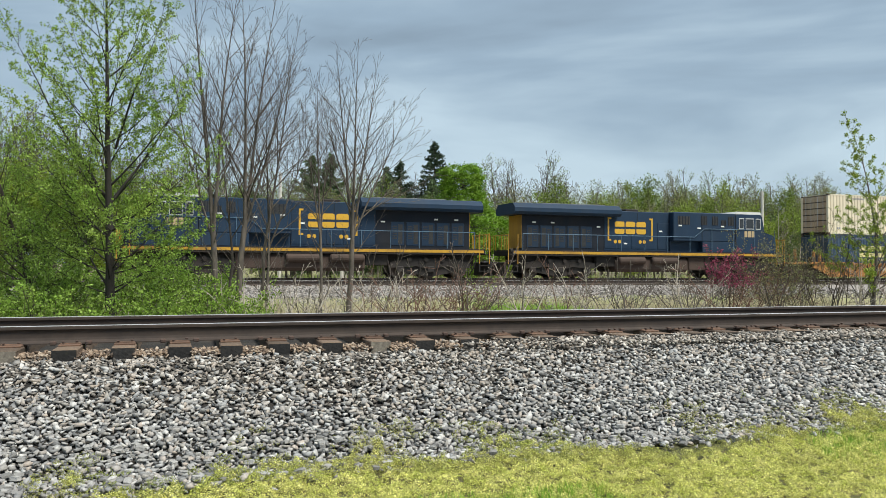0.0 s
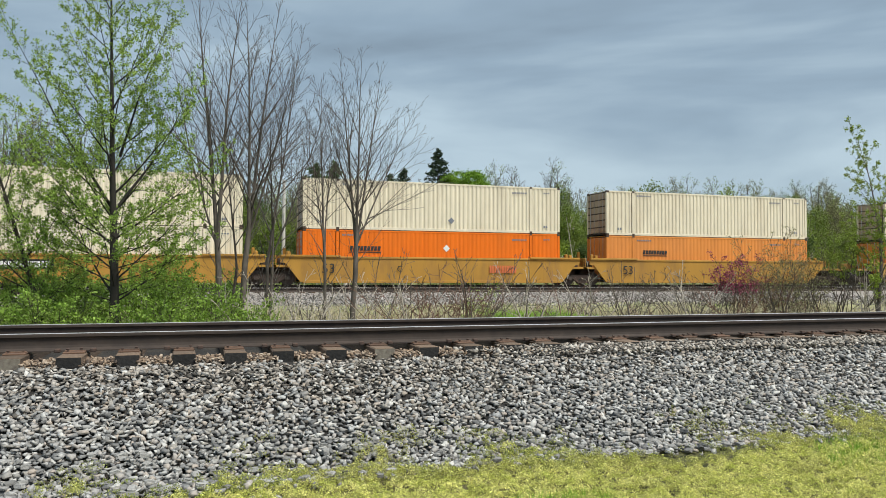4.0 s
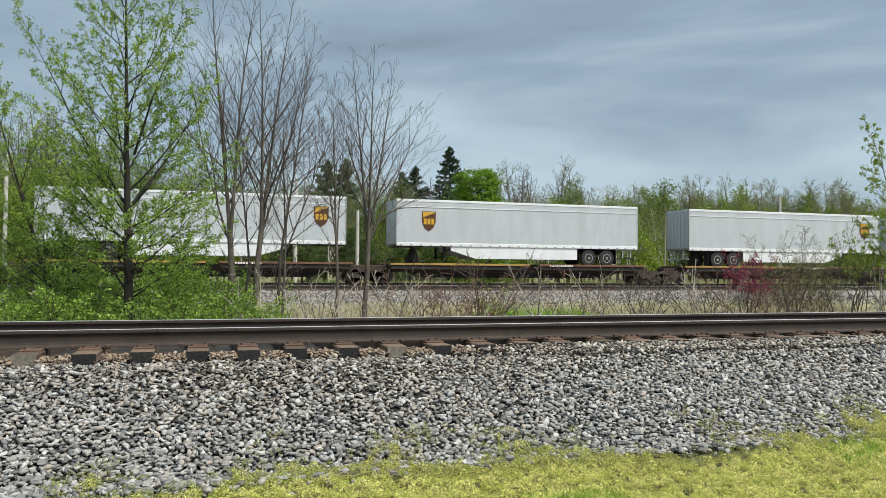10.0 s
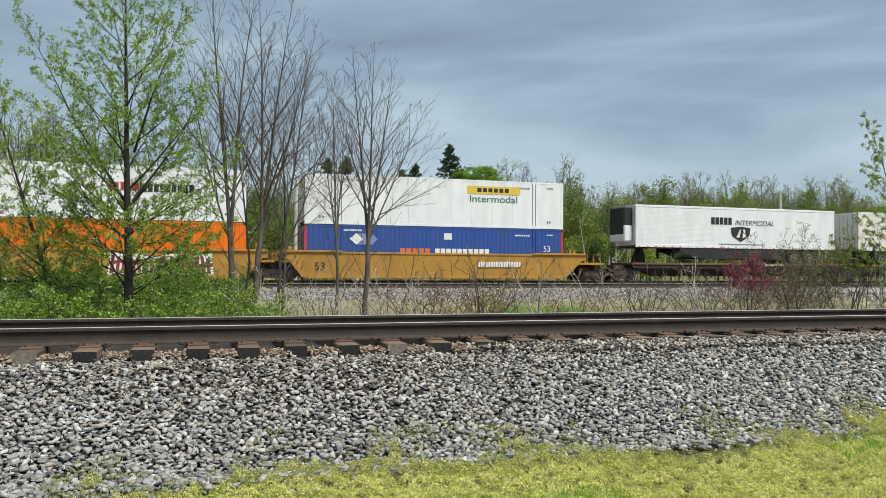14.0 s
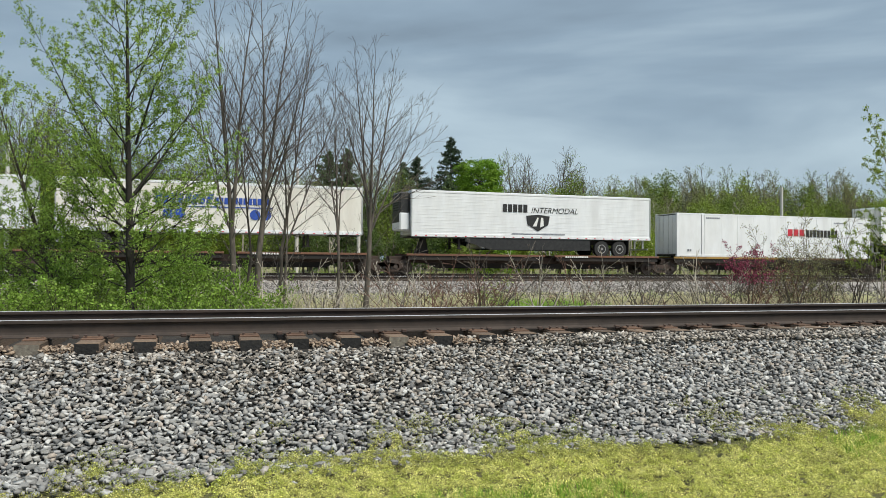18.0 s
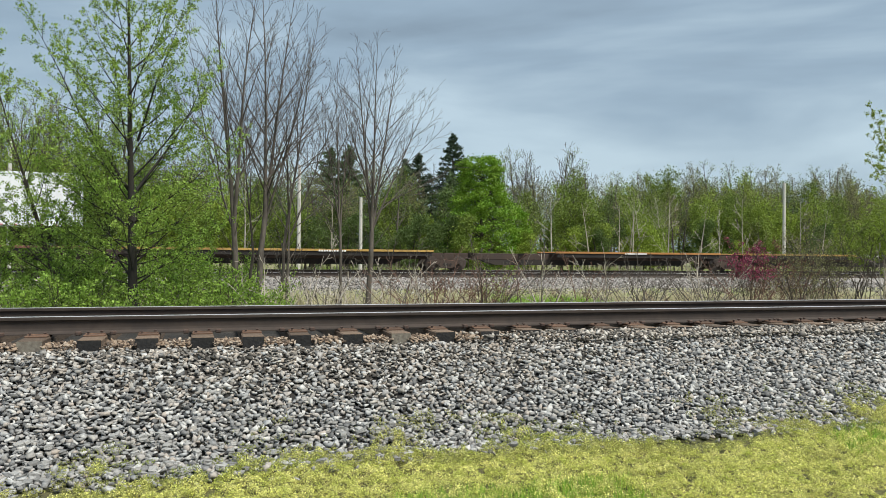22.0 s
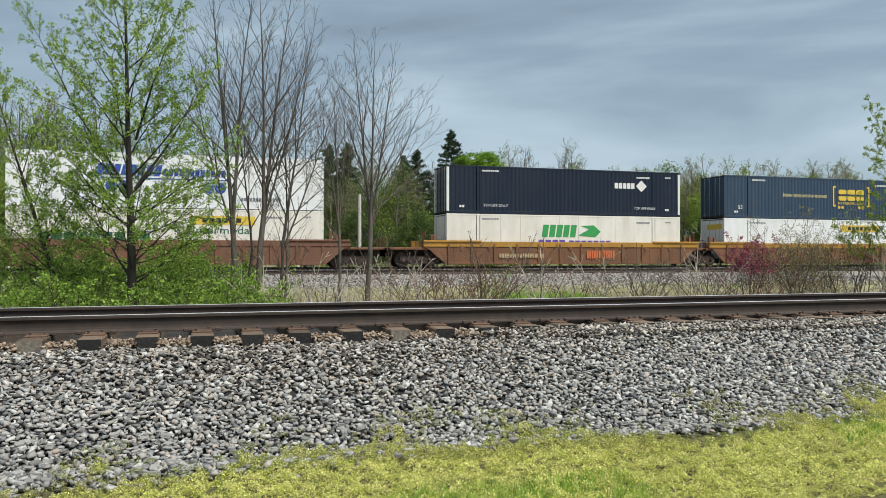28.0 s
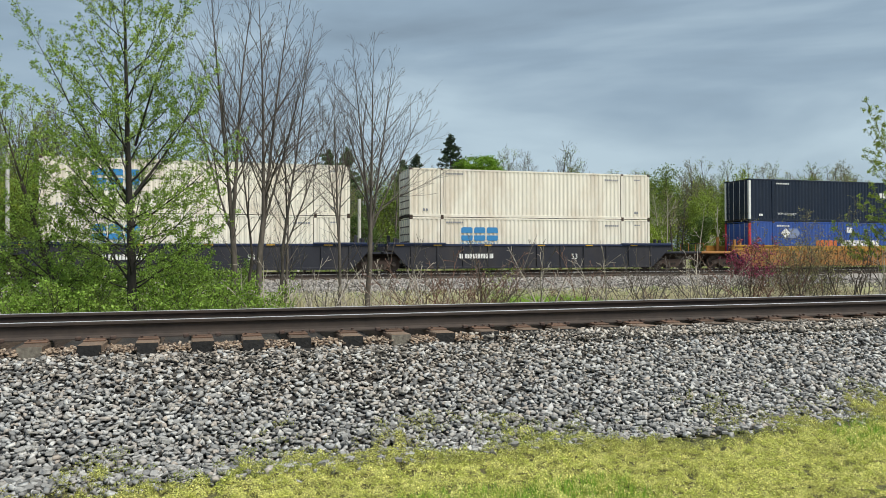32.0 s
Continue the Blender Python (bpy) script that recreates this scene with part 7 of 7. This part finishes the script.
            ob.matrix_basis = m
        ob.scale = (s, s, s)
        x += rnd.uniform(1.5, 2.4) if back else rnd.uniform(1.1, 1.9)
    for n, (x, y) in enumerate(((29.1, 55.0), (31.6, 54.6), (33.1, 55.2), (36.0, 54.6), (39.3, 54.8), (41.6, 55.4), (26.0, 55.2), (43.6, 54.8), (34.4, 56.0), (8.6, 54.8), (2.5, 55.2), (49.5, 55.0), (52.4, 55.4))):
        m = Matrix.Translation((x, y, ground_z(y) - .05)) @ pose(0, 0, 0, 0, 0, 47 * n)
        ob = pale[n] if n < 2 else copy_thing(pale[n % 2], m)
        ob.matrix_basis = m
        ob.scale = (1, 1, .78 + .07 * (n % 4))
    # the bright maple and the conifers
    maple(21.2, 58.6, 120, "full bright green maple at the wood's edge")
    spruce(27.3, 85, 15.4, 5.6, 131, "tall dark spruce rising above the wood", M["needle"])
    spruce(23.5, 86, 13.0, 4.8, 132, "dark spruce in the wood", M["needle"])
    spruce(20.2, 80, 11.6, 4.8, 133, "dark spruce in the wood", M["needle"])
    for x, y, h, sd in ((11.0, 72, 11.4, 134), (13.2, 74, 11.9, 135), (17.8, 70, 9.8, 136), (25.5, 80, 10.5, 137)):
        spruce(x, y, h, 4.6, sd, "dusky green pine in the wood", M["pine"])


build_wood()


def far_wood(name, seed, n, high, mat, label):
    """The deep wood behind, one joined mass of twigs and leaf."""
    rng = np.random.default_rng(seed)
    x, y = rng.uniform(-70, 170, n), rng.uniform(94, 112, n)
    top = high + .7 * np.sin(x * .21 + seed) + .5 * np.sin(x * .57 + 1) + .4 * np.sin(x * 1.3) + .3 * np.sin(x * 3.1)
    z = rng.uniform(0, 1, n) ** .8 * top
    v, f = leaf_arrays(np.stack([x, y, z], 1), .06, .13, rng, 0, True)
    structure(name, arrays_mesh(name, v, f, mat), label, "wood", "stuff")


far_wood("far_wood", 9, 230000, 11.7, M["leaf_olive"], "deep olive wood behind the first trees")
far_wood("far_wood_green", 10, 200000, 10.7, M["leaf_mid"], "deep green wood behind the first trees")


# ---- poles behind the train ----
def pole(x, y, top, r, label):
    ob = tagged(new("wooden_pole"), label, "pole", "poles along the railway")
    z = ground_z(y) - .05
    ob.matrix_basis = pose(x, y, z)
    part("shaft", Mesh().tube([(0, 0, 0), (0, 0, (top - z) * .5), (0, 0, top - z)], [r * 1.1, r, r * .85], 12), M["pole"], ob, smooth=False)
    part("foot_block", Mesh().box(-.35, .35, -.35, .35, 0, .35, .03), M["concrete"], ob)
    return ob


for x, top in ((-11.4, 7.6), (5.9, 6.8), (45.3, 7.0)):
    pole(x, 52, top, .12, "pale weathered wooden pole without wires")
pole(10.1, 52, 4.75, .12, "short pale weathered wooden pole")


# ---- the near track's ties, plates and spikes ----
def track_near():
    rnd = random.Random(3)
    ob = tagged(new("track_near"), "ties with rusty plates and spikes under the near rails", "track", "", "structure")
    tie_m = Mesh().box(-.115, .115, -1.245, 1.245, -.18, 0, .012).data("tie", M["tie"])
    end_m = Mesh().box(-.113, .113, -1.2495, -1.2445, -.176, -.006).data("tie_end", M["tie_end"])
    end_g = Mesh().box(-.113, .113, -1.2495, -1.2445, -.176, -.006).data("tie_end", M["tie_end_grey"])
    pm = Mesh()
    pm.box(-.105, .105, -.215, .215, 0, .016, .004)
    pm.box(-.098, .098, -.115, -.080, .012, .026, .004).box(-.098, .098, .080, .115, .012, .026, .004)
    plate_m = pm.data("tie_plate", M["plate"])
    sm = Mesh()
    sm.box(-.009, .009, -.009, .009, -.02, .022).box(-.016, .016, -.012, .022, .022, .036, .005)
    spike_m = sm.data("spike", M["spike"])
    am = Mesh()
    am.box(-.03, .03, -.05, .06, -.012, .030, .008)
    anchor_m = am.data("rail_anchor", M["spike"])
    for i in range(-10, 34):
        x = -1.11 + .535 * i + rnd.uniform(-.025, .025)
        dy = rnd.uniform(-.06, .05)
        t = part("tie", tie_m, None, ob, at=pose(x, NEAR_TRACK + dy, -.198, 0, 0, rnd.uniform(-1, 1)))
        part("tie_end", end_g if i in (-1, 6) else end_m, None, t)
        for sg in (-1, 1):
            part("tie_plate", plate_m, None, t, at=pose(0, sg * .7525 - dy, 0))
            for a, b in ((-.06, -.15), (.06, -.095), (-.05, .095)):
                part("spike", spike_m, None, t, at=pose(a + rnd.uniform(-.01, .01), sg * .7525 - dy + b, rnd.uniform(.004, .018), 0, 0, 0 if b < 0 else 180))
            if sg < 0 and i % 2 == 0:
                for d in (-.17, .17):
                    part("rail_anchor", anchor_m, None, t, at=pose(d, sg * .7525 - dy - .05, .012))
    far = Mesh()
    for tr, zz in ((FAR_TRACK, -.375), (TRAIN_TRACK, TRAIN_RAIL - .2)):
        for i in range(-60, 150):
            x = i * .55
            far.box(x - .11, x + .11, tr - 1.3, tr + 1.3, zz - .15, zz + .005)
    structure("far_ties", far.data("far_ties", M["tie"]), "dark ties of the far tracks", "ties", "stuff")


track_near()


# ---- ballast stones ----
def stones(name, cell, x0, x1, y0, y1, lo, hi, seed, mat, label, lift=0.0, keep=None, layers=2):
    """Crushed stones in layers, each on a shaken lattice, so that they lie beside one another with open joints. cell: the lattice's step."""
    rng = np.random.default_rng(seed)
    base = np.array([(a, b, c) for a in (-1, 1) for b in (-1, 1) for c in (-1, 1)]) * .74
    fc = np.array([(0, 1, 3), (0, 3, 2), (4, 6, 7), (4, 7, 5), (0, 4, 5), (0, 5, 1), (2, 3, 7), (2, 7, 6), (0, 2, 6), (0, 6, 4), (1, 5, 7), (1, 7, 3)])
    xs, ys, zs = [], [], []
    for k in range(layers):
        gx, gy = np.meshgrid(np.arange(x0, x1, cell * 1.18), np.arange(y0, y1, cell * .92))
        gx[::2] += cell * .59
        m = gx.size
        xs.append(gx.ravel() + rng.uniform(-.36, .36, m) * cell + k * cell * .5)
        ys.append(gy.ravel() + rng.uniform(-.36, .36, m) * cell + k * cell * .4)
        zs.append(np.full(m, k * cell * .38) + rng.uniform(-.10, .22, m) * cell)
    x, y, dz = np.concatenate(xs), np.concatenate(ys), np.concatenate(zs)
    if keep is not None:
        kk = keep(x, y, rng)
        x, y, dz = x[kk], y[kk], dz[kk]
    n = len(x)
    z = np.interp(y, [p[0] for p in PROFILE], [p[1] for p in PROFILE]) + lift
    r = lo + (hi - lo) * rng.beta(1.6, 2.2, n)
    sc = np.stack([r * rng.uniform(.85, 1.35, n), r * rng.uniform(.75, 1.1, n), r * rng.uniform(.38, .64, n)], 1)
    v = (base[None] * (1 + rng.uniform(-.48, .22, (n, 8, 1))) + rng.uniform(-.28, .28, (n, 8, 3))) * sc[:, None, :]
    q = rng.normal(size=(n, 4)) * np.array([1.0, .22, .22, 1.0])
    q /= np.linalg.norm(q, axis=1, keepdims=True)
    w, a, b, c = q.T
    R = np.stack([np.stack([1 - 2 * (b * b + c * c), 2 * (a * b - c * w), 2 * (a * c + b * w)], 1),
                  np.stack([2 * (a * b + c * w), 1 - 2 * (a * a + c * c), 2 * (b * c - a * w)], 1),
                  np.stack([2 * (a * c - b * w), 2 * (b * c + a * w), 1 - 2 * (a * a + b * b)], 1)], 1)
    v = np.einsum("nij,nkj->nki", R, v) + np.stack([x, y, z + dz], 1)[:, None, :]
    f = fc[None] + (np.arange(n) * 8)[:, None, None]
    return structure(name, arrays_mesh(name, v.reshape(-1, 3), f.reshape(-1, 3), mat), label, "ballast", "stuff")


def not_in_rail(x, y, rng):
    """Between the ties and clear of the rail."""
    d = np.abs(((x + 1.11) / .535 + .5) % 1 - .5) * .535
    return (np.abs(y - (NEAR_TRACK - .7525)) > .10) & (d > .10)


def clear_of_ties(x, y):
    """Not heaped against the bared tie ends."""
    d = np.abs(((x + 1.11) / .535 + .5) % 1 - .5) * .535
    return (y < 8.30) | (d > .15) | (x > 3.6)


def brown_share(x, y):
    """How far the brown stones near the rail take over from the grey ones."""
    return np.clip((y - 7.0 + .25 * np.sin(x * .9)) / 1.3, 0, .8) * np.clip(1.15 - x * .08, .35, 1)


stones("brown_ballast_stones", .047, -3.0, 10.6, 6.9, 8.42, .017, .034, 11, M["stones_brown"], "brownish crushed ballast high on the shoulder", 0, lambda x, y, rng: (rng.uniform(0, 1, len(x)) < brown_share(x, y)) & clear_of_ties(x, y))
stones("far_gravel_stones", .19, 0, 36, 27.5, 39.5, .03, .07, 12, M["stones_far"], "grey gravel between the far tracks", layers=1)
stones("ballast_stones", .052, -3.0, 10.6, 6.2, 8.42, .018, .044, 1, M["stones"], "crushed grey limestone ballast on the track shoulder", 0, lambda x, y, rng: (rng.uniform(0, 1, len(x)) > brown_share(x, y)) & clear_of_ties(x, y))
stones("toe_stones", .060, -3.2, 10.8, 5.2, 6.3, .016, .046, 2, M["stones"], "scattered grey stones at the foot of the ballast", 0, lambda x, y, rng: rng.uniform(0, 1, len(x)) < np.clip((y - 5.72 - .06 * np.clip(x, -2, 3)) / .45, 0, 1) ** 1.5)
stones("crib_stones", .046, -4.0, 17.5, 8.34, 8.95, .014, .032, 3, M["stones_rusty"], "rust-stained ballast between the ties", .03, not_in_rail)
stones("shoulder_crest_stones", .050, 2.6, 17.5, 8.14, 8.62, .017, .038, 5, M["stones_brown"], "brownish ballast heaped over the tie ends", .06, lambda x, y, rng: rng.uniform(0, 1, len(x)) < np.clip((x - 2.6) / 2.5, 0, 1))
stones("shoulder_stones_far", .075, 10.6, 24.0, 6.4, 8.4, .025, .052, 4, M["stones"], "crushed grey ballast further along the track")


def loose_stones():
    """The stones lying on top at the foot of the shoulder, each by itself."""
    rnd = random.Random(17)
    ob = tagged(new("ballast_toe"), "loose grey stones lying at the foot of the track shoulder", "ballast", "", "structure")
    kinds = []
    for k in range(8):
        q = Mesh().box(-1, 1, -1, 1, -1, 1, .34)
        q.v = [(x * (1 + rnd.uniform(-.25, .2)) + rnd.uniform(-.14, .14), y * (1 + rnd.uniform(-.25, .2)), z * (1 + rnd.uniform(-.25, .15)) + .12 * x) for x, y, z in q.v]
        kinds.append(q.data("stone", M["loose_stone"]))
    for i in range(300):
        x, y = rnd.uniform(-1.9, 6.2), rnd.uniform(6.02, 6.75)
        r = rnd.uniform(.016, .034)
        st = part("stone", kinds[i % 8], None, ob)
        st.matrix_basis = pose(x, y, ground_z(y) + .030 + r * .4, rnd.uniform(-14, 14), rnd.uniform(-14, 14), rnd.uniform(0, 360)) @ Matrix.Diagonal((r * 1.25, r * .95, r * rnd.uniform(.5, .7), 1))


loose_stones()


# ---- moss and grass at the camera's feet ----
def moss_edge(x):
    """How far the moss reaches towards the stones."""
    return 6.16 + .14 * np.sin(x * 1.1 + .6) + .08 * np.sin(x * 2.7) + np.clip(x, -2, 2) * .05


def moss_sheet(name, n, mat, seed, thr, size, label, tall, reach=0.0, patch=0.0):
    """Sprigs in cushions with gaps between, thinning out over the stones. reach: how far past the edge it creeps, in patches."""
    rng = np.random.default_rng(seed)
    x, y = rng.uniform(-2.6, 8.8, n), rng.uniform(4.2, 6.6 + reach, n)
    near = moss_edge(x) + reach - y + .55
    x, y = x[near > 0], y[near > 0]
    if reach:
        k = y > moss_edge(x) - .45
        x, y = x[k], y[k]
    f1 = np.array([noise.noise(Vector((a * 1.4, b * 1.8, 3.3))) for a, b in zip(x, y)])
    f2 = np.array([noise.noise(Vector((a * 8.5, b * 8.5, 8.1))) + .5 * noise.noise(Vector((a * 22, b * 22, 1.7))) for a, b in zip(x, y)])
    cover = np.clip((moss_edge(x) + reach + f1 * .75 - y) / (.30 + reach * .9), 0, 1)
    keep = (f2 > thr + .75 * (1 - cover) ** 1.5 + patch) & (cover > 0)
    x, y, f2 = x[keep], y[keep], f2[keep]
    z = np.interp(y, [p[0] for p in PROFILE], [p[1] for p in PROFILE]) + np.clip(f2 - thr, 0, .8) * tall * rng.uniform(.25, 1, len(x)) + .05 * np.clip(y - 5.9, 0, .5) + (.04 if reach else 0)
    v, f = leaf_arrays(np.stack([x, y, z], 1), *size, rng, .0, True)
    return structure(name, arrays_mesh(name, v, f, mat), label, "moss", "stuff")


moss_sheet("moss_carpet", 760000, M["moss"], 21, -.29, (.0048, .0100), "yellow-green moss and stonecrop carpet", .11)
moss_sheet("dry_moss_carpet", 150000, M["moss_dry"], 22, -.62, (.004, .009), "drier olive moss between the green", .03)
moss_sheet("stonecrop_fringe", 300000, M["moss_fringe"], 23, -.1, (.005, .010), "dark olive stonecrop creeping between the stones", .07, .38, -.16)
blades("grass_tuft", 3600, .9, 3.0, 4.5, 5.2, .04, .12, .0028, 7, M["grass_blade"], "tuft of fresh green grass in the moss", .30)
blades("grass_tufts", 2600, 5.0, 7.6, 5.2, 6.1, .04, .12, .003, 8, M["grass_blade"], "tufts of fresh green grass in the moss", .22)
blades("grass_sprigs", 900, -2.5, 4.0, 6.0, 6.6, .02, .07, .003, 9, M["weed_green"], "small green sprigs among the stones", .2)


def motions():
    for thing, s, z in moving:
        walk(thing, [(0, pose(s, TRAIN_TRACK, z)), (32.0, pose(s - SPEED * 32.0, TRAIN_TRACK, z))])


motions()
